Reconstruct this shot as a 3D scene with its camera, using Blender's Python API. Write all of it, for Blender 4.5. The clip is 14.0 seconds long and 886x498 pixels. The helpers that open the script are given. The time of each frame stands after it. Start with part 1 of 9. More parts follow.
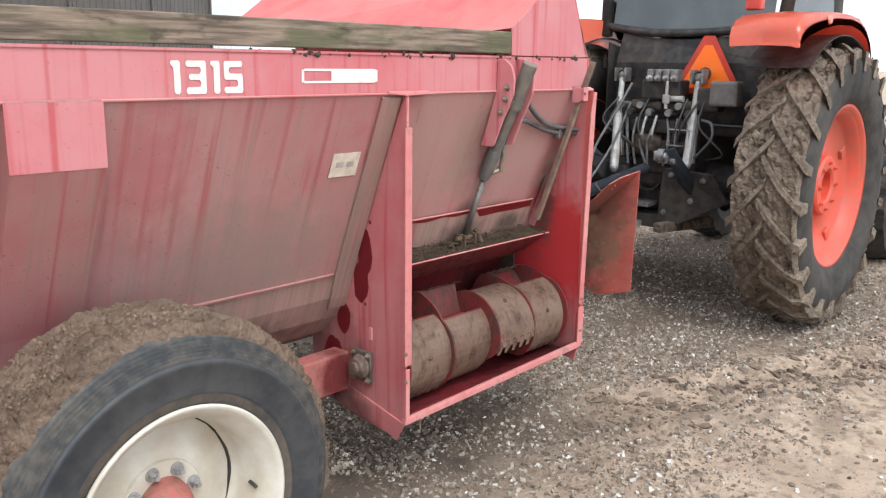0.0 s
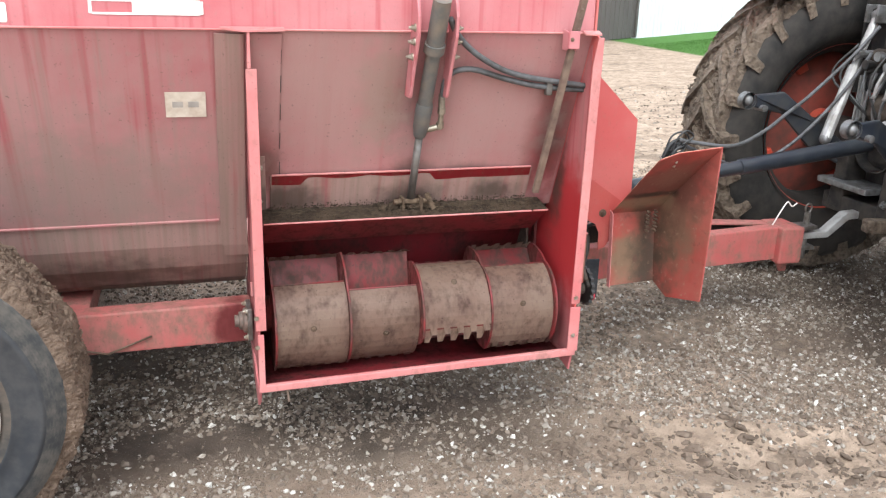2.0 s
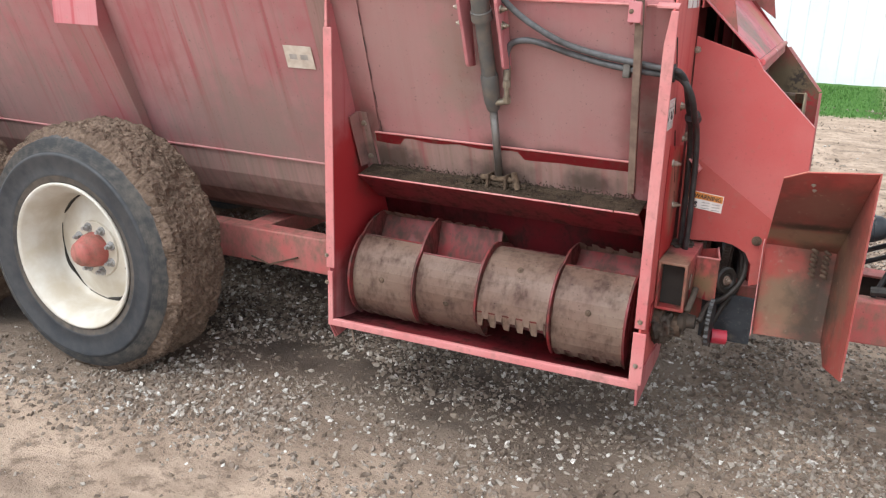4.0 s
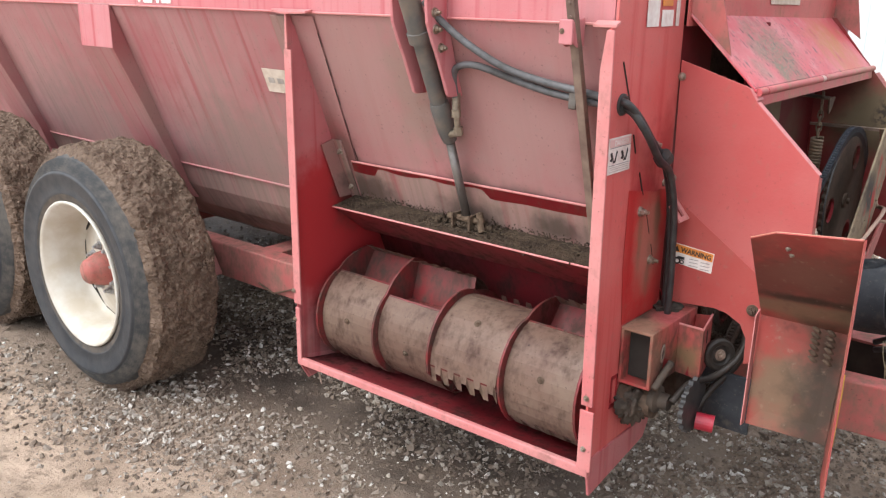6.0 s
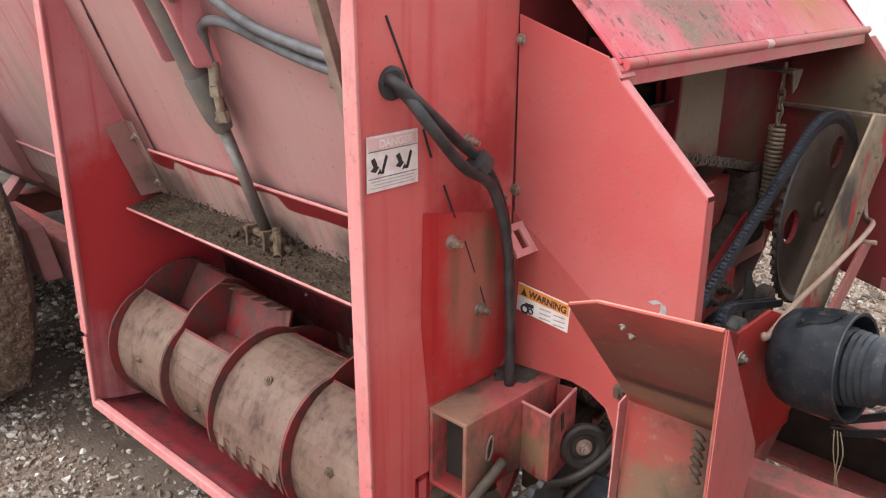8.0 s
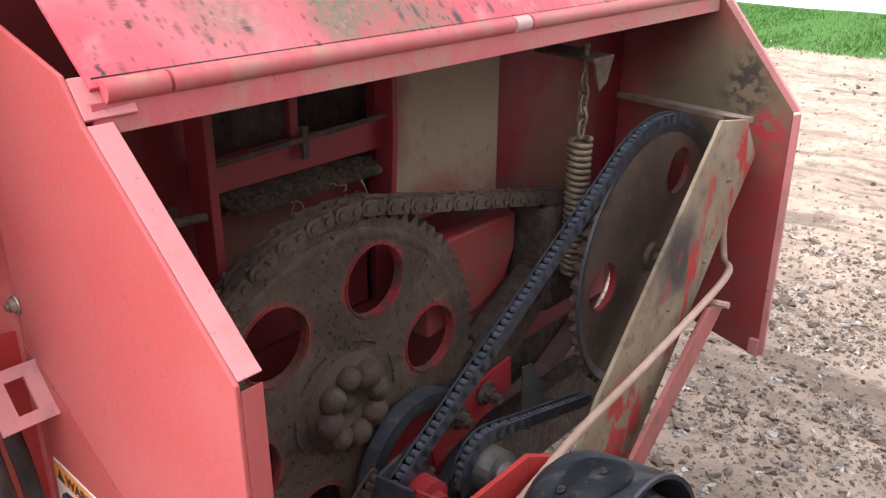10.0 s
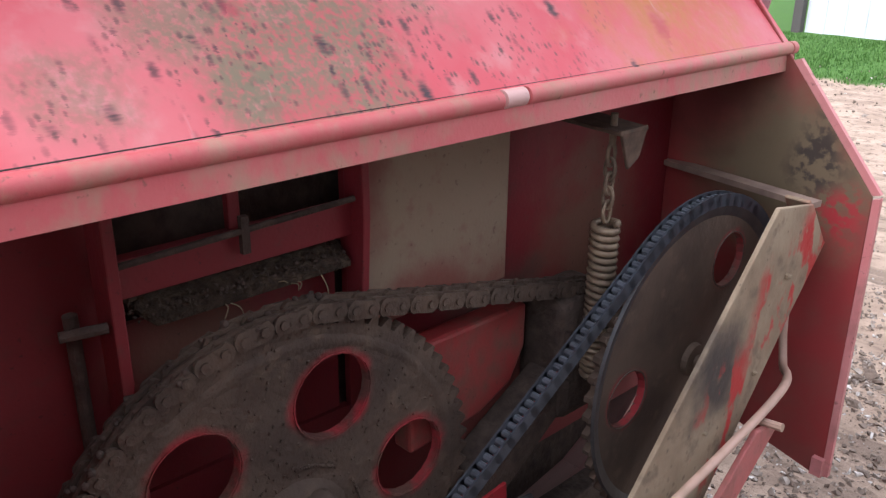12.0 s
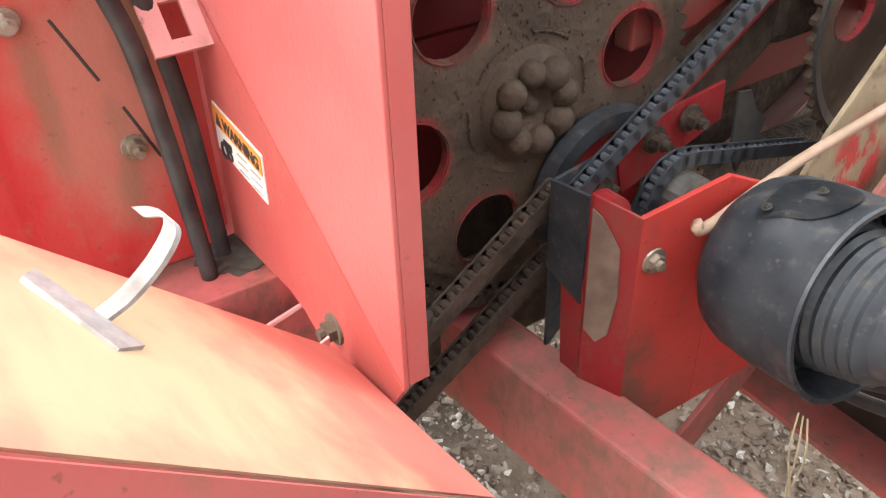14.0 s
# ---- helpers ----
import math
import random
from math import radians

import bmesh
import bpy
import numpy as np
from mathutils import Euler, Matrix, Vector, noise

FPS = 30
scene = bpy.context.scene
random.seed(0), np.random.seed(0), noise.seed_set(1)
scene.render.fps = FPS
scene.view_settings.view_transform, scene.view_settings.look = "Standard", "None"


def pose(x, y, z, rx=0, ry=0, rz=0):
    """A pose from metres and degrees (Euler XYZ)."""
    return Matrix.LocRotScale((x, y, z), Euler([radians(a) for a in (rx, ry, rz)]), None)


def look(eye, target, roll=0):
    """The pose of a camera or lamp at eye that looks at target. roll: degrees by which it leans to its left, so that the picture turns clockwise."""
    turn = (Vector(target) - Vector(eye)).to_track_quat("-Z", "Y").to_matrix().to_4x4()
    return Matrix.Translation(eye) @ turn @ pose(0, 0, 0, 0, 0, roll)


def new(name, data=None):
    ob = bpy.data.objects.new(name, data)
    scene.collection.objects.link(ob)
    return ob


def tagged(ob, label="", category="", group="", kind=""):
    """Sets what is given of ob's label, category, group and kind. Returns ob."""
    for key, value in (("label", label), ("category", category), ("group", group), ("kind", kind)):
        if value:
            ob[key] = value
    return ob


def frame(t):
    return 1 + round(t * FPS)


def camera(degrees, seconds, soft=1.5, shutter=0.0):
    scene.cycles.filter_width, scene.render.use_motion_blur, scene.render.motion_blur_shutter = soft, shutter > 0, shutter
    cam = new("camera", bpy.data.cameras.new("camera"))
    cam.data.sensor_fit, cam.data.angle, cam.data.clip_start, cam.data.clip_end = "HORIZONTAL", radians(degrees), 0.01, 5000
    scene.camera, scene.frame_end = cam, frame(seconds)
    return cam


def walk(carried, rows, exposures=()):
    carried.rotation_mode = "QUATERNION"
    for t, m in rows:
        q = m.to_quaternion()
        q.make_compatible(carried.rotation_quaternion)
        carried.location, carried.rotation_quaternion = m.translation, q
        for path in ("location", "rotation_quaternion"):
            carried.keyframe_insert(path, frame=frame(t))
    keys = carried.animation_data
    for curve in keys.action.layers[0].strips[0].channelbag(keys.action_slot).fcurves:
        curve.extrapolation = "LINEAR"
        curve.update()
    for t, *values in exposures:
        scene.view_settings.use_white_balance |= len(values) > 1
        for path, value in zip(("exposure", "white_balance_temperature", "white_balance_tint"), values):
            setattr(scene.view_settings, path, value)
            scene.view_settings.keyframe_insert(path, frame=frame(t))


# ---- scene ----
cam = camera(55.2, 14.0, soft=1.25)
PATH = [
    (0, (-0.07, 0.078, 1.716), (1.389, 1.377, 1.291), 0.7),
    (0.5, (0.37, -0.177, 1.703), (1.642, 1.288, 1.214), 2.4),
    (1, (0.85, -0.255, 1.719), (1.882, 1.359, 1.145), 1.5),
    (1.5, (1.366, -0.446, 1.751), (2.139, 1.294, 1.137), 0.5),
    (2, (1.951, -0.587, 1.799), (2.516, 1.23, 1.182), 1.8),
    (2.5, (2.544, -0.668, 1.799), (2.741, 1.231, 1.203), 3.2),
    (3, (3.051, -0.684, 1.804), (2.813, 1.207, 1.198), 3.9),
    (3.2, (3.259, -0.639, 1.776), (2.875, 1.226, 1.162), 3.6),
    (5.3, (4.364, 0.029, 1.666), (3.239, 1.57, 1.066), 0.3),
    (5.5, (4.388, 0.118, 1.676), (3.244, 1.644, 1.075), 0.5),
    (6, (4.438, 0.325, 1.693), (3.221, 1.799, 1.105), 0.7),
    (6.5, (4.491, 0.548, 1.692), (3.177, 1.943, 1.12), 0.4),
    (7, (4.431, 0.81, 1.677), (3.082, 2.171, 1.104), -0.0),
    (7.5, (4.404, 1.076, 1.641), (3.074, 2.438, 1.029), 0.4),
    (8, (4.424, 1.354, 1.622), (3.124, 2.719, 0.953), 0.6),
    (8.5, (4.4, 1.617, 1.601), (3.193, 3.036, 0.876), 0.6),
    (8.7, (4.391, 1.726, 1.585), (3.225, 3.165, 0.83), 0.9),
    (10.8, (4.194, 2.474, 1.61), (2.92, 3.815, 0.849), 0.2),
    (11, (4.17, 2.485, 1.627), (2.867, 3.818, 0.901), 0.6),
    (11.5, (4.191, 2.54, 1.639), (2.817, 3.819, 0.949), 1.2),
    (12, (4.235, 2.586, 1.611), (2.874, 3.858, 0.883), 0.6),
    (12.5, (4.306, 2.59, 1.507), (2.952, 3.784, 0.646), -0.4),
    (13, (4.324, 2.539, 1.463), (2.959, 3.564, 0.42), -2.0),
    (13.3, (4.347, 2.524, 1.458), (2.94, 3.411, 0.347), -1.5),
    (13.5, (4.319, 2.483, 1.422), (2.929, 3.399, 0.313), -3.0),
    (13.6, (4.306, 2.462, 1.416), (2.93, 3.383, 0.295), -3.3),
    (14, (4.29, 2.369, 1.382), (2.922, 3.262, 0.227), -1.7),
]
EXPOSURES = [(0, 0.82, 6050, 6), (1.5, 0.97, 6000, 5), (2.0, 1.09, 6000, 6), (2.5, 0.68, 6050, 7), (3.0, 0.7, 6000, 7), (5.5, 0.94, 6150, 9), (8.0, 1.05, 6280, 11), (8.7, 1.08, 6500, 12), (10.8, 1.5, 5850, 13), (11.1, 1.45, 5850, 13), (11.5, 1.1, 5900, 18), (12.0, 1.1, 5900, 17), (12.5, 2.13, 5800, 12), (13.0, 2.55, 5600, 6), (13.5, 2.45, 6200, 9), (14, 2.15, 6550, 7)]
walk(cam, [(t, look(eye, target, roll)) for t, eye, target, roll in PATH], EXPOSURES)

# ---- overcast daylight ----
SUN_ELEVATION, SUN_AZIMUTH = 52.0, 205.0
world = bpy.data.worlds.new("overcast_sky")
scene.world = world
world.use_nodes = True
wn = world.node_tree
wn.nodes.clear()
sky = wn.nodes.new("ShaderNodeTexSky")
sky.sky_type = "NISHITA"
sky.sun_disc = False
sky.sun_elevation, sky.sun_rotation = radians(SUN_ELEVATION), radians(SUN_AZIMUTH)
sky.air_density, sky.dust_density = 1.0, 4.0
soften = wn.nodes.new("ShaderNodeHueSaturation")
soften.inputs["Saturation"].default_value = 0.12
cloud = wn.nodes.new("ShaderNodeMix")
cloud.data_type = "RGBA"
cloud.inputs["Factor"].default_value = 0.55
cloud.inputs["B"].default_value = (9.0, 9.2, 9.6, 1)
back = wn.nodes.new("ShaderNodeBackground")
back.inputs["Strength"].default_value = 0.145
out = wn.nodes.new("ShaderNodeOutputWorld")
wn.links.new(sky.outputs["Color"], soften.inputs["Color"])
wn.links.new(soften.outputs["Color"], cloud.inputs["A"])
wn.links.new(cloud.outputs["Result"], back.inputs["Color"])
wn.links.new(back.outputs["Background"], out.inputs["Surface"])

sun_data = bpy.data.lights.new("sun", "SUN")
sun_data.energy, sun_data.angle, sun_data.color = 1.0, radians(25), (1.0, 0.96, 0.9)
sun = new("sun", sun_data)
az, el = radians(SUN_AZIMUTH), radians(SUN_ELEVATION)
sun.matrix_world = look((0, 0, 20), (-math.sin(az) * math.cos(el), -math.cos(az) * math.cos(el), 20 - math.sin(el)))


# ---- materials ----
class Nodes:
    """Short hand for a node material."""

    def __init__(self, name, rough=0.6, metal=0.0, spec=0.5):
        self.m = bpy.data.materials.new(name)
        self.m.use_nodes = True
        self.t = self.m.node_tree
        self.b = self.t.nodes["Principled BSDF"]
        self.b.inputs["Roughness"].default_value = rough
        self.b.inputs["Metallic"].default_value = metal
        self.b.inputs["Specular IOR Level"].default_value = spec
        self.pos = self.t.nodes.new("ShaderNodeNewGeometry").outputs["Position"]

    def put(self, socket, value):
        if isinstance(value, bpy.types.NodeSocket):
            self.t.links.new(value, socket)
        elif isinstance(value, (tuple, list)) and len(value) == 3 and socket.type == "RGBA":
            socket.default_value = (*value, 1)
        else:
            socket.default_value = value

    def noise(self, scale, detail=4.0, stretch=(1, 1, 1), rough=0.55, coords=None):
        mp = self.t.nodes.new("ShaderNodeMapping")
        mp.inputs["Scale"].default_value = stretch
        self.put(mp.inputs["Vector"], coords or self.pos)
        n = self.t.nodes.new("ShaderNodeTexNoise")
        n.inputs["Scale"].default_value, n.inputs["Detail"].default_value = scale, detail
        n.inputs["Roughness"].default_value = rough
        self.put(n.inputs["Vector"], mp.outputs["Vector"])
        return n.outputs["Fac"]

    def ramp(self, fac, a, b, lo=0.0, hi=1.0):
        r = self.t.nodes.new("ShaderNodeMapRange")
        r.interpolation_type = "SMOOTHSTEP"
        for key, v in (("Value", fac), ("From Min", a), ("From Max", b), ("To Min", lo), ("To Max", hi)):
            self.put(r.inputs[key], v)
        return r.outputs["Result"]

    def math(self, op, a, b):
        n = self.t.nodes.new("ShaderNodeMath")
        n.operation = op
        self.put(n.inputs[0], a), self.put(n.inputs[1], b)
        return n.outputs[0]

    def axis(self, k):
        n = self.t.nodes.new("ShaderNodeSeparateXYZ")
        self.put(n.inputs[0], self.pos)
        return n.outputs[k]

    def rnd(self):
        return self.t.nodes.new("ShaderNodeObjectInfo").outputs["Random"]

    def island(self):
        return self.t.nodes.new("ShaderNodeNewGeometry").outputs["Random Per Island"]

    def mix(self, fac, a, b):
        n = self.t.nodes.new("ShaderNodeMix")
        n.data_type = "RGBA"
        self.put(n.inputs["Factor"], fac), self.put(n.inputs["A"], a), self.put(n.inputs["B"], b)
        return n.outputs["Result"]

    def bump(self, height, strength=0.3, distance=0.01):
        n = self.t.nodes.new("ShaderNodeBump")
        n.inputs["Strength"].default_value, n.inputs["Distance"].default_value = strength, distance
        self.put(n.inputs["Height"], height)
        self.put(self.b.inputs["Normal"], n.outputs["Normal"])

    def done(self, colour, rough=None):
        self.put(self.b.inputs["Base Color"], colour)
        if rough is not None:
            self.put(self.b.inputs["Roughness"], rough)
        return self.m


def near_point(n, c, r0, r1, squash=(1, 1, 1), sway=None):
    """1 near a point, falling to 0; wobbled, for stains with a shape of their own."""
    sway = (r1 - r0) * 1.5 if sway is None else sway
    v = n.t.nodes.new("ShaderNodeVectorMath")
    v.operation = "SUBTRACT"
    n.put(v.inputs[0], n.pos)
    v.inputs[1].default_value = c
    m = n.t.nodes.new("ShaderNodeVectorMath")
    m.operation = "MULTIPLY"
    n.put(m.inputs[0], v.outputs[0])
    m.inputs[1].default_value = squash
    d = n.t.nodes.new("ShaderNodeVectorMath")
    d.operation = "LENGTH"
    n.put(d.inputs[0], m.outputs[0])
    wob = n.math("ADD", d.outputs["Value"], n.math("MULTIPLY", n.math("SUBTRACT", n.noise(14, 6), 0.5), sway))
    return n.ramp(wob, r1, r0)


def specks(n, scale, squash, lo, hi, share):
    """Rounded specks of uneven size: 1 inside, 0 outside; share of the cells that carry one."""
    m = n.t.nodes.new("ShaderNodeVectorMath")
    m.operation = "MULTIPLY"
    n.put(m.inputs[0], n.pos)
    m.inputs[1].default_value = squash
    w = n.t.nodes.new("ShaderNodeVectorMath")
    w.operation = "ADD"
    n.put(w.inputs[0], m.outputs[0])
    j = n.t.nodes.new("ShaderNodeTexNoise")
    j.inputs["Scale"].default_value = scale * 1.7
    k = n.t.nodes.new("ShaderNodeVectorMath")
    k.operation = "SCALE"
    k.inputs["Scale"].default_value = 0.45 / scale
    n.put(k.inputs[0], j.outputs["Color"])
    n.put(w.inputs[1], k.outputs[0])
    v = n.t.nodes.new("ShaderNodeTexVoronoi")
    v.inputs["Scale"].default_value = scale
    n.put(v.inputs["Vector"], w.outputs[0])
    sep = n.t.nodes.new("ShaderNodeSeparateColor")
    n.put(sep.inputs[0], v.outputs["Color"])
    size = n.math("MULTIPLY", n.ramp(sep.outputs[0], 0.0, 1.0, 0.5, 1.6), 1.0)
    d = n.math("DIVIDE", v.outputs["Distance"], size)
    return n.math("MULTIPLY", n.ramp(d, hi, lo), n.ramp(sep.outputs[1], share, share - 0.02))


def paint(name, base, faded, dirt, fade=0.5, grime=0.4, streak=1.0, fresh=0.0, rough=0.55, seed=0.0, stains=(), peels=(), calm=1.0):
    """Weathered red paint: fading in patches, grime in runs, chips of fresh colour, fine grit, stains with a place."""
    n = Nodes(name, rough, 0.0, 0.35)
    big = n.noise(1.3 + seed * 0.1, 3)
    fine = n.noise(38, 5)
    cloud = n.noise(6.5, 5)
    tall = 0.05 if streak else 1.0
    deep = 0.05 if streak > 1 else 2.0
    run = n.noise(9, 3 if streak else 5, (2.0, deep, tall * 1.4))
    run_fine = n.noise(26, 2 if streak else 4, (2.4, deep, tall * 1.2))
    run_dark = n.noise(15, 2, (2.0, deep, tall * 1.6))
    streaky = n.ramp(n.axis(0), 2.10, 2.20, 1.0, calm) if calm < 1 else 1.0
    c = n.mix(n.ramp(n.math("ADD", n.math("MULTIPLY", big, 0.6), n.math("MULTIPLY", cloud, 0.4)), 0.5 - fade * 0.35, 0.85 - fade * 0.35), base, faded)
    if streak:
        c = n.mix(n.math("MULTIPLY", n.ramp(run_dark, 0.50, 0.76, 0, 0.75), streaky), c, (base[0] * 0.85, base[1] * 0.45, base[2] * 0.50))
    g = n.ramp(n.math("ADD", n.math("MULTIPLY", run, 0.5), n.math("ADD", n.math("MULTIPLY", run_fine, 0.3), n.math("MULTIPLY", cloud, 0.2))), 0.62 - 0.35 * grime, 0.86 - 0.35 * grime, 0, min(1.0, 0.30 + grime))
    c = n.mix(n.math("MULTIPLY", g, streaky), c, dirt)
    c = n.mix(n.ramp(fine, 0.56, 0.80, 0, 0.45), c, dirt)
    for at, r0, r1, squash, colour, amount in stains:
        c = n.mix(n.math("MULTIPLY", near_point(n, at, r0, r1, squash), amount), c, colour)
    for at, r, squash in peels:
        c = n.mix(near_point(n, at, r * 0.97, r * 1.03, squash, r * 0.75), c, (0.125, 0.006, 0.011))
    if fresh:
        patch = n.ramp(n.noise(4.2, 4, (1, 1, 0.7)), 0.70 - 0.13 * fresh, 0.712 - 0.13 * fresh)
        c = n.mix(patch, c, (0.17, 0.004, 0.010))
    c = n.mix(n.ramp(n.noise(95, 3), 0.64, 0.74, 0, min(0.55, 0.15 + grime)), c, tuple(v * 0.35 for v in dirt))
    n.bump(n.math("ADD", n.math("MULTIPLY", fine, 0.5), n.math("ADD", n.math("MULTIPLY", n.noise(160, 3), 0.7), n.math("MULTIPLY", n.noise(2.2, 2), 2.0))), 0.14, 0.005)
    return n.done(c, n.ramp(g, 0, 1, rough, 0.85))


def plain(name, colour, other=None, rough=0.6, metal=0.0, scale=20.0, bump=0.15, dist=0.004, spec=0.5):
    """A surface of two close tones at two scales, with a fine relief."""
    n = Nodes(name, rough, metal, spec)
    other = other or tuple(v * 0.6 for v in colour)
    a, b = n.noise(scale, 6), n.noise(scale * 0.15, 3)
    c = n.mix(n.ramp(n.math("ADD", n.math("MULTIPLY", a, 0.55), n.math("MULTIPLY", b, 0.45)), 0.36, 0.66), colour, other)
    n.bump(a, bump, dist)
    return n.done(c, n.ramp(b, 0.3, 0.7, rough * 0.85, min(1.0, rough * 1.15)))


MUD = (0.115, 0.082, 0.058)
M = {}
M["band"] = paint("band_paint", (0.45, 0.120, 0.132), (0.48, 0.195, 0.202), (0.33, 0.19, 0.17), 0.6, 0.18, 1, 0, 0.45)
DARK_RUN, MUCK = (0.075, 0.045, 0.036), (0.050, 0.036, 0.026)
M["hopper"] = paint("hopper_paint", (0.34, 0.118, 0.122), (0.37, 0.185, 0.178), (0.275, 0.185, 0.16), 0.65, 0.48, 2, 0, 0.6, 0, (
    ((2.69, 2.36, 1.33), 0.02, 0.16, (1.6, 1, 0.45), DARK_RUN, 0.45), ((3.30, 2.40, 1.16), 0.06, 0.17, (1.3, 1, 0.35), (0.17, 0.014, 0.018), 0.9), ((3.31, 2.40, 1.15), 0.02, 0.11, (1.4, 1, 0.33), DARK_RUN, 0.95), ((2.20, 2.42, 1.08), 0.03, 0.11, (1.0, 1, 0.4), (0.20, 0.02, 0.024), 0.8),
    ((2.22, 2.45, 1.12), 0.02, 0.08, (1.0, 1, 0.6), MUCK, 0.6), ((2.76, 2.45, 1.08), 0.02, 0.12, (0.8, 1, 1.2), MUCK, 0.7), ((3.0, 2.47, 1.07), 0.01, 0.09, (0.5, 1, 1.4), MUCK, 0.8),
    ((1.60, 2.47, 1.02), 0.05, 0.42, (0.55, 1, 1), (0.225, 0.160, 0.135), 0.7), ((0.35, 2.47, 1.05), 0.05, 0.45, (0.6, 1, 1), (0.22, 0.15, 0.13), 0.6), ((1.20, 2.35, 1.45), 0.02, 0.25, (1.2, 1, 0.5), (0.34, 0.085, 0.095), 0.5),
    ((2.62, 2.36, 1.38), 0.02, 0.20, (1.5, 1, 0.6), (0.20, 0.155, 0.115), 0.6), ((2.40, 2.33, 1.42), 0.05, 0.45, (1, 1, 0.7), (0.31, 0.20, 0.175), 0.5), ((3.05, 2.42, 1.28), 0.05, 0.40, (0.8, 1, 1), (0.33, 0.215, 0.195), 0.5)), (), 0.3)
M["trough"] = paint("trough_paint", (0.30, 0.135, 0.125), (0.31, 0.19, 0.165), (0.22, 0.155, 0.125), 0.8, 0.6, 2, 0, 0.7, 0, (((2.3, 2.5, 0.99), 0.03, 0.13, (0.7, 1, 1.3), MUCK, 0.8), ((3.1, 2.5, 0.99), 0.02, 0.10, (0.7, 1, 1.3), MUCK, 0.8), ((2.75, 2.5, 0.98), 0.02, 0.12, (0.6, 1, 1.3), MUCK, 0.7), ((1.6, 2.66, 0.66), 0.02, 0.16, (0.3, 1, 1), DARK_RUN, 0.8), ((0.4, 2.66, 0.66), 0.02, 0.16, (0.3, 1, 1), DARK_RUN, 0.8)))
M["rib"] = paint("rib_paint", (0.32, 0.105, 0.108), (0.345, 0.165, 0.155), (0.25, 0.165, 0.135), 0.6, 0.45, 2, 0, 0.6)
M["panel"] = paint("panel_paint", (0.43, 0.115, 0.122), (0.47, 0.19, 0.188), (0.27, 0.165, 0.14), 0.5, 0.28, 1, 0, 0.5, 0, (((2.15, 2.66, 0.50), 0.05, 0.24, (1, 1, 0.6), DARK_RUN, 0.5), ((2.15, 2.55, 0.30), 0.03, 0.14, (1, 0.7, 1), DARK_RUN, 0.6)),
                   (((2.155, 2.470, 0.98), 0.040, (0.5, 1, 0.40)), ((2.155, 2.495, 0.865), 0.042, (0.5, 1, 0.50)), ((2.155, 2.600, 0.700), 0.040, (0.5, 1, 0.60)), ((2.155, 2.665, 0.480), 0.060, (0.5, 1, 0.45)), ((2.155, 2.590, 0.262), 0.026, (0.5, 0.5, 1)), ((2.155, 2.44, 1.115), 0.008, (1, 1, 1)), ((2.155, 2.470, 0.78), 0.007, (1, 1, 1))))
M["shield"] = paint("shield_paint", (0.42, 0.078, 0.074), (0.45, 0.125, 0.116), (0.30, 0.12, 0.095), 0.4, 0.08, 0, 0, 0.45, 0, (((3.39, 2.58, 0.62), 0.03, 0.16, (1, 1, 0.8), DARK_RUN, 0.8), ((3.38, 2.52, 1.05), 0.03, 0.16, (1, 1, 0.5), DARK_RUN, 0.6)))
# compartment shade is put into this darker red, besides the dust
M["shield_in"] = paint("shaded_inside_paint", (0.150, 0.008, 0.014), (0.165, 0.020, 0.022), (0.085, 0.042, 0.033), 0.5, 0.30, 0, 0.0, 0.6, 0, (((3.37, 2.99, 1.13), 0.02, 0.10, (1, 0.7, 1), (0.13, 0.085, 0.055), 0.7), ((3.37, 3.74, 1.10), 0.04, 0.20, (1, 1, 0.8), (0.14, 0.092, 0.058), 0.7), ((3.37, 3.50, 1.02), 0.02, 0.14, (1, 1, 1), (0.06, 0.045, 0.034), 0.9), ((3.37, 2.72, 0.75), 0.03, 0.30, (1, 1.4, 0.6), (0.07, 0.03, 0.026), 0.7)))
M["hood"] = paint("hood_paint", (0.46, 0.060, 0.066), (0.48, 0.135, 0.122), (0.25, 0.155, 0.10), 0.6, 0.36, 0, 0, 0.5)
M["frame"] = paint("frame_paint", (0.40, 0.085, 0.078), (0.41, 0.15, 0.135), (0.20, 0.12, 0.09), 0.5, 0.6, 0, 0, 0.6, 0, (((2.09, 2.565, 0.47), 0.06, 0.12, (1, 0.6, 1), (0.11, 0.010, 0.012), 0.9),))
M["fresh"] = paint("fresh_paint", (0.24, 0.010, 0.016), (0.27, 0.025, 0.027), (0.16, 0.09, 0.062), 0.4, 0.4, 0, 0, 0.45)
# deep red: the housing's inner shade is put into it along with muck
M["inside"] = paint("shaded_housing_paint", (0.16, 0.008, 0.013), (0.12, 0.012, 0.015), (0.030, 0.018, 0.014), 0.5, 0.55, 0, 0, 0.6)
M["edge"] = paint("worn_edge_paint", (0.50, 0.14, 0.14), (0.55, 0.24, 0.225), (0.27, 0.13, 0.11), 0.6, 0.42, 0, 0, 0.5)
M["rotor"] = paint("worn_rotor_steel", (0.40, 0.290, 0.220), (0.26, 0.155, 0.115), (0.09, 0.050, 0.038), 0.6, 0.52, 0, 0, 0.42)
M["rotor_red"] = paint("rotor_paint", (0.20, 0.012, 0.018), (0.15, 0.030, 0.027), (0.065, 0.040, 0.031), 0.5, 0.65, 0, 0, 0.4)
M["steel"] = plain("dull_steel", (0.20, 0.19, 0.18), (0.09, 0.075, 0.06), 0.45, 0.6, 30)
M["cylinder"] = plain("grey_cylinder_paint", (0.105, 0.108, 0.105), (0.205, 0.165, 0.130), 0.5, 0.2, 18)
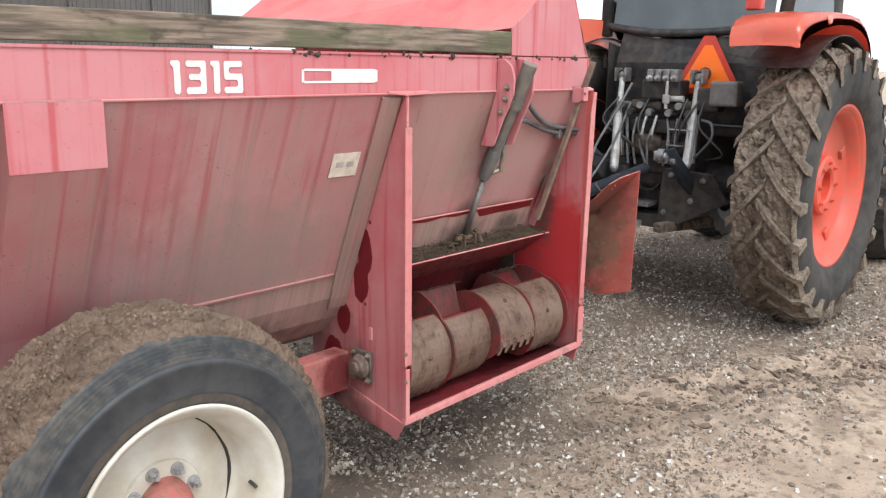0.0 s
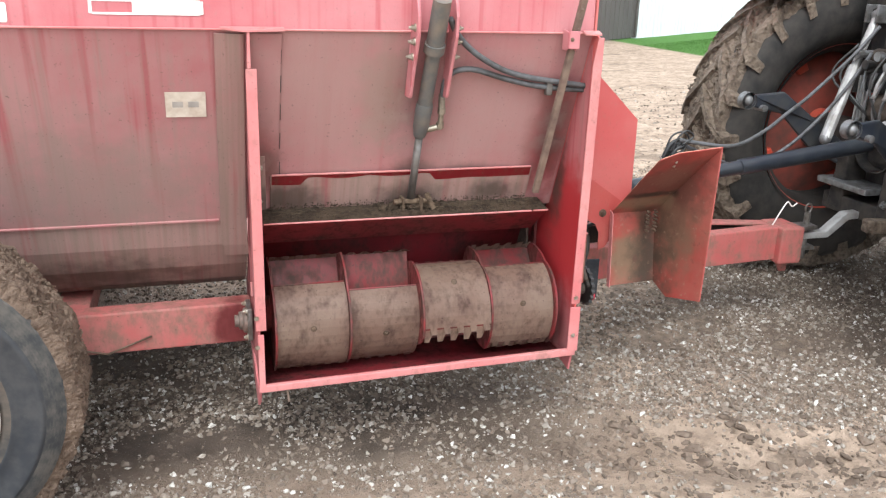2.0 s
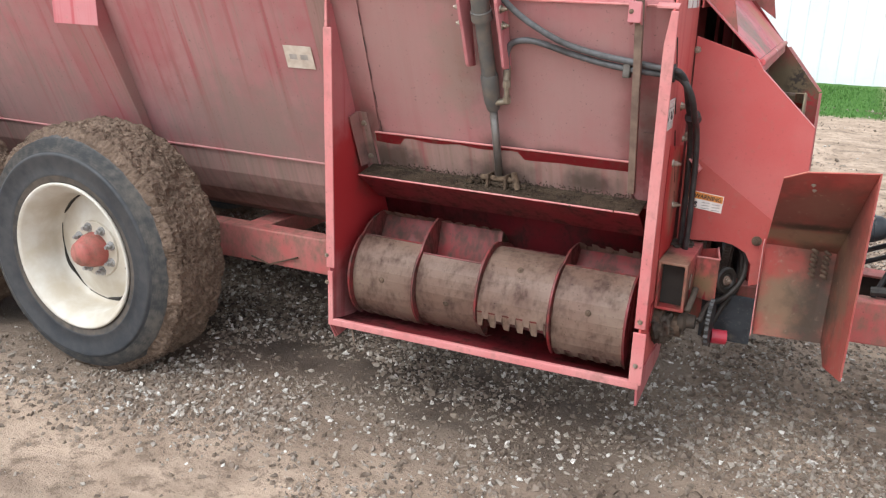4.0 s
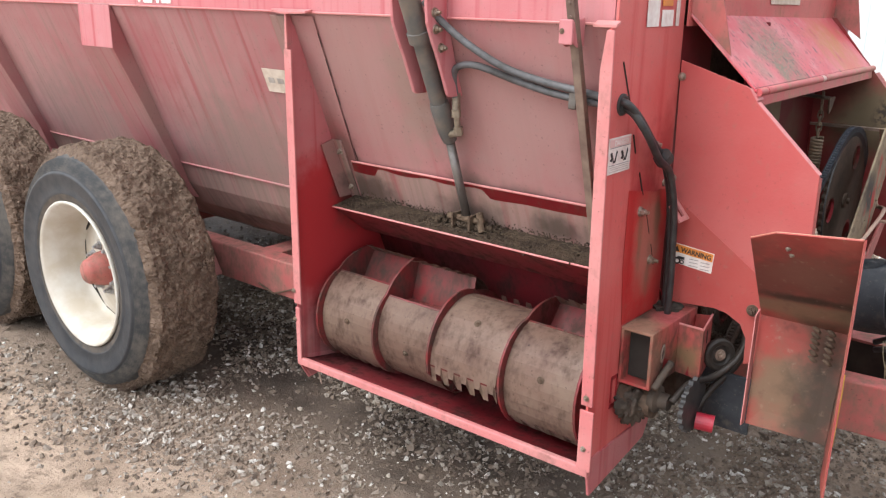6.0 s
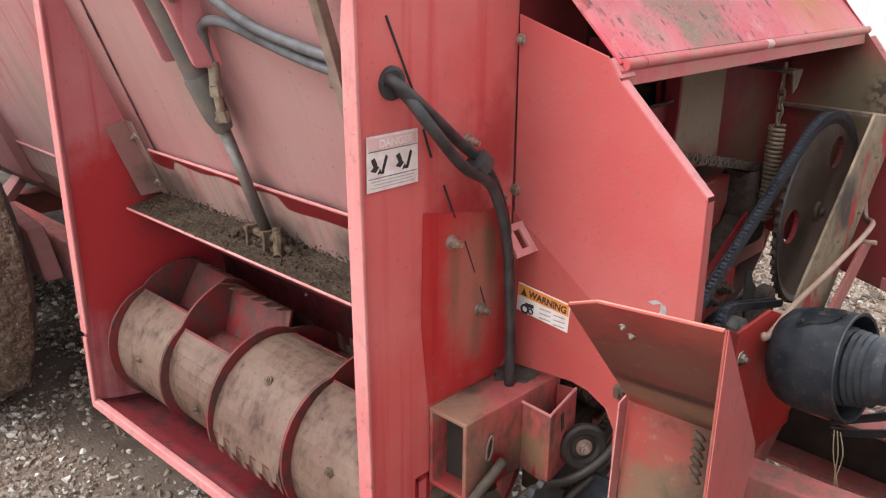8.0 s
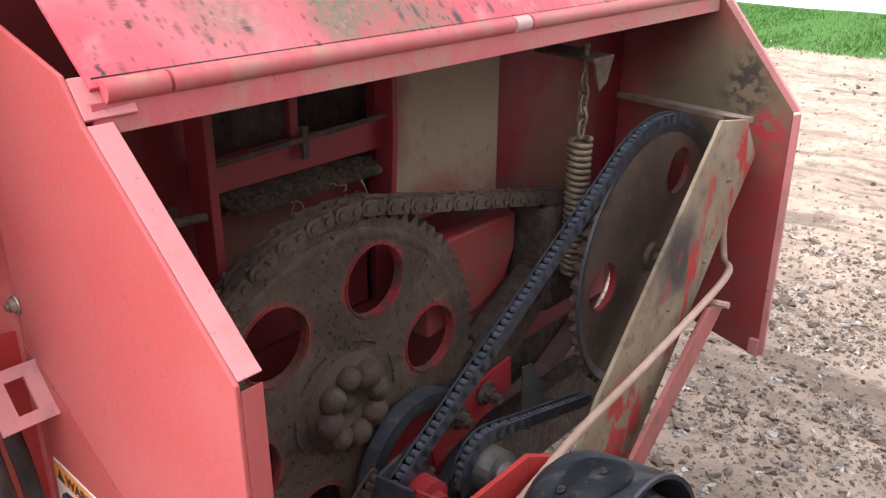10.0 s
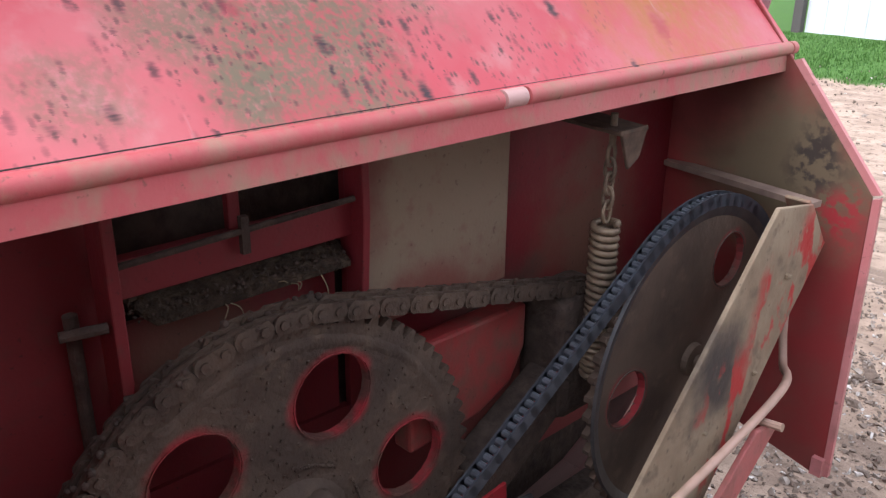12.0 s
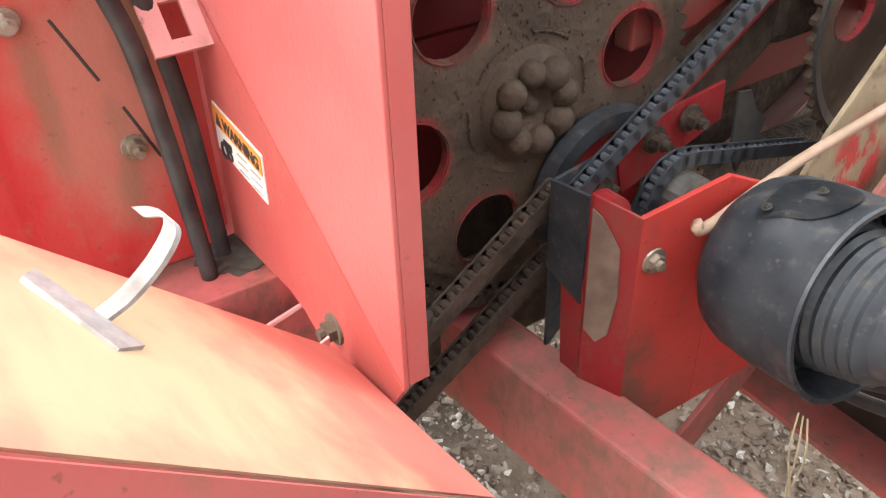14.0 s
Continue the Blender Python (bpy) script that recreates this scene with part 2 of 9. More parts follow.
M["bolt"] = plain("zinc_bolt", (0.42, 0.38, 0.32), (0.20, 0.15, 0.10), 0.4, 0.7, 60)
M["bearing_rust"] = plain("dusty_pink_rusty_steel", (0.27, 0.175, 0.14), (0.11, 0.085, 0.07), 0.6, 0.2, 40, 0.2)
M["fitting"] = plain("dull_brassy_steel", (0.30, 0.26, 0.20), (0.16, 0.13, 0.10), 0.4, 0.6, 60)
M["rust"] = plain("rusty_steel", (0.16, 0.105, 0.07), (0.07, 0.045, 0.03), 0.75, 0.2, 40, 0.4)
M["tan_steel"] = plain("dusty_tan_steel", (0.25, 0.180, 0.135), (0.135, 0.088, 0.070), 0.7, 0.1, 22, 0.2)
M["spring"] = plain("dusty_spring_steel", (0.25, 0.185, 0.12), (0.13, 0.095, 0.065), 0.6, 0.3, 60, 0.2)
M["dirt"] = plain("caked_dirt", (0.15, 0.105, 0.07), (0.075, 0.05, 0.034), 0.95, 0, 45, 0.9, 0.02, 0.2)
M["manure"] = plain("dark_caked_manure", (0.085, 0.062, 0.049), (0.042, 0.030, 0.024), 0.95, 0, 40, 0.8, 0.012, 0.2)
M["mud"] = plain("tyre_mud", (0.20, 0.140, 0.102), (0.105, 0.072, 0.052), 0.95, 0, 50, 1.0, 0.03, 0.2)
M["tractor_mud"] = plain("tractor_tyre_mud", (0.215, 0.165, 0.122), (0.085, 0.062, 0.046), 0.7, 0, 35, 1.0, 0.03, 0.35)
M["rubber"] = plain("grey_rubber", (0.022, 0.025, 0.030), (0.050, 0.049, 0.050), 0.55, 0, 22, 0.3, 0.006, 0.4)
M["black"] = plain("black_rubber", (0.022, 0.022, 0.024), (0.05, 0.047, 0.043), 0.5, 0, 30, 0.15)
M["hose"] = plain("dusty_black_hose", (0.014, 0.014, 0.016), (0.046, 0.044, 0.042), 0.5, 0, 30, 0.15)
M["rim"] = plain("cream_rim_paint", (0.57, 0.545, 0.49), (0.43, 0.37, 0.285), 0.45, 0, 9, 0.1)
M["crack"] = plain("dark_seam", (0.03, 0.025, 0.02), None, 0.9)
M["white"] = plain("white_decal", (0.78, 0.74, 0.70), (0.62, 0.52, 0.48), 0.5, 0, 40, 0.05)
M["cream"] = plain("dirty_cream_decal", (0.62, 0.55, 0.46), (0.45, 0.36, 0.28), 0.6, 0, 30, 0.05)
M["orange_decal"] = plain("orange_decal", (0.72, 0.26, 0.035), (0.55, 0.22, 0.07), 0.5, 0, 30, 0.05)
M["yellow_decal"] = plain("yellow_decal", (0.70, 0.42, 0.04), (0.5, 0.32, 0.08), 0.5, 0, 30, 0.05)
M["pink_decal"] = plain("faded_red_decal", (0.62, 0.30, 0.29), (0.66, 0.45, 0.42), 0.5, 0, 30, 0.05)
M["grey_print"] = plain("grey_print", (0.17, 0.17, 0.18), None, 0.6)
M["pale_print"] = plain("pale_print", (0.42, 0.38, 0.34), None, 0.6)
M["print"] = plain("black_print", (0.035, 0.03, 0.03), None, 0.6)
M["wood"] = None
M["green_rope"] = plain("dried_crop_strands", (0.27, 0.225, 0.14), (0.17, 0.135, 0.08), 0.8, 0, 60)
M["dull_straw"] = plain("dung_stained_straw", (0.115, 0.085, 0.052), (0.06, 0.043, 0.027), 0.9, 0, 60)
M["tractor_orange"] = plain("tractor_orange_paint", (0.74, 0.150, 0.090), (0.70, 0.19, 0.13), 0.22, 0, 6, 0.03, 0.002, 0.7)
M["tractor_rim"] = plain("tractor_rim_orange", (0.55, 0.068, 0.036), (0.36, 0.085, 0.056), 0.5, 0, 9, 0.05)
M["tractor_grey"] = plain("tractor_dark_casting", (0.014, 0.0145, 0.016), (0.062, 0.052, 0.044), 0.6, 0.0, 15, 0.3, 0.006, 0.3)
M["greasy_dirt"] = plain("greasy_brown_casting_dirt", (0.085, 0.064, 0.048), (0.030, 0.024, 0.020), 0.8, 0.0, 20, 0.6, 0.01, 0.3)
M["grey_hose"] = plain("weathered_grey_hose", (0.115, 0.115, 0.12), (0.055, 0.053, 0.052), 0.6, 0.0, 30, 0.15)
M["smv_orange"] = plain("fluorescent_orange", (0.90, 0.16, 0.01), (0.85, 0.2, 0.03), 0.4, 0, 10, 0.02)
M["smv_red"] = plain("dark_red_border", (0.52, 0.05, 0.03), None, 0.35, 0, 10, 0.02)
M["barn_white"] = plain("white_wall_sheet", (0.74, 0.76, 0.78), (0.66, 0.68, 0.70), 0.5, 0, 2, 0.02)
M["barn_door"] = plain("brown_grey_door_sheet", (0.085, 0.072, 0.066), (0.070, 0.060, 0.056), 0.6, 0, 2, 0.02)
M["glass"] = plain("dark_cab_glass", (0.05, 0.06, 0.065), (0.09, 0.10, 0.10), 0.05, 0, 3, 0.0)


def wood_material():
    n = Nodes("weathered_board", 0.85)
    grain = n.noise(7, 6, (0.6, 9, 9))
    moss = n.noise(3.1, 5, (0.8, 2, 2))
    c = n.mix(n.ramp(grain, 0.35, 0.68), (0.25, 0.185, 0.14), (0.075, 0.055, 0.040))
    c = n.mix(n.ramp(moss, 0.46, 0.60, 0, 0.85), c, (0.085, 0.085, 0.042))
    c = n.mix(n.ramp(n.noise(9, 6, (0.7, 2, 2)), 0.55, 0.66, 0, 0.8), c, (0.045, 0.034, 0.026))
    c = n.mix(n.ramp(n.noise(2.2, 3, (0.7, 1, 1)), 0.64, 0.69), c, (0.40, 0.10, 0.10))
    n.bump(grain, 0.6, 0.008)
    return n.done(c)


def ground_material():
    n = Nodes("muddy_gravel_yard", 0.9, 0, 0.25)
    x, y = n.axis(0), n.axis(1)
    big, mid, fine = n.noise(0.55, 4), n.noise(3.2, 6), n.noise(26, 7, rough=0.7)
    grit = n.noise(95, 5, rough=0.75)
    tan = n.mix(n.ramp(mid, 0.35, 0.7), (0.53, 0.400, 0.300), (0.38, 0.280, 0.205))
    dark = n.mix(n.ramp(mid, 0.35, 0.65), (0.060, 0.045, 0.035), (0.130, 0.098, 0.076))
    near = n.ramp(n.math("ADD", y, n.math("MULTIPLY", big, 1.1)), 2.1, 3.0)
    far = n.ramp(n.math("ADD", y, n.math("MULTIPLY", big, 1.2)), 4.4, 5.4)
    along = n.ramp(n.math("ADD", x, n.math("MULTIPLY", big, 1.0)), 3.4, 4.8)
    # wet mud and the spreader's shade, both put into the ground colour
    wet_shade = n.math("MULTIPLY", n.math("MULTIPLY", near, n.math("SUBTRACT", 1.0, far)), n.math("SUBTRACT", 1.0, n.math("MULTIPLY", along, 0.95)))
    c = n.mix(wet_shade, tan, dark)
    # muddy ground below the tractor, with its shade painted in
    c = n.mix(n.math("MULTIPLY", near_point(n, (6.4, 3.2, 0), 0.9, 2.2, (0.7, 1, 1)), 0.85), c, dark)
    c = n.mix(n.ramp(n.noise(1.7, 5, (0.5, 1.5, 1)), 0.54, 0.68, 0, 0.6), c, (0.17, 0.125, 0.092))
    beyond = n.math("MULTIPLY", n.ramp(y, 4.2, 5.4), n.ramp(y, 7.0, 9.5, 1.0, 0.35))
    c = n.mix(n.math("MULTIPLY", beyond, n.ramp(n.noise(2.6, 6, (0.30, 1.5, 1), 0.65), 0.52, 0.62, 0, 0.7)), c, (0.165, 0.120, 0.090))
    c = n.mix(n.math("MULTIPLY", n.ramp(x, 3.6, 4.6), n.ramp(n.noise(7.5, 6, (1, 1, 1), 0.7), 0.50, 0.62, 0, 0.60)), c, (0.150, 0.108, 0.080))
    c = n.mix(n.ramp(n.noise(13, 6, (1, 1, 1), 0.65), 0.50, 0.66, 0, 0.6), c, (0.145, 0.105, 0.076))
    c = n.mix(n.ramp(fine, 0.52, 0.70, 0, 0.45), c, (0.165, 0.120, 0.088))
    c = n.mix(n.ramp(grit, 0.60, 0.74, 0, 0.7), c, (0.55, 0.47, 0.38))
    c = n.mix(n.ramp(grit, 0.42, 0.28, 0, 0.5), c, (0.13, 0.092, 0.066))
    lawn = n.math("MULTIPLY", n.ramp(y, 12.0, 12.3), n.ramp(x, 4.6, 4.2))
    side_lawn = n.math("MULTIPLY", n.ramp(n.math("SUBTRACT", y, n.math("MULTIPLY", x, 0.72)), 7.6, 7.9), n.ramp(x, 14.6, 15.0))
    lawn = n.math("MAXIMUM", lawn, side_lawn)
    green = n.mix(n.ramp(fine, 0.35, 0.7), (0.060, 0.150, 0.024), (0.095, 0.20, 0.04))
    c = n.mix(lawn, c, green)
    n.bump(n.math("ADD", fine, n.math("MULTIPLY", grit, 0.5)), 0.9, 0.022)
    return n.done(c, n.ramp(wet_shade, 0, 1, 0.95, 0.8))


def stone_tones(name, r, n):
    c = n.mix(n.ramp(r, 0.0, 0.5), (0.122, 0.092, 0.071), (0.205, 0.160, 0.126))
    c = n.mix(n.ramp(r, 0.5, 0.82), c, (0.335, 0.295, 0.250))
    c = n.mix(n.ramp(r, 0.86, 1.0), c, (0.64, 0.61, 0.56))
    c = n.mix(n.ramp(n.noise(70, 4), 0.42, 0.70, 0, 0.7), c, (0.20, 0.15, 0.11))
    return n.done(c)


def stone_material():
    n = Nodes("limestone_gravel", 0.85, 0, 0.3)
    return stone_tones("limestone_gravel", n.island(), n)


def piece_stone_material():
    n = Nodes("loose_limestone", 0.85, 0, 0.3)
    return stone_tones("loose_limestone", n.rnd(), n)


def grass_material():
    n = Nodes("spring_grass", 0.7, 0, 0.3)
    r = n.island()
    return n.done(n.mix(r, (0.045, 0.115, 0.018), (0.090, 0.19, 0.038)))


def streaked_hood():
    n = Nodes("stained_hood_paint", 0.5, 0.0, 0.35)
    c = n.mix(n.ramp(n.noise(3.4, 5), 0.40, 0.62), (0.50, 0.070, 0.086), (0.52, 0.135, 0.143))
    c = n.mix(n.ramp(n.noise(17, 5), 0.50, 0.72, 0, 0.5), c, (0.52, 0.25, 0.235))
    orange = near_point(n, (3.50, 3.70, 1.50), 0.02, 0.24, (1.1, 0.9, 1.1))
    c = n.mix(n.math("MULTIPLY", orange, n.ramp(n.noise(60, 5), 0.3, 0.6, 0.5, 0.95)), c, (0.40, 0.14, 0.035))
    crust = n.ramp(n.noise(130, 6), 0.30, 0.62, 0.25, 1.0)
    for at, r, squash, much in (((3.512, 3.06, 1.512), 0.19, (1, 0.85, 1), 0.95), ((3.565, 2.975, 1.466), 0.055, (1, 1, 1), 0.9), ((3.555, 2.83, 1.480), 0.075, (1, 1, 1), 0.55), ((3.50, 2.93, 1.53), 0.10, (1, 1, 1), 0.5)):
        c = n.mix(n.math("MULTIPLY", n.math("MULTIPLY", near_point(n, at, r * 0.25, r, squash, r * 1.5), crust), much), c, (0.165, 0.135, 0.082))
    band = near_point(n, (3.51, 3.06, 1.515), 0.22, 0.50, (0.9, 0.85, 0.9))
    flock = n.ramp(n.noise(11, 3), 0.36, 0.54)
    for scale, squash, lo, hi, share, much, tone in ((46, (0.8, 1.6, 0.6), 0.06, 0.36, 0.45, 0.9, (0.070, 0.032, 0.036)), (105, (0.9, 1.4, 0.8), 0.08, 0.42, 0.65, 0.85, (0.095, 0.048, 0.044))):
        c = n.mix(n.math("MULTIPLY", specks(n, scale, squash, lo, hi, share), n.math("MULTIPLY", n.math("MULTIPLY", band, flock), much)), c, tone)
    c = n.mix(n.math("MULTIPLY", specks(n, 25, (1.0, 1.6, 0.7), 0.06, 0.30, 0.24), near_point(n, (3.52, 2.98, 1.5), 0.45, 0.75)), c, (0.045, 0.026, 0.030))
    c = n.mix(n.math("MULTIPLY", specks(n, 14, (1.0, 1.5, 0.7), 0.10, 0.42, 0.20), 0.6), c, (0.36, 0.03, 0.055))
    c = n.mix(n.ramp(n.noise(22, 5, (0.5, 3, 0.5)), 0.66, 0.82, 0, 0.3), c, (0.54, 0.40, 0.38))
    n.bump(n.math("ADD", n.noise(40, 4), n.math("MULTIPLY", n.noise(3, 2), 2.0)), 0.2, 0.005)
    return n.done(c)


def sprocket_mud(name, cy, cz, ring_r, hole_r, holes, phase, x, relief=0.9):
    """Brown dried muck on a chain wheel, rubbed back to red paint round its holes."""
    n = Nodes(name, 0.8, 0.0, 0.3)
    a = n.noise(30, 6)
    c = n.mix(n.ramp(n.noise(6, 4), 0.35, 0.65), (0.088, 0.060, 0.042), (0.050, 0.034, 0.025))
    c = n.mix(n.ramp(a, 0.55, 0.75, 0, 0.6), c, (0.125, 0.088, 0.060))
    rub = n.ramp(n.noise(16, 4), 0.42, 0.60, 0.15, 0.9)
    for h in range(holes):
        t = radians(phase + 360.0 / holes * h)
        c = n.mix(n.math("MULTIPLY", rub, near_point(n, (x, cy + ring_r * math.cos(t), cz + ring_r * math.sin(t)), hole_r * 0.98, hole_r * 1.28, (0.3, 1, 1))), c, (0.26, 0.020, 0.026))
    n.bump(n.math("ADD", n.math("ADD", a, n.math("MULTIPLY", n.noise(95, 4), 0.35)), n.math("MULTIPLY", n.noise(12, 4), 1.5)), relief * 0.6, 0.014)
    return n.done(c)


def muddy_arm():
    n = Nodes("muddy_arm_paint", 0.75, 0.0, 0.3)
    c = n.mix(n.ramp(n.noise(9, 5), 0.35, 0.65), (0.30, 0.235, 0.155), (0.21, 0.155, 0.10))
    c = n.mix(near_point(n, (3.71, 3.62, 1.0), 0.03, 0.13, (1, 1.2, 1)), c, (0.055, 0.045, 0.038))
    bare = n.ramp(n.noise(13, 5, (1, 1.4, 0.8)), 0.48, 0.56)
    for at, r in (((3.71, 3.80, 1.03), 0.15), ((3.71, 3.66, 0.90), 0.14), ((3.71, 3.45, 0.72), 0.14), ((3.71, 3.88, 1.13), 0.10)):
        c = n.mix(n.math("MULTIPLY", near_point(n, at, r * 0.5, r, (1, 1.3, 1)), bare), c, (0.36, 0.035, 0.030))
    c = n.mix(n.math("MULTIPLY", specks(n, 70, (1, 1, 1), 0.06, 0.30, 0.22), 0.7), c, (0.10, 0.075, 0.055))
    c = n.mix(n.ramp(n.noise(24, 6), 0.54, 0.70, 0, 0.7), c, (0.13, 0.095, 0.065))
    n.bump(n.noise(45, 5), 0.4, 0.006)
    return n.done(c)


def far_shield_paint():
    n = Nodes("far_shield_dusty_paint", 0.7, 0.0, 0.3)
    c = n.mix(n.ramp(n.noise(7, 5), 0.35, 0.65), (0.25, 0.030, 0.030), (0.21, 0.050, 0.042))
    c = n.mix(near_point(n, (3.60, 3.975, 1.22), 0.08, 0.22, (1, 1, 1)), c, (0.150, 0.112, 0.066))
    c = n.mix(n.math("MULTIPLY", near_point(n, (3.45, 3.975, 1.33), 0.03, 0.15), 0.8), c, (0.10, 0.022, 0.02))
    c = n.mix(n.math("MULTIPLY", near_point(n, (3.66, 3.975, 1.24), 0.02, 0.09, (1.4, 1, 0.8)), crusty(n)), c, (0.05, 0.038, 0.030))
    c = n.mix(n.math("MULTIPLY", near_point(n, (3.71, 3.975, 1.15), 0.01, 0.07), crusty(n)), c, (0.33, 0.030, 0.035))
    n.bump(n.noise(40, 4), 0.2, 0.005)
    return n.done(c)


def crusty(n):
    return n.ramp(n.noise(55, 5), 0.42, 0.58)


def stained_deflector():
    n = Nodes("stained_deflector_paint", 0.55, 0.0, 0.35)
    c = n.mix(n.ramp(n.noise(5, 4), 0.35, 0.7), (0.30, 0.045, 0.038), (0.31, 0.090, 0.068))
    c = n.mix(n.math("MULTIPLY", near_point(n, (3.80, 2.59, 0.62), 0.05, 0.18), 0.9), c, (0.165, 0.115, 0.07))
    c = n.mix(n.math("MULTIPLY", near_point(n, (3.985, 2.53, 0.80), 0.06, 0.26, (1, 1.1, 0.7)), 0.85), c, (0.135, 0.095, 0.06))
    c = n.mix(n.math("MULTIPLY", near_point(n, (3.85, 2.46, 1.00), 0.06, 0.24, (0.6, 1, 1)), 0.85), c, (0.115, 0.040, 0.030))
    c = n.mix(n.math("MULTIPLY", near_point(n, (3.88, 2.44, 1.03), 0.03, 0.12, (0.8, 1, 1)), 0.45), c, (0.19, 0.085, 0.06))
    c = n.mix(n.math("MULTIPLY", near_point(n, (3.83, 2.572, 0.885), 0.02, 0.065, (0.15, 1, 1)), 0.8), c, (0.21, 0.135, 0.085))
    c = n.mix(n.math("MULTIPLY", near_point(n, (3.85, 2.527, 0.932), 0.006, 0.030, (0.12, 1, 1)), 0.92), c, (0.035, 0.022, 0.016))
    c = n.mix(n.math("MULTIPLY", near_point(n, (3.905, 2.60, 0.60), 0.03, 0.19, (1.5, 1, 0.55)), 0.9), c, (0.045, 0.032, 0.022))
    c = n.mix(n.ramp(n.noise(40, 4), 0.60, 0.8, 0, 0.6), c, (0.28, 0.20, 0.14))
    c = n.mix(n.ramp(n.noise(22, 5), 0.58, 0.75, 0, 0.5), c, (0.10, 0.035, 0.03))
    n.bump(n.noise(40, 4), 0.2, 0.004)
    return n.done(c)


def bright_dusty_top():
    n = Nodes("dusty_red_with_light", 0.7, 0.0, 0.35)
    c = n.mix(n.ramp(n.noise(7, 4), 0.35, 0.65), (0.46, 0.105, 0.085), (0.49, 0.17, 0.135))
    # cream zone: strong light on the upward face is painted in with the dust
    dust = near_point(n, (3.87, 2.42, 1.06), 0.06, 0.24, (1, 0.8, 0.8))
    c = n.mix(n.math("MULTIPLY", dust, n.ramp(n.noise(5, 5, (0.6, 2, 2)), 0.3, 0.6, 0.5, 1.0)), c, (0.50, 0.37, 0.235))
    n.bump(n.noise(60, 4), 0.1, 0.003)
    return n.done(c)


def scuffed_plastic():
    """Dull black moulded plastic with dry mud splashes, pale scuffs and a pitted skin."""
    n = Nodes("black_plastic_guard", 0.5, 0.0, 0.4)
    c = n.mix(n.ramp(n.noise(9, 5), 0.35, 0.68), (0.013, 0.016, 0.021), (0.034, 0.038, 0.044))
    c = n.mix(n.ramp(n.noise(48, 6), 0.56, 0.74, 0, 0.6), c, (0.075, 0.072, 0.070))
    c = n.mix(n.ramp(n.noise(15, 6), 0.58, 0.74, 0, 0.6), c, (0.105, 0.085, 0.066))
    c = n.mix(n.math("MULTIPLY", specks(n, 150, (1, 1, 1), 0.08, 0.36, 0.12), 0.5), c, (0.12, 0.10, 0.08))
    n.bump(n.math("ADD", n.noise(70, 5), n.noise(14, 3)), 0.25, 0.004)
    return n.done(c, n.ramp(n.noise(22, 4), 0.3, 0.7, 0.36, 0.72))


M["guard"] = scuffed_plastic()
M["deflector"], M["bright_dusty_top"] = stained_deflector(), bright_dusty_top()
M["tray_muck"] = plain("wet_tray_manure", (0.080, 0.054, 0.034), (0.030, 0.020, 0.013), 0.85, 0, 90, 1.0, 0.02, 0.25)
M["wood"], M["ground"], M["stone"], M["loose_stone"] = wood_material(), ground_material(), stone_material(), piece_stone_material()
M["grass"], M["hood_top"] = grass_material(), streaked_hood()
M["scraped"] = paint("scraped_red_paint", (0.36, 0.045, 0.042), (0.38, 0.085, 0.072), (0.28, 0.13, 0.10), 0.5, 0.25, 0, 0, 0.5)
M["arm"], M["far_in"] = muddy_arm(), far_shield_paint()
M["main_wheel"] = sprocket_mud("muddy_main_wheel", 3.045, 0.877, 0.192, 0.056, 6, 10, 3.477)
M["second_wheel"] = sprocket_mud("dark_second_wheel", 3.735, 0.935, 0.176, 0.046, 3, 182, 3.608, 0.25)
M["clod"] = plain("yard_mud_clod", (0.20, 0.15, 0.115), (0.105, 0.077, 0.058), 0.95, 0, 30, 0.9, 0.02, 0.2)
M["gear_red"] = paint("bright_red_paint", (0.38, 0.024, 0.020), (0.41, 0.05, 0.042), (0.17, 0.06, 0.045), 0.4, 0.35, 0, 0, 0.42, 0, (((3.745, 3.01, 0.50), 0.03, 0.14, (1, 1, 1), (0.09, 0.05, 0.035), 0.7), ((3.70, 2.99, 0.60), 0.02, 0.09, (1, 1, 0.6), (0.08, 0.045, 0.03), 0.8)))
M["end_plate"] = paint("end_plate_paint", (0.54, 0.100, 0.092), (0.56, 0.150, 0.136), (0.30, 0.16, 0.13), 0.5, 0.14, 1, 0, 0.5, 0, (((3.39, 2.58, 0.62), 0.03, 0.16, (1, 1, 0.8), DARK_RUN, 0.8), ((3.38, 2.50, 1.05), 0.02, 0.16, (1, 1, 0.4), (0.30, 0.022, 0.028), 0.9), ((3.385, 2.60, 1.28), 0.01, 0.10, (1, 1, 0.5), (0.30, 0.03, 0.03), 0.7)))
M["scoured"] = paint("scoured_dark_red", (0.40, 0.022, 0.024), (0.42, 0.045, 0.040), (0.30, 0.13, 0.095), 0.5, 0.25, 1, 0, 0.45, 0, (((3.39, 2.53, 0.99), 0.05, 0.17, (1, 1.5, 0.75), (0.36, 0.155, 0.115), 0.75), ((3.39, 2.575, 1.06), 0.01, 0.06, (1, 2.0, 0.4), (0.13, 0.085, 0.05), 0.7), ((3.39, 2.47, 1.02), 0.01, 0.05, (1, 2.5, 0.4), (0.17, 0.10, 0.06), 0.6), ((3.39, 2.535, 0.90), 0.01, 0.06, (1, 2.5, 0.5), (0.17, 0.10, 0.06), 0.6)))
RED_WORN = (0.37, 0.028, 0.032)
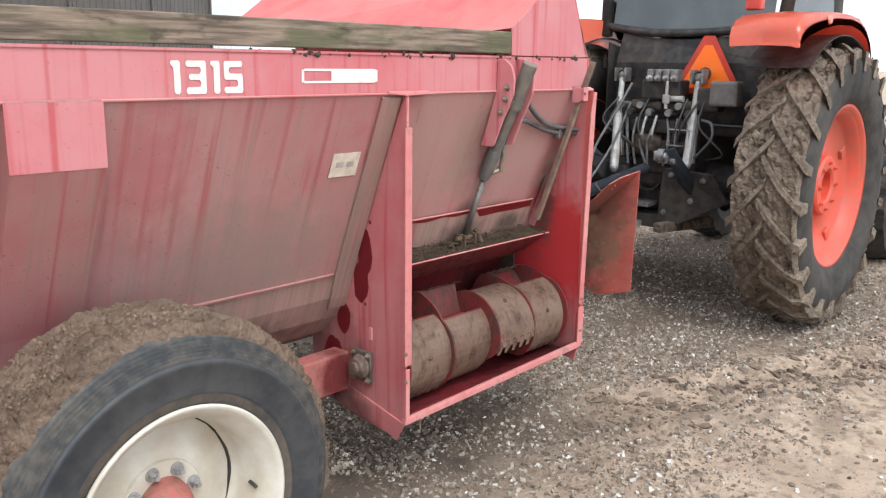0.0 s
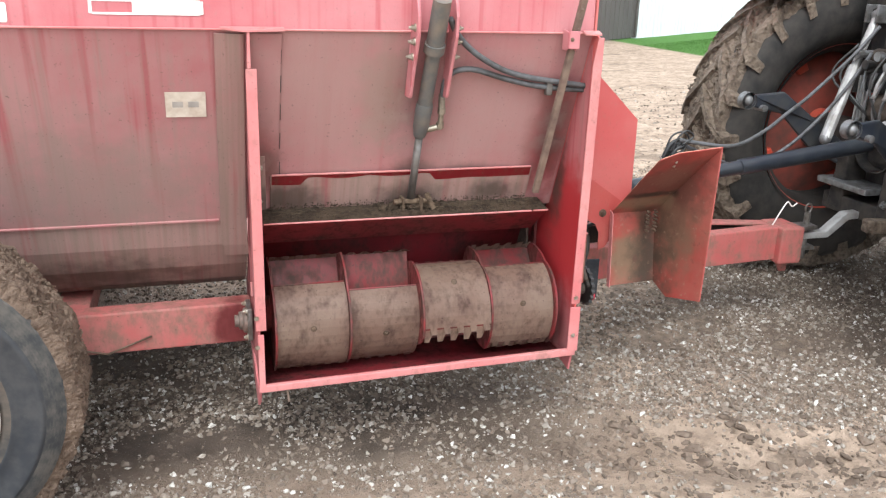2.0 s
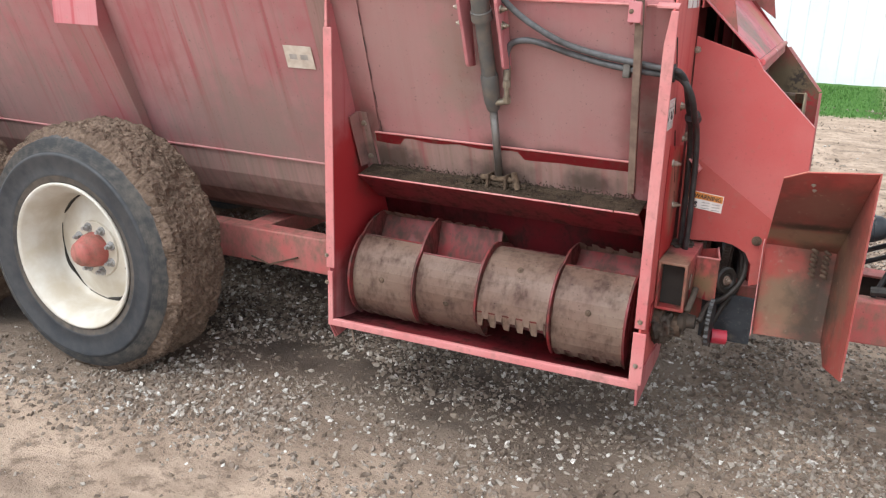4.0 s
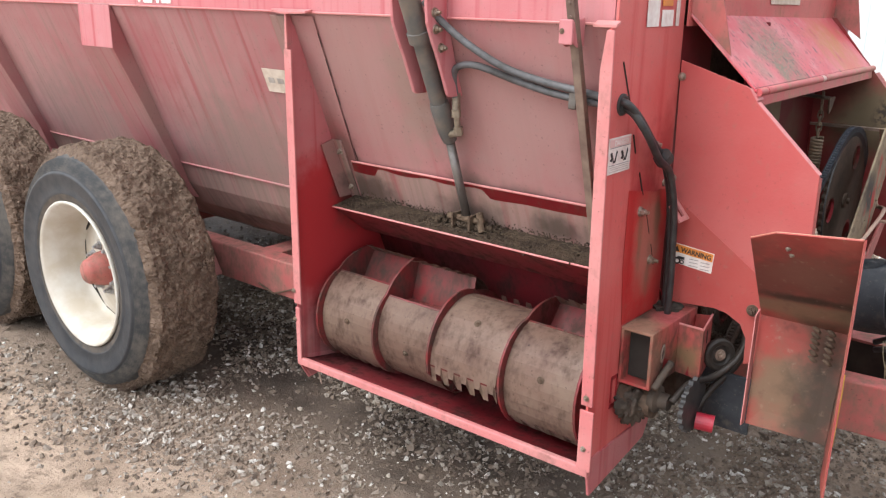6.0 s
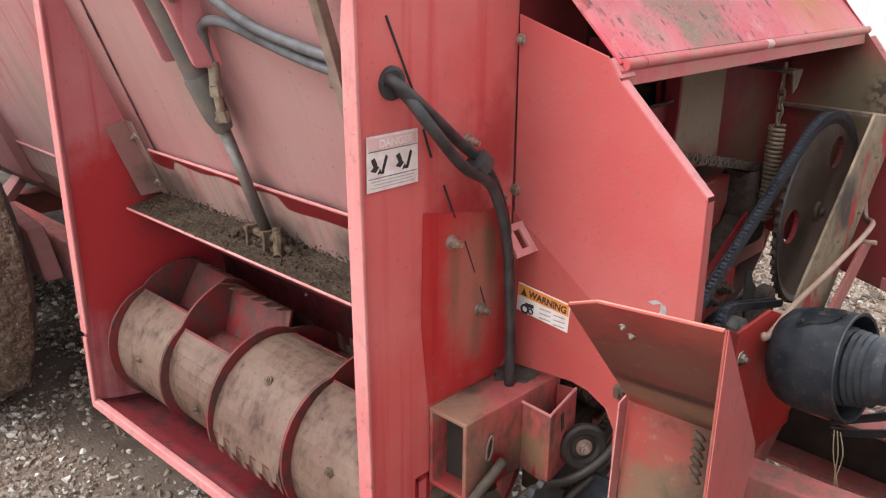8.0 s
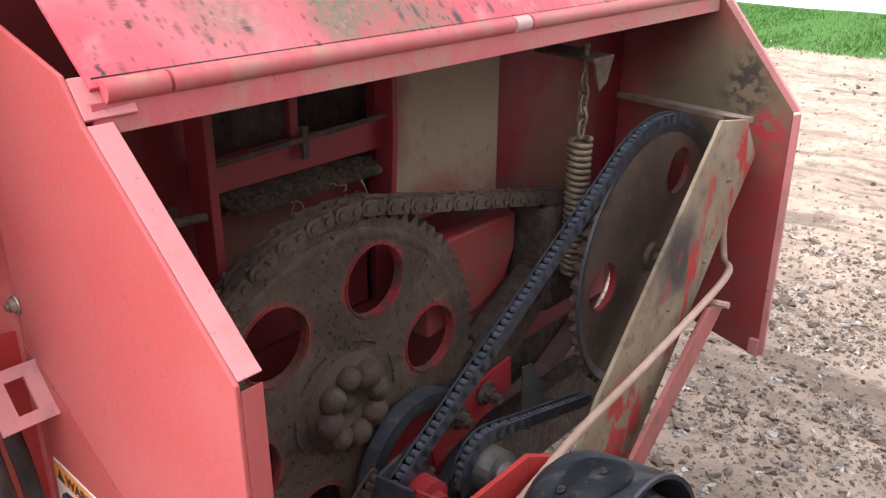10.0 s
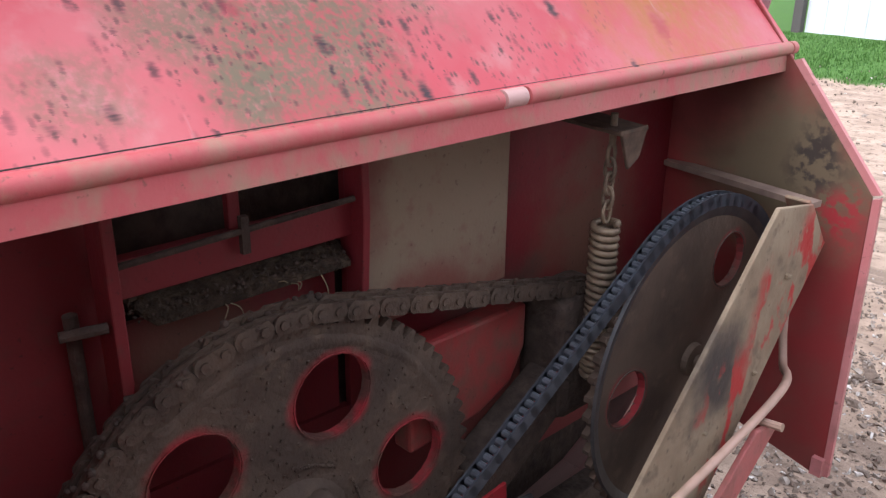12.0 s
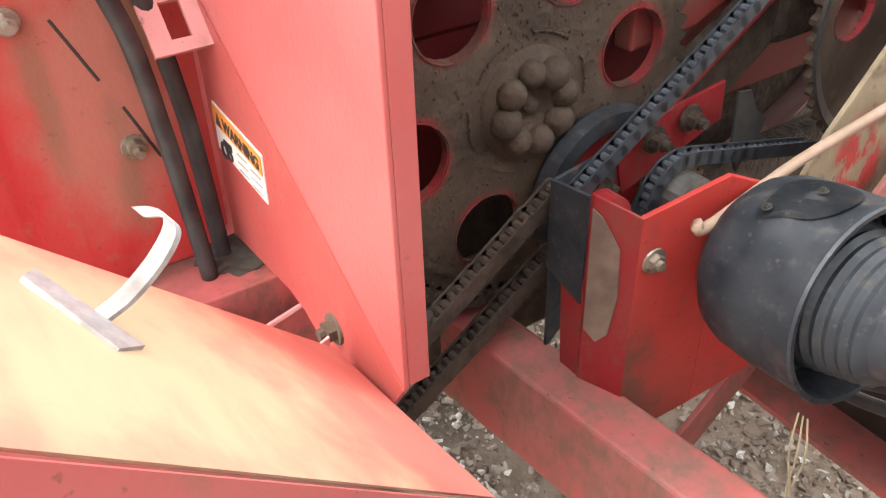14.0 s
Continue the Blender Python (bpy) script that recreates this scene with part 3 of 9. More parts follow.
M["inner_fade"] = paint("inner_side_paint", (0.43, 0.115, 0.122), (0.46, 0.18, 0.178), (0.27, 0.165, 0.14), 0.5, 0.25, 1, 0, 0.48, 0, (((2.16, 2.44, 0.84), 0.16, 0.30, (1, 0.6, 0.85), RED_WORN, 1.0), ((3.38, 2.44, 0.84), 0.16, 0.30, (1, 0.6, 0.85), RED_WORN, 1.0), ((3.38, 2.50, 1.05), 0.01, 0.13, (1, 1, 0.35), DARK_RUN, 0.9), ((2.16, 2.50, 1.02), 0.01, 0.10, (1, 1, 0.4), DARK_RUN, 0.8), ((3.38, 2.48, 0.42), 0.03, 0.22, (1, 0.6, 1), MUCK, 0.5), ((2.16, 2.48, 0.42), 0.03, 0.22, (1, 0.6, 1), MUCK, 0.5)))
M["hinge"] = paint("scuffed_hinge_paint", (0.46, 0.075, 0.085), (0.49, 0.155, 0.145), (0.33, 0.235, 0.16), 0.5, 0.54, 0, 0, 0.55)
M["pale_edge"] = paint("bare_pale_pink_paint", (0.50, 0.24, 0.22), (0.56, 0.38, 0.34), (0.35, 0.22, 0.17), 0.6, 0.3, 0, 0, 0.45)
M["rod_dust"] = plain("dusty_pink_tan_rod", (0.40, 0.26, 0.20), (0.28, 0.19, 0.13), 0.65, 0, 25, 0.15)


# ---- mesh helpers ----
def thing(name, base, label, category, group="", kind=""):
    ob = new(name)
    ob.location = base
    ob.empty_display_size = 0.2
    bpy.context.view_layer.update()
    return tagged(ob, label, category, group, kind)


def part(name, bm, material, parent=None, label="", bevel=0.0, smooth=False, kind=""):
    """Links a bmesh, drawn in world coordinates, as one mesh under a thing or a part."""
    bmesh.ops.recalc_face_normals(bm, faces=bm.faces[:])
    me = bpy.data.meshes.new(name)
    bm.to_mesh(me)
    bm.free()
    me.materials.append(M[material])
    if smooth:
        for p in me.polygons:
            p.use_smooth = True
        if smooth == "crisp":
            me.set_sharp_from_angle(angle=0.6)
    ob = new(name, me)
    if parent is not None:
        ob.parent = parent
        root = parent
        m = Matrix.Identity(4)
        while root is not None:
            m = root.matrix_basis @ m if root.parent is None else m
            root = root.parent
        ob.matrix_parent_inverse = m.inverted() if parent.parent is None else Matrix.Identity(4)
    if bevel:
        mod = ob.modifiers.new("edge", "BEVEL")
        mod.width, mod.segments, mod.limit_method = bevel, 2, "ANGLE"
    if label:
        ob["label"] = label
    if kind:
        ob["kind"] = kind
    return ob


def box(bm, c, s, m=None):
    r = bmesh.ops.create_cube(bm, size=1.0)["verts"]
    t = Matrix.Translation(c) @ (m or Matrix.Identity(4)) @ Matrix.Diagonal((*s, 1))
    bmesh.ops.transform(bm, matrix=t, verts=r)
    return bm


def slab(bm, pts, push):
    """A plate: a flat outline pushed along a vector."""
    a = [bm.verts.new(p) for p in pts]
    b = [bm.verts.new(Vector(p) + Vector(push)) for p in pts]
    n = len(a)
    bm.faces.new(a), bm.faces.new(b[::-1])
    for i in range(n):
        bm.faces.new((a[i], b[i], b[(i + 1) % n], a[(i + 1) % n]))
    return bm


def sheet(bm, line, push, thick):
    """A bent sheet: an open profile given a thickness, pushed along a vector."""
    line, push = [Vector(p) for p in line], Vector(push)
    off = []
    for i, p in enumerate(line):
        d = (line[min(i + 1, len(line) - 1)] - line[max(i - 1, 0)]).normalized()
        off.append(p + d.cross(push.normalized()) * thick)
    return slab_strip(bm, line, off, push)


def slab_strip(bm, line, off, push):
    rows = [[bm.verts.new(p) for p in line], [bm.verts.new(p) for p in off], [bm.verts.new(p + push) for p in off], [bm.verts.new(p + push) for p in line]]
    for a in range(4):
        for i in range(len(line) - 1):
            bm.faces.new((rows[a][i], rows[a][i + 1], rows[(a + 1) % 4][i + 1], rows[(a + 1) % 4][i]))
    for i in (0, len(line) - 1):
        bm.faces.new([rows[a][i] for a in range(4)])
    return bm


def smooth_line(pts, n=6):
    """More points on a line that runs smoothly through those given."""
    pts = [Vector(p) for p in pts]
    full = [pts[0] * 2 - pts[1]] + pts + [pts[-1] * 2 - pts[-2]]
    res = []
    for i in range(1, len(full) - 2):
        a, b, c, d = full[i - 1:i + 3]
        for k in range(n):
            t = k / n
            res.append(0.5 * (2 * b + (c - a) * t + (2 * a - 5 * b + 4 * c - d) * t * t + (3 * b - a - 3 * c + d) * t ** 3))
    return res + [pts[-1]]


def tube(bm, pts, r, n=10, cap=True):
    """A round bar along a line; r may change along it."""
    pts = [Vector(p) for p in pts]
    rs = r if isinstance(r, (list, tuple)) else [r] * len(pts)
    rings, up = [], None
    for i, p in enumerate(pts):
        d = (pts[min(i + 1, len(pts) - 1)] - pts[max(i - 1, 0)]).normalized()
        if up is None:
            up = d.orthogonal().normalized()
        up = (up - d * up.dot(d)).normalized()
        side = d.cross(up)
        rings.append([bm.verts.new(p + (up * math.cos(6.28318 * k / n) + side * math.sin(6.28318 * k / n)) * rs[i]) for k in range(n)])
    for a, b in zip(rings, rings[1:]):
        for k in range(n):
            bm.faces.new((a[k], a[(k + 1) % n], b[(k + 1) % n], b[k]))
    if cap:
        bm.faces.new(rings[0][::-1]), bm.faces.new(rings[-1])
    return bm


def lathe(bm, profile, origin, axis, n=48, jitter=None):
    """A turned body: (radius, along) pairs round an axis."""
    q = Vector(axis).normalized().to_track_quat("Z", "Y")
    rings = []
    for j, (r, h) in enumerate(profile):
        ring = []
        for k in range(n):
            a = 2 * math.pi * k / n
            rr = r + (jitter(a, j, r) if jitter else 0)
            ring.append(bm.verts.new(Vector(origin) + q @ Vector((rr * math.cos(a), rr * math.sin(a), h))))
        rings.append(ring)
    for a, b in zip(rings, rings[1:]):
        for k in range(n):
            bm.faces.new((a[k], a[(k + 1) % n], b[(k + 1) % n], b[k]))
    return bm


def hexbolt(bm, p, axis, r=0.012, h=0.01):
    q = Vector(axis).normalized().to_track_quat("Z", "Y").to_matrix().to_4x4()
    for rad, seg, lo, hi in ((r * 1.5, 16, 0.0, h * 0.25), (r, 6, h * 0.25, h), (r * 0.55, 10, h, h * 1.6)):
        v = bmesh.ops.create_cone(bm, cap_ends=True, segments=seg, radius1=rad, radius2=rad * 0.95, depth=hi - lo)["verts"]
        bmesh.ops.transform(bm, matrix=Matrix.Translation(p) @ q @ Matrix.Translation((0, 0, (lo + hi) / 2)), verts=v)
    return bm


def arc(cy, cz, r, a0, a1, n, x=0.0):
    return [Vector((x, cy + r * math.cos(radians(a0 + (a1 - a0) * i / n)), cz + r * math.sin(radians(a0 + (a1 - a0) * i / n)))) for i in range(n + 1)]


def lumps(bm, rng, n, place, size):
    """Low clods of mud; place gives a point, size its radius."""
    for _ in range(n):
        p, s = place(), size * rng.uniform(0.5, 1.3)
        v = bmesh.ops.create_icosphere(bm, subdivisions=1, radius=s)["verts"]
        for k in v:
            k.co *= rng.uniform(0.75, 1.2)
        bmesh.ops.transform(bm, matrix=Matrix.Translation(p) @ Euler([rng.uniform(0, 6) for _ in range(3)]).to_matrix().to_4x4() @ Matrix.Diagonal((1, 0.9, 0.6, 1)), verts=v)
    return bm


def writing(text, size, m, material, parent, name, depth=0.0015, wide=1.0, bold=0.0):
    cu = bpy.data.curves.new(name, "FONT")
    cu.body, cu.size, cu.extrude, cu.offset = text, size, depth, bold
    tmp = new(name, cu)
    me = bpy.data.meshes.new_from_object(tmp.evaluated_get(bpy.context.evaluated_depsgraph_get()))
    bpy.data.objects.remove(tmp)
    me.transform(m @ Matrix.Diagonal((wide, 1, 1, 1)))
    me.materials.append(M[material])
    ob = new(name, me)
    ob.parent = parent
    if parent.parent is None:
        ob.matrix_parent_inverse = parent.matrix_basis.inverted()
    return ob


SIDE = Matrix(((1, 0, 0, 0), (0, 0, -1, 0), (0, 1, 0, 0), (0, 0, 0, 1)))     # text on a wall that faces -y
FRONT = Matrix(((0, 0, 1, 0), (1, 0, 0, 0), (0, 1, 0, 0), (0, 0, 0, 1)))     # text on a wall that faces +x
SLOPE = 0.39                                                                # the hopper side leans in by this much per metre down
LEAN_IN = math.atan(SLOPE)


def on_slope(x, z, out=0.0):
    return Vector((x, 2.265 + (1.615 - z) * SLOPE - out, z))


# ---- ground ----
rng = random.Random(7)


TRACK_Y, TRACK_LEAN = 1.93, -0.45


def height(x, y):
    h = 0.022 * (noise.noise((x * 0.9, y * 0.9, 0.3))) + 0.010 * noise.noise((x * 4.1, y * 4.1, 1.7)) + 0.005 * noise.noise((x * 13, y * 13, 4.0))
    rough = min(1.0, max(0.0, (y - 4.1) / 1.2)) * min(1.0, max(0.0, (16 - y) / 4.0))
    h += rough * (0.026 * noise.noise((x * 0.4, y * 2.6, 7.0)) + 0.030 * noise.noise((x * 3.0, y * 6.0, 9.0)))
    u = y - TRACK_Y - TRACK_LEAN * (x - 4)
    on = math.exp(-(u / 0.22) ** 4) * min(1.0, max(0.0, (x - 2.4) / 1.0)) if x < 9 else 0.0
    if on > 0.01:
        h += on * (-0.020 + 0.030 * max(0.0, math.sin(x * 24 + abs(u) * 14)) * (0.6 + 0.5 * noise.noise((x * 2, y * 2, 2.0))))
    h += 0.02 * math.exp(-((abs(u) - 0.26) / 0.07) ** 2) * (1 if 2.6 < x < 9 else 0)
    return h - 0.012


def spaced(lo, hi, step, reach):
    v, s = list(np.arange(lo, hi, step)), step
    a, b = [], []
    p, q = lo, hi
    while q < reach:
        s *= 1.22
        p, q = p - s, q + s
        a.append(p), b.append(q)
    return a[::-1] + v + b


gx, gy = spaced(-1.5, 8.0, 0.042, 900), spaced(-1.2, 6.5, 0.042, 900)
verts = [(x, y, height(x, y) if abs(x) < 60 and abs(y) < 60 else -0.012) for y in gy for x in gx]
w = len(gx)
faces = [(j * w + i, j * w + i + 1, (j + 1) * w + i + 1, (j + 1) * w + i) for j in range(len(gy) - 1) for i in range(w - 1)]
me = bpy.data.meshes.new("ground")
me.from_pydata(verts, [], faces)
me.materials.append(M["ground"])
for p in me.polygons:
    p.use_smooth = True
ground = tagged(new("ground", me), "brown mud and limestone gravel farm yard with tyre ruts", "ground", "", "structure")

ICO = bmesh.new()
bmesh.ops.create_icosphere(ICO, subdivisions=1, radius=1.0)
ICO_V = np.array([v.co[:] for v in ICO.verts])
ICO_F = np.array([[v.index for v in f.verts] for f in ICO.faces])
ICO.free()
CHIP_V = np.array([(a, b, c) for a in (-0.8, 0.8) for b in (-0.8, 0.8) for c in (-0.8, 0.8)])
CHIP_F = np.array([(0, 1, 3), (0, 3, 2), (4, 6, 7), (4, 7, 5), (0, 4, 5), (0, 5, 1), (2, 3, 7), (2, 7, 6), (0, 2, 6), (0, 6, 4), (1, 5, 7), (1, 7, 3)])


def gravel_weight(x, y):
    """How thickly the stones lie: a gravelled strip along the machine, thin on the trodden mud."""
    d = 0.13 + 0.95 * math.exp(-((y - 2.75 - 0.05 * (x - 3)) / 0.95) ** 2)
    d *= max(0.08, 0.75 + 1.9 * noise.noise((x * 0.9, y * 1.5, 3.0)) + 1.1 * noise.noise((x * 3.1, y * 3.1, 8.0)))
    if y > 3.8:
        d = max(d if y < 4.5 else 0.0, 0.42 + 0.45 * noise.noise((x, y * 2, 5.0)) + 0.35 * noise.noise((x * 3, y * 5, 6.0)))
    d = max(d, 0.40 * min(1.0, max(0.0, x - 4.6)))
    d *= 1.0 - 0.8 * min(1.0, max(0.0, (2.0 - y) / 0.5)) * min(1.0, max(0.0, (2.9 - x) / 0.6))
    d = max(0.03, min(1.0, d * (1.0 - 0.75 * track(x, y))))
    for gap in ((x + 0.8) / 1.4, (8.6 - x) / 1.6, (y + 0.6) / 1.0, (7.2 - y) / 1.5):
        d *= min(1.0, max(0.0, gap)) if y < 7.2 else 1.0
    return d


def track(x, y):
    """1 in the tractor's wheel track across the yard, 0 away from it."""
    u = y - TRACK_Y - TRACK_LEAN * (x - 4)
    return math.exp(-(u / 0.24) ** 2) * min(1.0, max(0.0, (x - 2.4) / 1.2))


def scatter(count, size_lo, size_hi, area, seed):
    r = np.random.RandomState(seed)
    spots = []
    while len(spots) < count:
        for x, y, u in r.uniform((area[0], area[2], 0), (area[1], area[3], 1), (20000, 3)):
            if u <= gravel_weight(x, y):
                spots.append((x, y, height(x, y)))
    p = np.array(spots[:count])
    s = size_lo * (size_hi / size_lo) ** (r.random_sample(count) ** 1.9)
    q = r.normal(size=(count, 4)) * np.array((1.0, 0.55, 0.55, 1.0))
    q /= np.linalg.norm(q, axis=1)[:, None]
    w_, x_, y_, z_ = q.T
    turn = np.stack([1 - 2 * (y_ * y_ + z_ * z_), 2 * (x_ * y_ - z_ * w_), 2 * (x_ * z_ + y_ * w_), 2 * (x_ * y_ + z_ * w_), 1 - 2 * (x_ * x_ + z_ * z_), 2 * (y_ * z_ - x_ * w_), 2 * (x_ * z_ - y_ * w_), 2 * (y_ * z_ + x_ * w_), 1 - 2 * (x_ * x_ + y_ * y_)], 1).reshape(-1, 3, 3)
    body_ = CHIP_V[None] * r.uniform(0.25, 1.4, (count, 8, 3)) * np.stack([np.ones(count), r.uniform(0.5, 0.95, count), r.uniform(0.35, 0.75, count)], 1)[:, None]
    v = np.einsum("nij,nkj->nki", turn, body_) * s[:, None, None] + p[:, None]
    v[:, :, 2] += (s * 0.12)[:, None]
    f = (CHIP_F[None] + 8 * np.arange(count)[:, None, None]).reshape(-1, 3)
    out_mesh = bpy.data.meshes.new("gravel")
    out_mesh.from_pydata(v.reshape(-1, 3).tolist(), [], f.tolist())
    out_mesh.materials.append(M["stone"])
    return out_mesh


tagged(new("gravel", scatter(175000, 0.0030, 0.0180, (-0.8, 8.6, -0.6, 7.2), 3)), "loose pale and brown limestone gravel lying in mud", "gravel", "", "stuff")
tagged(new("far_gravel", scatter(4500, 0.006, 0.026, (-3, 12, 6.4, 13.0), 5)), "scattered stones and clods across the muddy yard", "gravel", "", "stuff")


def clods():
    """Clods pressed up along the wheel track."""
    r = random.Random(17)
    vs, fs, k = [], [], 0
    while k < 1500:
        x, y = r.uniform(2.4, 7.0), (r.uniform(0.2, 2.3) if r.random() < 0.5 else r.uniform(4.0, 6.6))
        if r.random() > (track(x, y) if y < 3 else 0.05 + 0.30 * noise.noise((x * 1.3, y * 2.2, 1.0))) * (0.25 + 0.75 * (math.sin(x * 17 + y * 9) > 0.2)):
            continue
        s = 0.007 * (5.0 ** (r.random() ** 2.0))
        m = np.array(Euler((r.uniform(-0.5, 0.5), r.uniform(-0.5, 0.5), r.uniform(0, 6))).to_matrix())
        v = (ICO_V * np.array([[r.uniform(0.65, 1.3)] for _ in range(12)]) * np.array((1.2, 0.8, 0.5))) @ m.T * s + np.array((x, y, height(x, y) + s * 0.1))
        vs.append(v), fs.append(ICO_F + 12 * k)
        k += 1
    c = bpy.data.meshes.new("mud_clods")
    c.from_pydata(np.concatenate(vs).tolist(), [], np.concatenate(fs).tolist())
    c.materials.append(M["clod"])
    tagged(new("mud_clods", c), "brown clods of mud thrown up along the wheel track", "mud", "", "stuff")


clods()


# ---- grass strip and farm building ----
def grass():
    r = random.Random(11)
    vs, fs = [], []
    for _ in range(36000):
        x, y = (r.uniform(-9, 4.4), r.uniform(12.0, 15.9)) if r.random() < 0.72 else (r.uniform(14.8, 22), 0)
        if y == 0:
            y = 18.3 + (x - 12.0) * 0.72 + r.uniform(-1.9, 1.6)
        h, a, wd = r.uniform(0.012, 0.034), r.uniform(0, 6.3), r.uniform(0.006, 0.014)
        dx, dy = math.cos(a), math.sin(a)
        i = len(vs)
        vs += [(x - dx * wd, y - dy * wd, -0.02), (x + dx * wd, y + dy * wd, -0.02), (x + dy * h * 0.5, y - dx * h * 0.5, h)]
        fs.append((i, i + 1, i + 2))
    g = bpy.data.meshes.new("grass")
    g.from_pydata(vs, [], fs)
    g.materials.append(M["grass"])
    tagged(new("grass", g), "short bright green spring grass before the building", "grass", "", "stuff")


grass()


def farm_building():
    """A long metal-clad building: white sheets, and big dark doors set on its yard side."""
    b = thing("farm_building", (4, 18, 0), "white metal-clad farm building with large brown-grey doors", "building")

    def run(name, p, q, z0, z1, material, pitch, depth, back, label=""):
        p, q = Vector(p), Vector(q)
        d = (q - p).normalized()
        nrm = Vector((d.y, -d.x, 0))
        L, line, s = (q - p).length, [], 0.0
        while s < L:
            for u, o in ((0.0, 0.0), (pitch * 0.82, 0.0), (pitch * 0.87, depth), (pitch * 0.95, depth)):
                if s + u <= L:
                    line.append(p + d * (s + u) + nrm * o + Vector((0, 0, z0)))
            s += pitch
        line.append(q + Vector((0, 0, z0)))
        off = [v - nrm * (back + (v - p).dot(nrm)) for v in line]
        bm = bmesh.new()
        slab_strip(bm, line, off, Vector((0, 0, z1 - z0)))
        return part(name, bm, material, b, label)

    c0, c1 = (-1.9, 16.05, 0), (4.6, 16.4, 0)
    run("wall_sheet", c0, c1, -0.05, 4.6, "barn_white", 0.305, 0.02, 0.15)
    run("wall_sheet", c1, (5.6, 17.1, 0), -0.05, 4.6, "barn_white", 0.305, 0.02, 0.15)
    d = Vector((10.6, 7.75, 0)).normalized()
    p = Vector((5.6, 17.05, 0))
    for k in range(3):
        a, e = p + d * (4.36 * k), p + d * (4.36 * k + 4.33)
        door = run("sliding_door", a, e, 0.03, 4.4, "barn_door", 0.305, 0.018, 0.06, "dark brown-grey ribbed sheet door")
        bm = bmesh.new()
        nrm = Vector((d.y, -d.x, 0))
        turn = Matrix.Rotation(math.atan2(d.y, d.x), 4, "Z")
        bm.free()
        for s in (0.06, 4.27):
            part("door_stile", box(bmesh.new(), a + d * s + nrm * 0.03 + Vector((0, 0, 2.2)), (0.12, 0.05, 4.34), turn), "barn_door", b)
        for z in (2.35, 2.5):
            part("door_bolt", hexbolt(bmesh.new(), a + d * 4.2 + nrm * 0.06 + Vector((0, 0, z)), nrm, 0.03, 0.02), "bolt", b)
    q = p + d * 13.1
    run("wall_sheet", q, q + d * 11, -0.05, 4.6, "barn_white", 0.305, 0.02, 0.15)
    bm = bmesh.new()
    box(bm, (-2.0, 16.0, 2.2), (0.14, 0.14, 4.6))
    part("corner_post", bm, "barn_door", b, "dark corner post")
    bm = bmesh.new()
    end = q + d * 11
    slab(bm, [(-2.3, 15.6, 4.55), (4.8, 15.9, 4.55), (end.x, end.y, 4.55), (end.x - 9, end.y + 12, 7.5), (-2.3, 28, 7.5)], (0, 0, 0.12))
    part("roof", bm, "barn_white", b)


farm_building()


# ---- the manure spreader ----
spreader = thing("manure_spreader", (2.0, 3.31, 0), "faded red side-discharge manure spreader with open gate", "manure spreader")
REAR, FRONT_X = -2.3, 3.39


def profile(side):
    """Hopper side: upright band, leaning side, rounded trough."""
    pts = [(2.265, 1.752), (2.265, 1.615), (2.541, 0.908)]
    low = [(2.580, 0.80), (2.640, 0.70), (2.725, 0.615), (2.83, 0.560), (2.95, 0.535), (3.10, 0.54), (3.31, 0.60)]
    if side < 0:
        f = lambda q: (6.62 - q[0], q[1])
        return [f(p) for p in pts], [f(p) for p in low]
    return pts, low


def hopper():
    for side in (1, -1):
        pts, low = profile(side)
        inward = 0.005 * side
        for name, line, mat_name, label in (("upper_band", pts[:2], "band", "upright faded pink-red top band"),
                                             ("hopper_side", pts[1:], "hopper", "leaning side with muddy runs"),
                                             ("trough", [pts[2]] + low, "trough", "rounded dusty trough bottom")):
            line3 = [Vector((REAR, y, z)) for y, z in line]
            bm = bmesh.new()
            off = [p + Vector((0, inward, 0.0 if name != "trough" else 0.004)) for p in line3]
            end = 2.150 if name == "trough" and side > 0 else FRONT_X - 0.012
            slab_strip(bm, line3, off, Vector((end - REAR, 0, 0)))
            part(name, bm, mat_name, spreader, label)
    # weld seam where side and trough meet
    bm = bmesh.new()
    for a, b in ((REAR, -0.49), (-0.22, 0.76), (1.03, 2.05)):
        tube(bm, [on_slope(a, 0.908, 0.003), on_slope(b, 0.908, 0.003)], 0.006, 6)
    part("weld_seam", bm, "rib", spreader, "thin raised weld bead")
    # fold line under the band
    bm = bmesh.new()
    tube(bm, [(REAR, 2.263, 1.612), (FRONT_X - 0.02, 2.263, 1.612)], 0.004, 6)
    part("fold_bead", bm, "edge", spreader)
    # rolled top rim
    bm = bmesh.new()
    box(bm, ((REAR + 2.79) / 2, 2.285, 1.750), (2.79 - REAR, 0.05, 0.008))
    box(bm, ((REAR + FRONT_X) / 2, 4.335, 1.752), (FRONT_X - REAR, 0.05, 0.008))
    part("top_rim", bm, "band", spreader)
    bm = bmesh.new()
    slab(bm, [(REAR, 2.265, 1.75), (REAR, 2.265, 1.615), (REAR, 2.58, 0.8), (REAR, 2.83, 0.56), (REAR, 3.79, 0.56), (REAR, 4.04, 0.8), (REAR, 4.355, 1.615), (REAR, 4.355, 1.75)], (-0.008, 0, 0))
    part("rear_wall", bm, "hopper", spreader)


hopper()


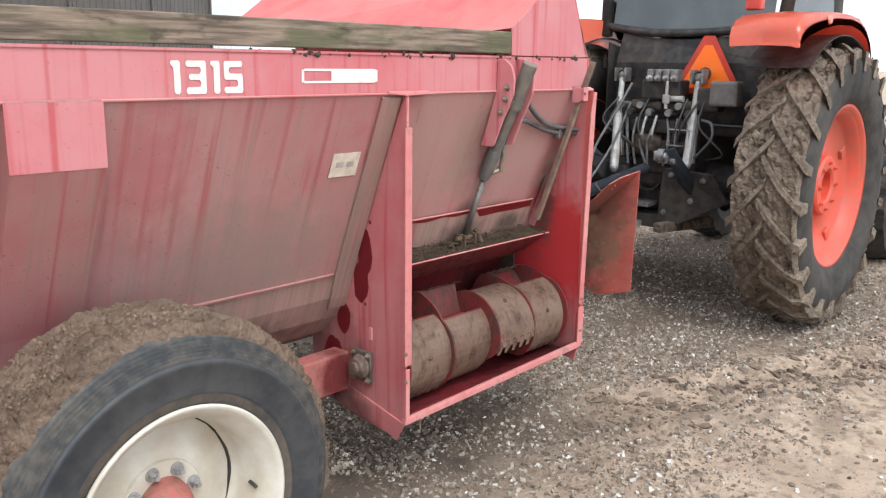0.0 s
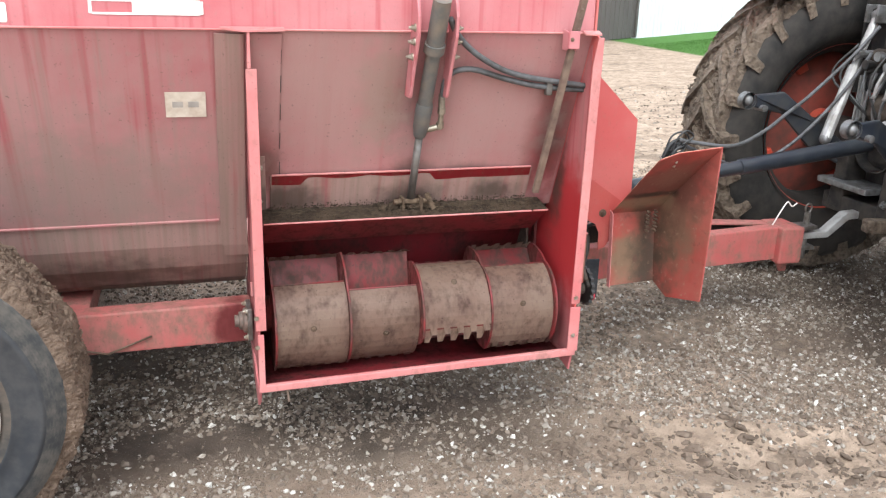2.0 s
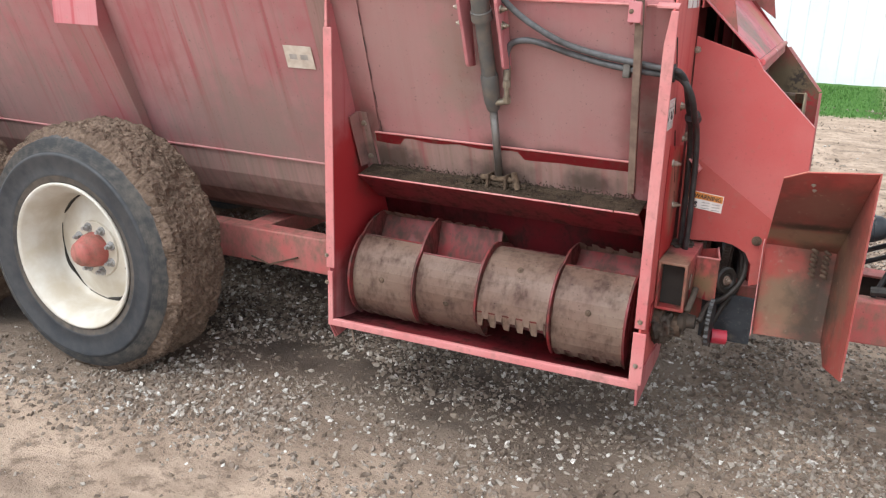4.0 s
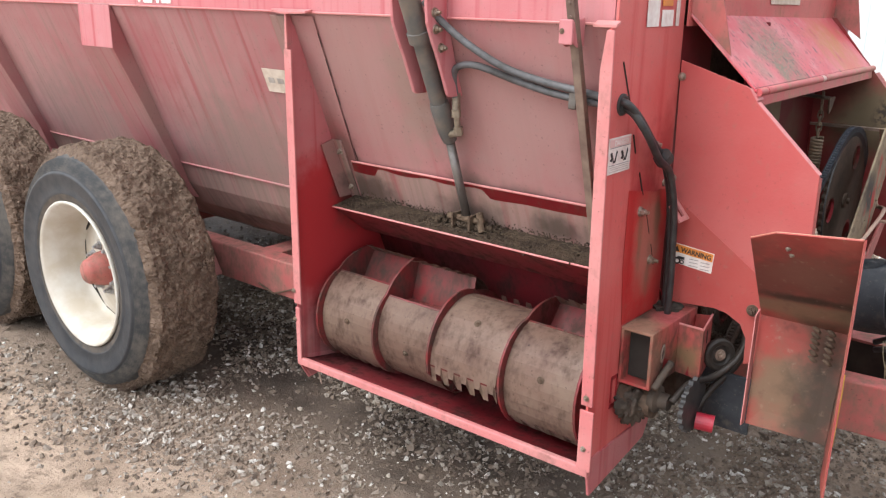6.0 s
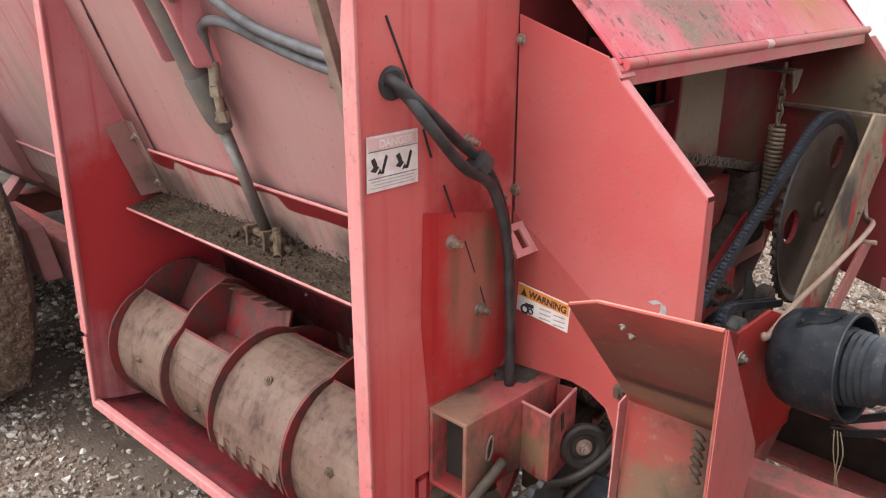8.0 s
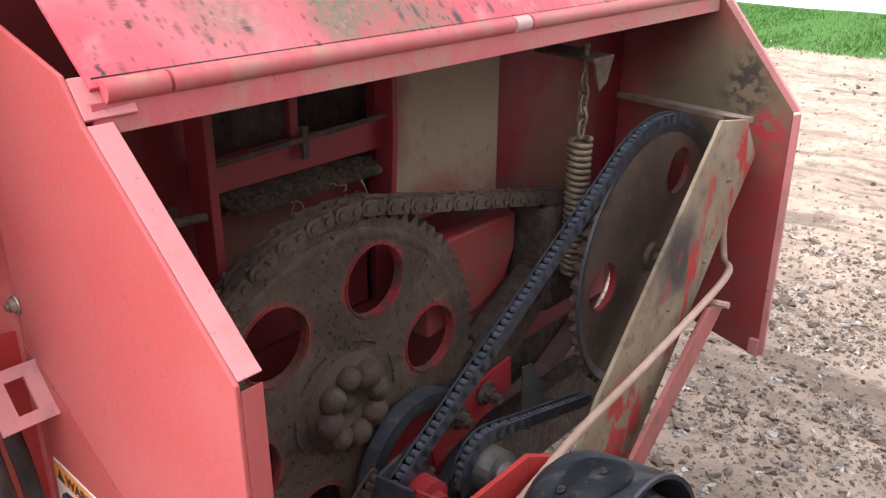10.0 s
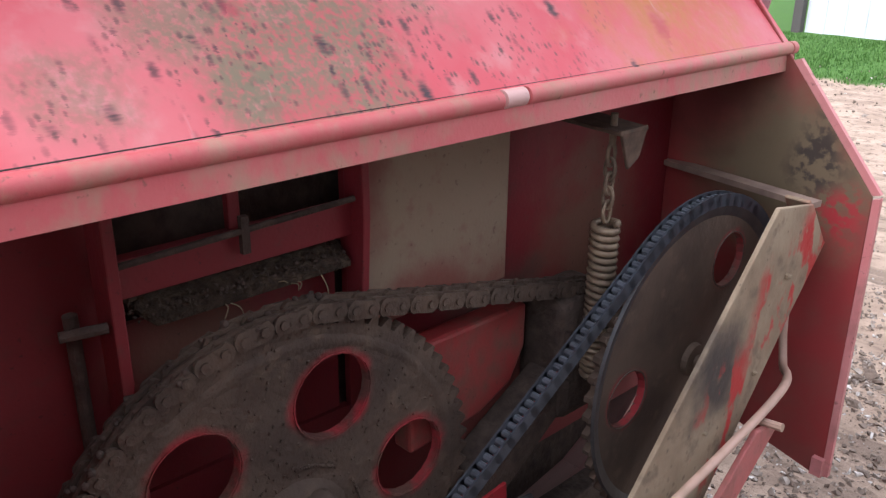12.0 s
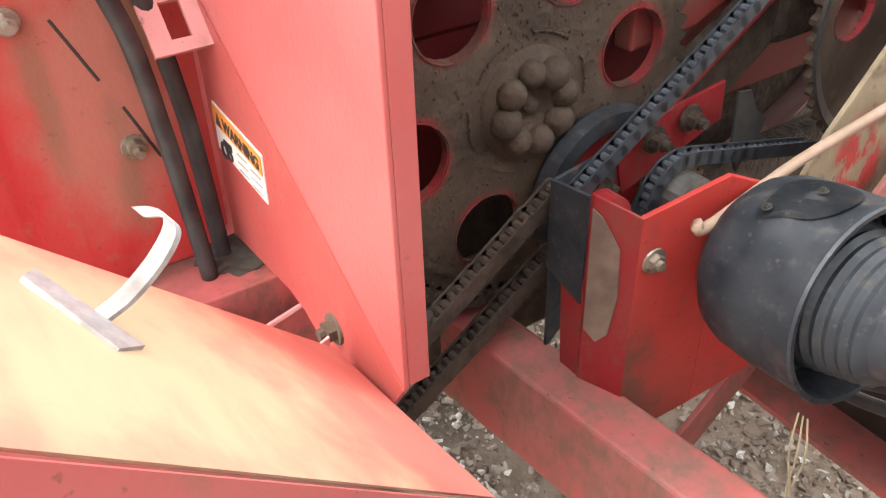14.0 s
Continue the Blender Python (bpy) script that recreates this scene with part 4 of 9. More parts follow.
def rib(x0, x1):
    bm = bmesh.new()
    t = 0.075
    prof = [(2.258, 1.613), (2.258, 1.434), (2.49, 0.94), (2.555, 0.76), (2.60, 0.73), (2.70, 0.70), (2.70, 0.75), (2.60, 0.79), (2.543, 0.92), (2.262, 1.618)]
    slab(bm, [(x0, y, z) for y, z in prof], (x1 - x0, 0, 0))
    part("side_rib", bm, "rib", spreader, "pressed steel rib down the side", 0.006)
    bm = bmesh.new()
    slab(bm, [(x0 - 0.002, 2.2555, 1.611), (x1 + 0.002, 2.2555, 1.611), (x1 + 0.002, 2.2555, 1.436), (x0 - 0.002, 2.2555, 1.436)], (0, 0.0022, 0))
    part("rib_cap", bm, "band", spreader)


for x0 in (-1.73, -0.48, 0.77):
    rib(x0, x0 + 0.25)


def top_board():
    bm = bmesh.new()
    n = 60
    rows = []
    for i in range(n + 1):
        x = REAR + (2.785 - REAR) * i / n
        sag = 0.012 * math.sin(x * 1.3) + 0.004 * noise.noise((x * 3, 0, 0))
        z1 = 1.853 + sag * 0.4 - 0.006 * (2.785 - x)
        rows.append([bm.verts.new(p) for p in ((x, 2.258, 1.763), (x, 2.258 + 0.003 * noise.noise((x * 6, 1, 1)), z1), (x, 2.298, z1), (x, 2.298, 1.763))])
    for a, b in zip(rows, rows[1:]):
        for k in range(4):
            bm.faces.new((a[k], a[(k + 1) % 4], b[(k + 1) % 4], b[k]))
    bm.faces.new(rows[0]), bm.faces.new(rows[-1][::-1])
    part("top_board", bm, "wood", spreader, "weathered mossy grey wooden sideboard", 0.004)
    bm = bmesh.new()
    lumps(bm, rng, 60, lambda: Vector((rng.uniform(1.5, 3.3), rng.uniform(2.258, 2.275), rng.uniform(1.742, 1.756))), 0.012)
    part("caked_manure", bm, "manure", spreader, "dark clods along the top edge", kind="stuff")


top_board()


def front_flare():
    """Raised head board at the front of the hopper, folded outwards."""
    bm = bmesh.new()
    slab(bm, [(2.795, 2.262, 1.757), (3.375, 2.262, 1.757), (3.22, 2.262, 2.06), (3.16, 2.262, 2.12), (2.795, 2.262, 1.866)], (0, 0.006, 0))
    part("head_board_side", bm, "band", spreader, "faded red raised head board")
    bm = bmesh.new()
    slab(bm, [(2.795, 2.268, 1.866), (3.16, 2.268, 2.12), (3.30, 2.70, 2.16), (3.30, 3.9, 2.16), (3.16, 4.36, 2.12), (2.795, 4.36, 1.866), (2.83, 4.2, 1.85), (2.83, 2.5, 1.85)], (0.004, 0, 0.004))
    part("head_board_slope", bm, "hood", spreader, "stained sloping inner head board")
    bm = bmesh.new()
    slab(bm, [(3.225, 2.262, 2.065), (3.225, 4.36, 2.065), (3.36, 4.36, 1.757), (3.36, 2.262, 1.757)], (0.006, 0, 0.002))
    part("head_board_front", bm, "shield", spreader)


front_flare()


def decals():
    y, w0, h0, z0 = 2.2635, 0.062, 0.094, 1.625

    def chamfered(pts, r):
        res = []
        for k, p in enumerate(pts):
            for q in (pts[k - 1], pts[(k + 1) % len(pts)]):
                d = math.hypot(q[0] - p[0], q[1] - p[1])
                f = min(r, d * 0.45) / d
                res.append((p[0] + (q[0] - p[0]) * f, p[1] + (q[1] - p[1]) * f))
        return res

    one = [(0.05, 0.0), (0.38, 0.0), (0.38, 1.0), (-0.12, 1.0), (-0.12, 0.84), (0.05, 0.84)]
    three = [(0.0, 0.0), (1.06, 0.0), (1.06, 1.0), (0.0, 1.0), (0.0, 0.81), (0.78, 0.81), (0.78, 0.60), (0.14, 0.60), (0.14, 0.42), (0.78, 0.42), (0.78, 0.20), (0.0, 0.20)]
    five = [(0.0, 0.0), (1.06, 0.0), (1.06, 0.61), (0.27, 0.61), (0.27, 0.81), (1.05, 0.81), (1.05, 1.0), (0.0, 1.0), (0.0, 0.42), (0.79, 0.42), (0.79, 0.20), (0.0, 0.20)]
    for x, shape in ((1.234, one), (1.276, three), (1.364, one), (1.402, five)):
        bm = slab(bmesh.new(), [(x + u * w0, y, z0 + v * h0) for u, v in chamfered(shape, 0.07)], (0, -0.0012, 0))
        part("digit", bm, "white", spreader, "white model number digit")
    L, R, b0, b1 = 1.693, 2.028, 1.652, 1.698
    for u0, u1, v0, v1 in ((L + 0.010, R - 0.010, b1 - 0.007, b1), (L + 0.010, R - 0.010, b0, b0 + 0.007), (L, L + 0.010, b0 + 0.003, b1 - 0.003), (L + 0.125, R - 0.010, b0 + 0.007, b1 - 0.007), (R - 0.010, R, b0 + 0.003, b1 - 0.003)):
        bm = slab(bmesh.new(), [(u0, y, v0), (u1, y, v0), (u1, y, v1), (u0, y, v1)], (0, -0.0012, 0))
        part("badge_bar", bm, "white", spreader)
    # small cream plate on the leaning side
    bm = bmesh.new()
    c = [on_slope(1.893, 1.405, 0.003), on_slope(2.022, 1.405, 0.003), on_slope(2.022, 1.318, 0.003), on_slope(1.893, 1.318, 0.003)]
    slab(bm, c, (0, -0.0015, -0.0006))
    part("notice_plate", bm, "cream", spreader, "dirty cream notice sticker")
    bm = bmesh.new()
    for k in range(2):
        u = 1.915 + 0.05 * k
        slab(bm, [on_slope(u, 1.372, 0.0055), on_slope(u + 0.034, 1.372, 0.0055), on_slope(u + 0.034, 1.352, 0.0055), on_slope(u, 1.352, 0.0055)], (0, -0.0008, 0))
    part("notice_print", bm, "pale_print", spreader)
    # front decals on the end wall
    x = 3.3935
    bm = bmesh.new()
    slab(bm, [(x, 2.251, 1.33), (x, 2.368, 1.33), (x, 2.369, 1.235), (x, 2.25, 1.235)], (0.0015, 0, 0))
    dec = part("hazard_sticker", bm, "white", spreader, "white and faded red hazard sticker")
    bm = bmesh.new()
    slab(bm, [(x + 0.002, 2.255, 1.326), (x + 0.002, 2.364, 1.326), (x + 0.002, 2.364, 1.306), (x + 0.002, 2.255, 1.306)], (0.0008, 0, 0))
    part("hazard_heading", bm, "pink_decal", spreader)
    writing("DANGER", 0.0185, Matrix.Translation((x + 0.0030, 2.277, 1.3095)) @ FRONT, "white", spreader, "hazard_word", 0.0003, 1.05, 0.0004)
    for zz in (1.304, 1.258):
        part("hazard_rule", box(bmesh.new(), (x + 0.002, 2.3095, zz), (0.0008, 0.112, 0.0012)), "grey_print", spreader)
    bm = bmesh.new()
    for u in (2.275, 2.332):
        for p in ([(-0.016, 1.290), (-0.008, 1.294), (-0.002, 1.282), (-0.010, 1.278)], [(-0.018, 1.272), (-0.006, 1.268), (0.002, 1.276), (-0.004, 1.282)], [(0.006, 1.264), (0.012, 1.264), (0.022, 1.292), (0.017, 1.296)], [(-0.002, 1.264), (0.008, 1.266), (0.004, 1.274)]):
            slab(bm, [(x + 0.002, u + p_, q_) for p_, q_ in p], (0.0008, 0, 0))
    part("hazard_print", bm, "print", spreader)
    bm = bmesh.new()
    for k in range(3):
        box(bm, (x + 0.002, 2.309, 1.2525 - 0.0055 * k), (0.001, 0.10 - 0.012 * (k % 2), 0.0012))
    part("hazard_lines", bm, "pale_print", spreader)
    y = 2.6345
    bm = bmesh.new()
    slab(bm, [(3.422, y, 0.978), (3.552, y, 0.966), (3.548, y, 0.905), (3.418, y, 0.917)], (0, -0.0015, 0))
    part("warning_sticker", bm, "white", spreader, "orange and white warning sticker")
    bm = bmesh.new()
    slab(bm, [(3.424, y - 0.002, 0.976), (3.550, y - 0.002, 0.964), (3.5485, y - 0.002, 0.940), (3.4225, y - 0.002, 0.952)], (0, -0.0008, 0))
    part("warning_heading", bm, "orange_decal", spreader)
    tilt = Matrix.Rotation(radians(-5.3), 4, "Z")
    writing("WARNING", 0.0205, Matrix.Translation((3.450, y - 0.0030, 0.9535)) @ SIDE @ tilt, "print", spreader, "warning_word", 0.0004, 0.95, 0.0006)
    bm = bmesh.new()
    slab(bm, [(3.430, y - 0.003, 0.954), (3.446, y - 0.003, 0.9525), (3.438, y - 0.003, 0.970)], (0, -0.0005, 0))
    for cxx, r in ((3.441, 0.011), (3.456, 0.007)):
        lathe(bm, [(r, 0), (r, 0.0012), (r * 0.55, 0.0012), (r * 0.55, 0)], (cxx, y - 0.002, 0.925 - (cxx - 3.43) * 0.1), (0, -1, 0), 16)
    box(bm, (3.452, y - 0.002, 0.934), (0.022, 0.001, 0.008))
    part("warning_picture", bm, "print", spreader)
    bm = bmesh.new()
    for i in range(3):
        for k in range(2):
            box(bm, (3.492 + 0.035 * k, y - 0.002, 0.936 - 0.0035 * k - 0.010 * i), (0.028, 0.0008, 0.0022))
    part("warning_lines", bm, "pale_print", spreader)
    # maker's mark, as plain shapes
    bm = bmesh.new()
    x = 3.3935
    for y0, y1, v0, v1 in ((2.408, 2.476, 1.603, 1.672), (2.492, 2.560, 1.602, 1.645), (2.578, 2.598, 1.602, 1.672)):
        slab(bm, [(x, y0, v0), (x, y1, v0), (x, y1, v1), (x, y0, v1)], (0.0012, 0, 0))
    part("maker_mark", bm, "white", spreader, "white block maker's mark")
    bm = bmesh.new()
    slab(bm, [(x, 2.492, 1.682), (x, 2.552, 1.682), (x, 2.552, 1.655), (x, 2.492, 1.655)], (0.0012, 0, 0))
    part("mark_bar", bm, "orange_decal", spreader)


decals()


# ---- discharge housing ----
AX_Y, AX_Z = 2.475, 0.545


def housing():
    for name, x, mirror in (("side_panel", 2.155, 1), ("end_panel", 3.383, -1)):
        if mirror > 0:
            prof = [(2.245, 1.606), (2.258, 1.612), (2.262, 1.60), (2.541, 0.908), (2.582, 0.80), (2.645, 0.70), (2.735, 0.62), (2.80, 0.585), (2.80, 0.42), (2.70, 0.33), (2.50, 0.285), (2.30, 0.262), (2.245, 0.345)]
            bm = slab(bmesh.new(), [(x, y, z) for y, z in prof], (0.006, 0, 0))
            part(name, bm, "panel", spreader, "red side plate with peeled dark red patches", 0.0015)
        else:
            prof = [(2.226, 1.600), (2.262, 1.612), (2.262, 1.752), (2.64, 1.752), (2.64, 0.36), (2.245, 0.372)]
            bm = slab(bmesh.new(), [(x, y, z) for y, z in prof], (0.008, 0, 0))
            part(name, bm, "end_plate", spreader, "red front end plate of the discharge", 0.0015)
    # folded front lips of both plates
    for x, w, z0, z1 in ((2.147, 0.036, 0.575, 1.49), (2.152, 0.022, 0.345, 0.56), (2.153, 0.012, 1.49, 1.607), (3.368, 0.036, 0.575, 1.600), (3.366, 0.044, 0.37, 0.56)):
        lean = 0.019 * (x > 3 and z1 > 1)
        bm = slab(bmesh.new(), [(x, 2.2395, z0), (x + w, 2.2395, z0), (x + w, 2.2395 - lean, z1), (x + 0.4 * w * (z1 > 1.5), 2.2395 - lean, z1), (x, 2.2395 - lean * 0.85, z1 - 0.1)], (0, 0.007, 0))
        part("panel_lip", bm, "edge", spreader, "", 0.002)
    # cap strips at the top of the plates
    for x0, x1 in ((2.075, 2.275), (3.335, 3.40)):
        bm = slab(bmesh.new(), [(x0, 2.258, 1.616), (x1, 2.258, 1.616), (x1, 2.228 if x1 < 3 else 2.245, 1.610), (2.165 if x1 < 3 else x1, 2.236, 1.606), (2.145 if x1 < 3 else x0, 2.236, 1.606), (x0, 2.252, 1.612)], (0, 0, 0.006))
        part("top_cap", bm, "edge", spreader)
    # angle strip between plate and hopper
    run_line = [on_slope(2.055, 1.60, 0.004), on_slope(2.055, 0.908, 0.004), Vector((2.060, 2.576, 0.80)), Vector((2.068, 2.600, 0.752))]
    bm = slab_strip(bmesh.new(), run_line, [p - Vector((0, 0.007, 0.002)) for p in run_line], Vector((0.092, 0, 0)))
    part("joint_strip", bm, "trough", spreader, "dusty angle strip along the hopper")
    bm = slab(bmesh.new(), [on_slope(2.161, 1.60, 0.004), on_slope(2.27, 1.60, 0.004), on_slope(2.255, 0.95, 0.004), on_slope(2.161, 0.95, 0.004)], (0, -0.003, 0))
    part("joint_strip", bm, "hopper", spreader)
    # bottom lip and the skirts below
    bm = bmesh.new()
    slab(bm, [(2.150, 2.240, 0.330), (3.402, 2.240, 0.350), (3.402, 2.240, 0.380), (2.150, 2.240, 0.358)], (0, 0.02, 0))
    part("bottom_lip", bm, "edge", spreader, "bright worn lower lip bar", 0.004)
    for q in ([(2.148, 2.245, 0.335), (2.148, 2.60, 0.42), (2.148, 2.50, 0.31), (2.148, 2.29, 0.258)], [(3.388, 2.242, 0.40), (3.388, 2.64, 0.40), (3.388, 2.60, 0.33), (3.388, 2.27, 0.275)]):
        part("skirt", slab(bmesh.new(), q, (0.009, 0, 0)), "panel", spreader, "", 0.002)
    bm = bmesh.new()
    tube(bm, [(2.25, 2.255, 0.34), (2.258, 2.262, 0.275)], 0.004, 6)
    part("drain_wire", bm, "tan_steel", spreader)
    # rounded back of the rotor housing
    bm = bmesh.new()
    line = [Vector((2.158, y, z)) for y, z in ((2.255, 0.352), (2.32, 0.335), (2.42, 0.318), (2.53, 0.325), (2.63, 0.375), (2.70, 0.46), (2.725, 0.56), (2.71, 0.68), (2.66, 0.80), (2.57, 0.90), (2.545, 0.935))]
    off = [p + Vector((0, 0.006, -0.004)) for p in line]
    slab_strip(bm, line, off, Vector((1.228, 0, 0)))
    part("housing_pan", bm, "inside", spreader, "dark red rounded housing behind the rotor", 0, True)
    # side walls seen inside, with worn fresh colour
    for xx, push in ((3.3815, -0.0015), (2.1625, 0.0015)):
        bm = slab(bmesh.new(), [(xx, 2.262, 1.57), (xx, 2.275, 1.57), (xx, 2.53, 0.93), (xx, 2.68, 0.80), (xx, 2.74, 0.56), (xx, 2.66, 0.39), (xx, 2.54, 0.345), (xx, 2.42, 0.335), (xx, 2.262, 0.365)], (push, 0, 0))
        part("inner_face", bm, "inner_fade", spreader, "pink plate scoured to fresh red low down")
    # bolts on the plates
    for p in ((2.150, 2.238, 0.625), (2.150, 2.238, 0.513), (3.385, 2.238, 0.60), (3.385, 2.238, 0.44)):
        part("bolt", hexbolt(bmesh.new(), p, (0, -1, 0), 0.006, 0.006), "bolt", spreader)
    # rotor bearing on the rear plate
    bm = bmesh.new()
    box(bm, (2.140, AX_Y, AX_Z - 0.02), (0.018, 0.11, 0.13))
    part("bearing_plate", bm, "steel", spreader, "dirty square bearing flange", 0.004)
    bm = lathe(bmesh.new(), [(0.050, 0), (0.048, 0.012), (0.036, 0.018), (0.034, 0.030), (0.024, 0.032), (0.023, 0.046), (0.0, 0.047)], (2.132, AX_Y, AX_Z - 0.02), (-1, 0, 0), 24)
    part("bearing_hub", bm, "bearing_rust", spreader, "", 0, "crisp")
    for dy in (-0.042, 0.042):
        for dz in (-0.052, 0.052):
            part("bolt", hexbolt(bmesh.new(), (2.131, AX_Y + dy, AX_Z - 0.02 + dz), (-1, 0, 0), 0.009, 0.010), "bolt", spreader)
    bm = bmesh.new()
    box(bm, (2.150, 2.435, 0.665), (0.006, 0.016, 0.05))
    part("slot_plate", bm, "edge", spreader)
    # slits cut along the hopper line in the end plate
    for a, b in (((2.300, 1.52), (2.361, 1.392)), ((2.385, 1.325), (2.405, 1.272)), ((2.438, 1.214), (2.469, 1.145)), ((2.497, 1.093), (2.528, 1.02)), ((2.545, 0.985), (2.572, 0.915))):
        part("weld_slit", tube(bmesh.new(), [(3.392, *a), (3.392, *b)], 0.0025, 5), "crack", spreader)
    for a, b in (((1.55), (1.50)), ((1.46), (1.40)), ((1.36), (1.30)), ((1.25), (1.19)), ((1.14), (1.08))):
        part("weld_slit", tube(bmesh.new(), [on_slope(2.268, a, 0.006), on_slope(2.268, b, 0.006)], 0.0012, 5), "crack", spreader)
    # scoured patch and bolts on the outside of the end plate
    edge = [(3.3925, 2.384 + 0.248 * k / 9, 1.172 - 0.015 * abs(noise.noise((k * 0.9, 3.0, 0))) - 0.004 * k) for k in range(10)]
    bm = slab(bmesh.new(), edge + [(3.3925, 2.632, 0.80), (3.3925, 2.60, 0.77), (3.3925, 2.400, 0.775), (3.3925, 2.380, 0.95)], (0.0008, 0, 0))
    part("scoured_patch", bm, "scoured", spreader, "scoured darker red area of the end plate")
    for y, z in ((2.458, 1.10), (2.545, 0.937), (2.501, 1.286)):
        part("bolt", hexbolt(bmesh.new(), (3.392, y, z), (1, 0, 0), 0.010, 0.018), "bolt", spreader)
    part("bolt", hexbolt(bmesh.new(), (3.392, 2.600, 1.16), (1, 0, 0), 0.008, 0.012), "bolt", spreader)


housing()


def rotor():
    """Expeller drum: four offset rows of toothed paddles between plates, on one shaft."""
    r = part("rotor", tube(bmesh.new(), [(2.17, AX_Y, AX_Z), (3.375, AX_Y, AX_Z)], 0.07, 20), "rotor_red", spreader, "steel expeller rotor with toothed paddles", 0, True)
    cuts = (2.222, 2.499, 2.774, 3.053, 3.326)
    phases = (118, 134, 72, 108)
    span = 128
    for s in range(4):
        x0, x1 = cuts[s] + 0.006, cuts[s + 1] - 0.006
        for k in range(2):
            start = phases[s] + 180 * k
            bm = bmesh.new()
            rows = []
            na, nx = 12, 41
            for i in range(na + 1):
                f = i / na
                a, rad = radians(start + span * f), (0.150 + 0.064 * f) * (1 - 0.07 * math.sin(math.pi * f))
                rows.append([])
                for j in range(nx):
                    x = x0 + (x1 - x0) * j / (nx - 1)
                    rr, aa = rad, a
                    if i == na:
                        aa += radians(7.0) if (j // 4) % 2 == 0 else radians(-3.0)
                    rows[-1].append(bm.verts.new((x, AX_Y + rr * math.cos(aa), AX_Z + rr * math.sin(aa))))
            for a, b in zip(rows, rows[1:]):
                for j in range(nx - 1):
                    bm.faces.new((a[j], a[j + 1], b[j + 1], b[j]))
            bmesh.ops.solidify(bm, geom=bm.faces[:], thickness=0.008)
            part("paddle", bm, "rotor", r, "worn curved paddle with a toothed edge")
            bm = bmesh.new()
            a = radians(start)
            slab(bm, [(x0, AX_Y + q * math.cos(a), AX_Z + q * math.sin(a)) for q in (0.06, 0.152)] + [(x1, AX_Y + q * math.cos(a), AX_Z + q * math.sin(a)) for q in (0.152, 0.06)], (0, 0.006 * math.sin(a), -0.006 * math.cos(a)))
            a2 = radians(start + span - 8)
            slab(bm, [(x0, AX_Y + q * math.cos(a2), AX_Z + q * math.sin(a2)) for q in (0.06, 0.205)] + [(x1, AX_Y + q * math.cos(a2), AX_Z + q * math.sin(a2)) for q in (0.205, 0.06)], (0, 0.006 * math.sin(a2), -0.006 * math.cos(a2)))
            part("paddle_web", bm, "rotor_red", r)
            part("bolt", hexbolt(bmesh.new(), ((x0 + x1) / 2, AX_Y + 0.172 * math.cos(radians(start + 64)), AX_Z + 0.172 * math.sin(radians(start + 64))), (0, math.cos(radians(start + 64)), math.sin(radians(start + 64))), 0.008, 0.006), "rust", r)
    for s, x in enumerate(cuts):
        ph = phases[min(s, 3)]
        bm = bmesh.new()
        ring = []
        for k in range(40):
            a = 2 * math.pi * k / 40
            u = ((math.degrees(a) - ph) % 180) / span
            rad = 0.160 + 0.060 * u ** 0.8 if u < 1 else 0.220 - 0.060 * ((u - 1) / (180 / span - 1)) ** 0.7
            ring.append((x - 0.004, AX_Y + rad * math.cos(a), AX_Z + rad * math.sin(a)))
        slab(bm, ring, (0.008, 0, 0))
        part("divider_disc", bm, "rotor_red", r, "red divider plate with a worn rim")


rotor()


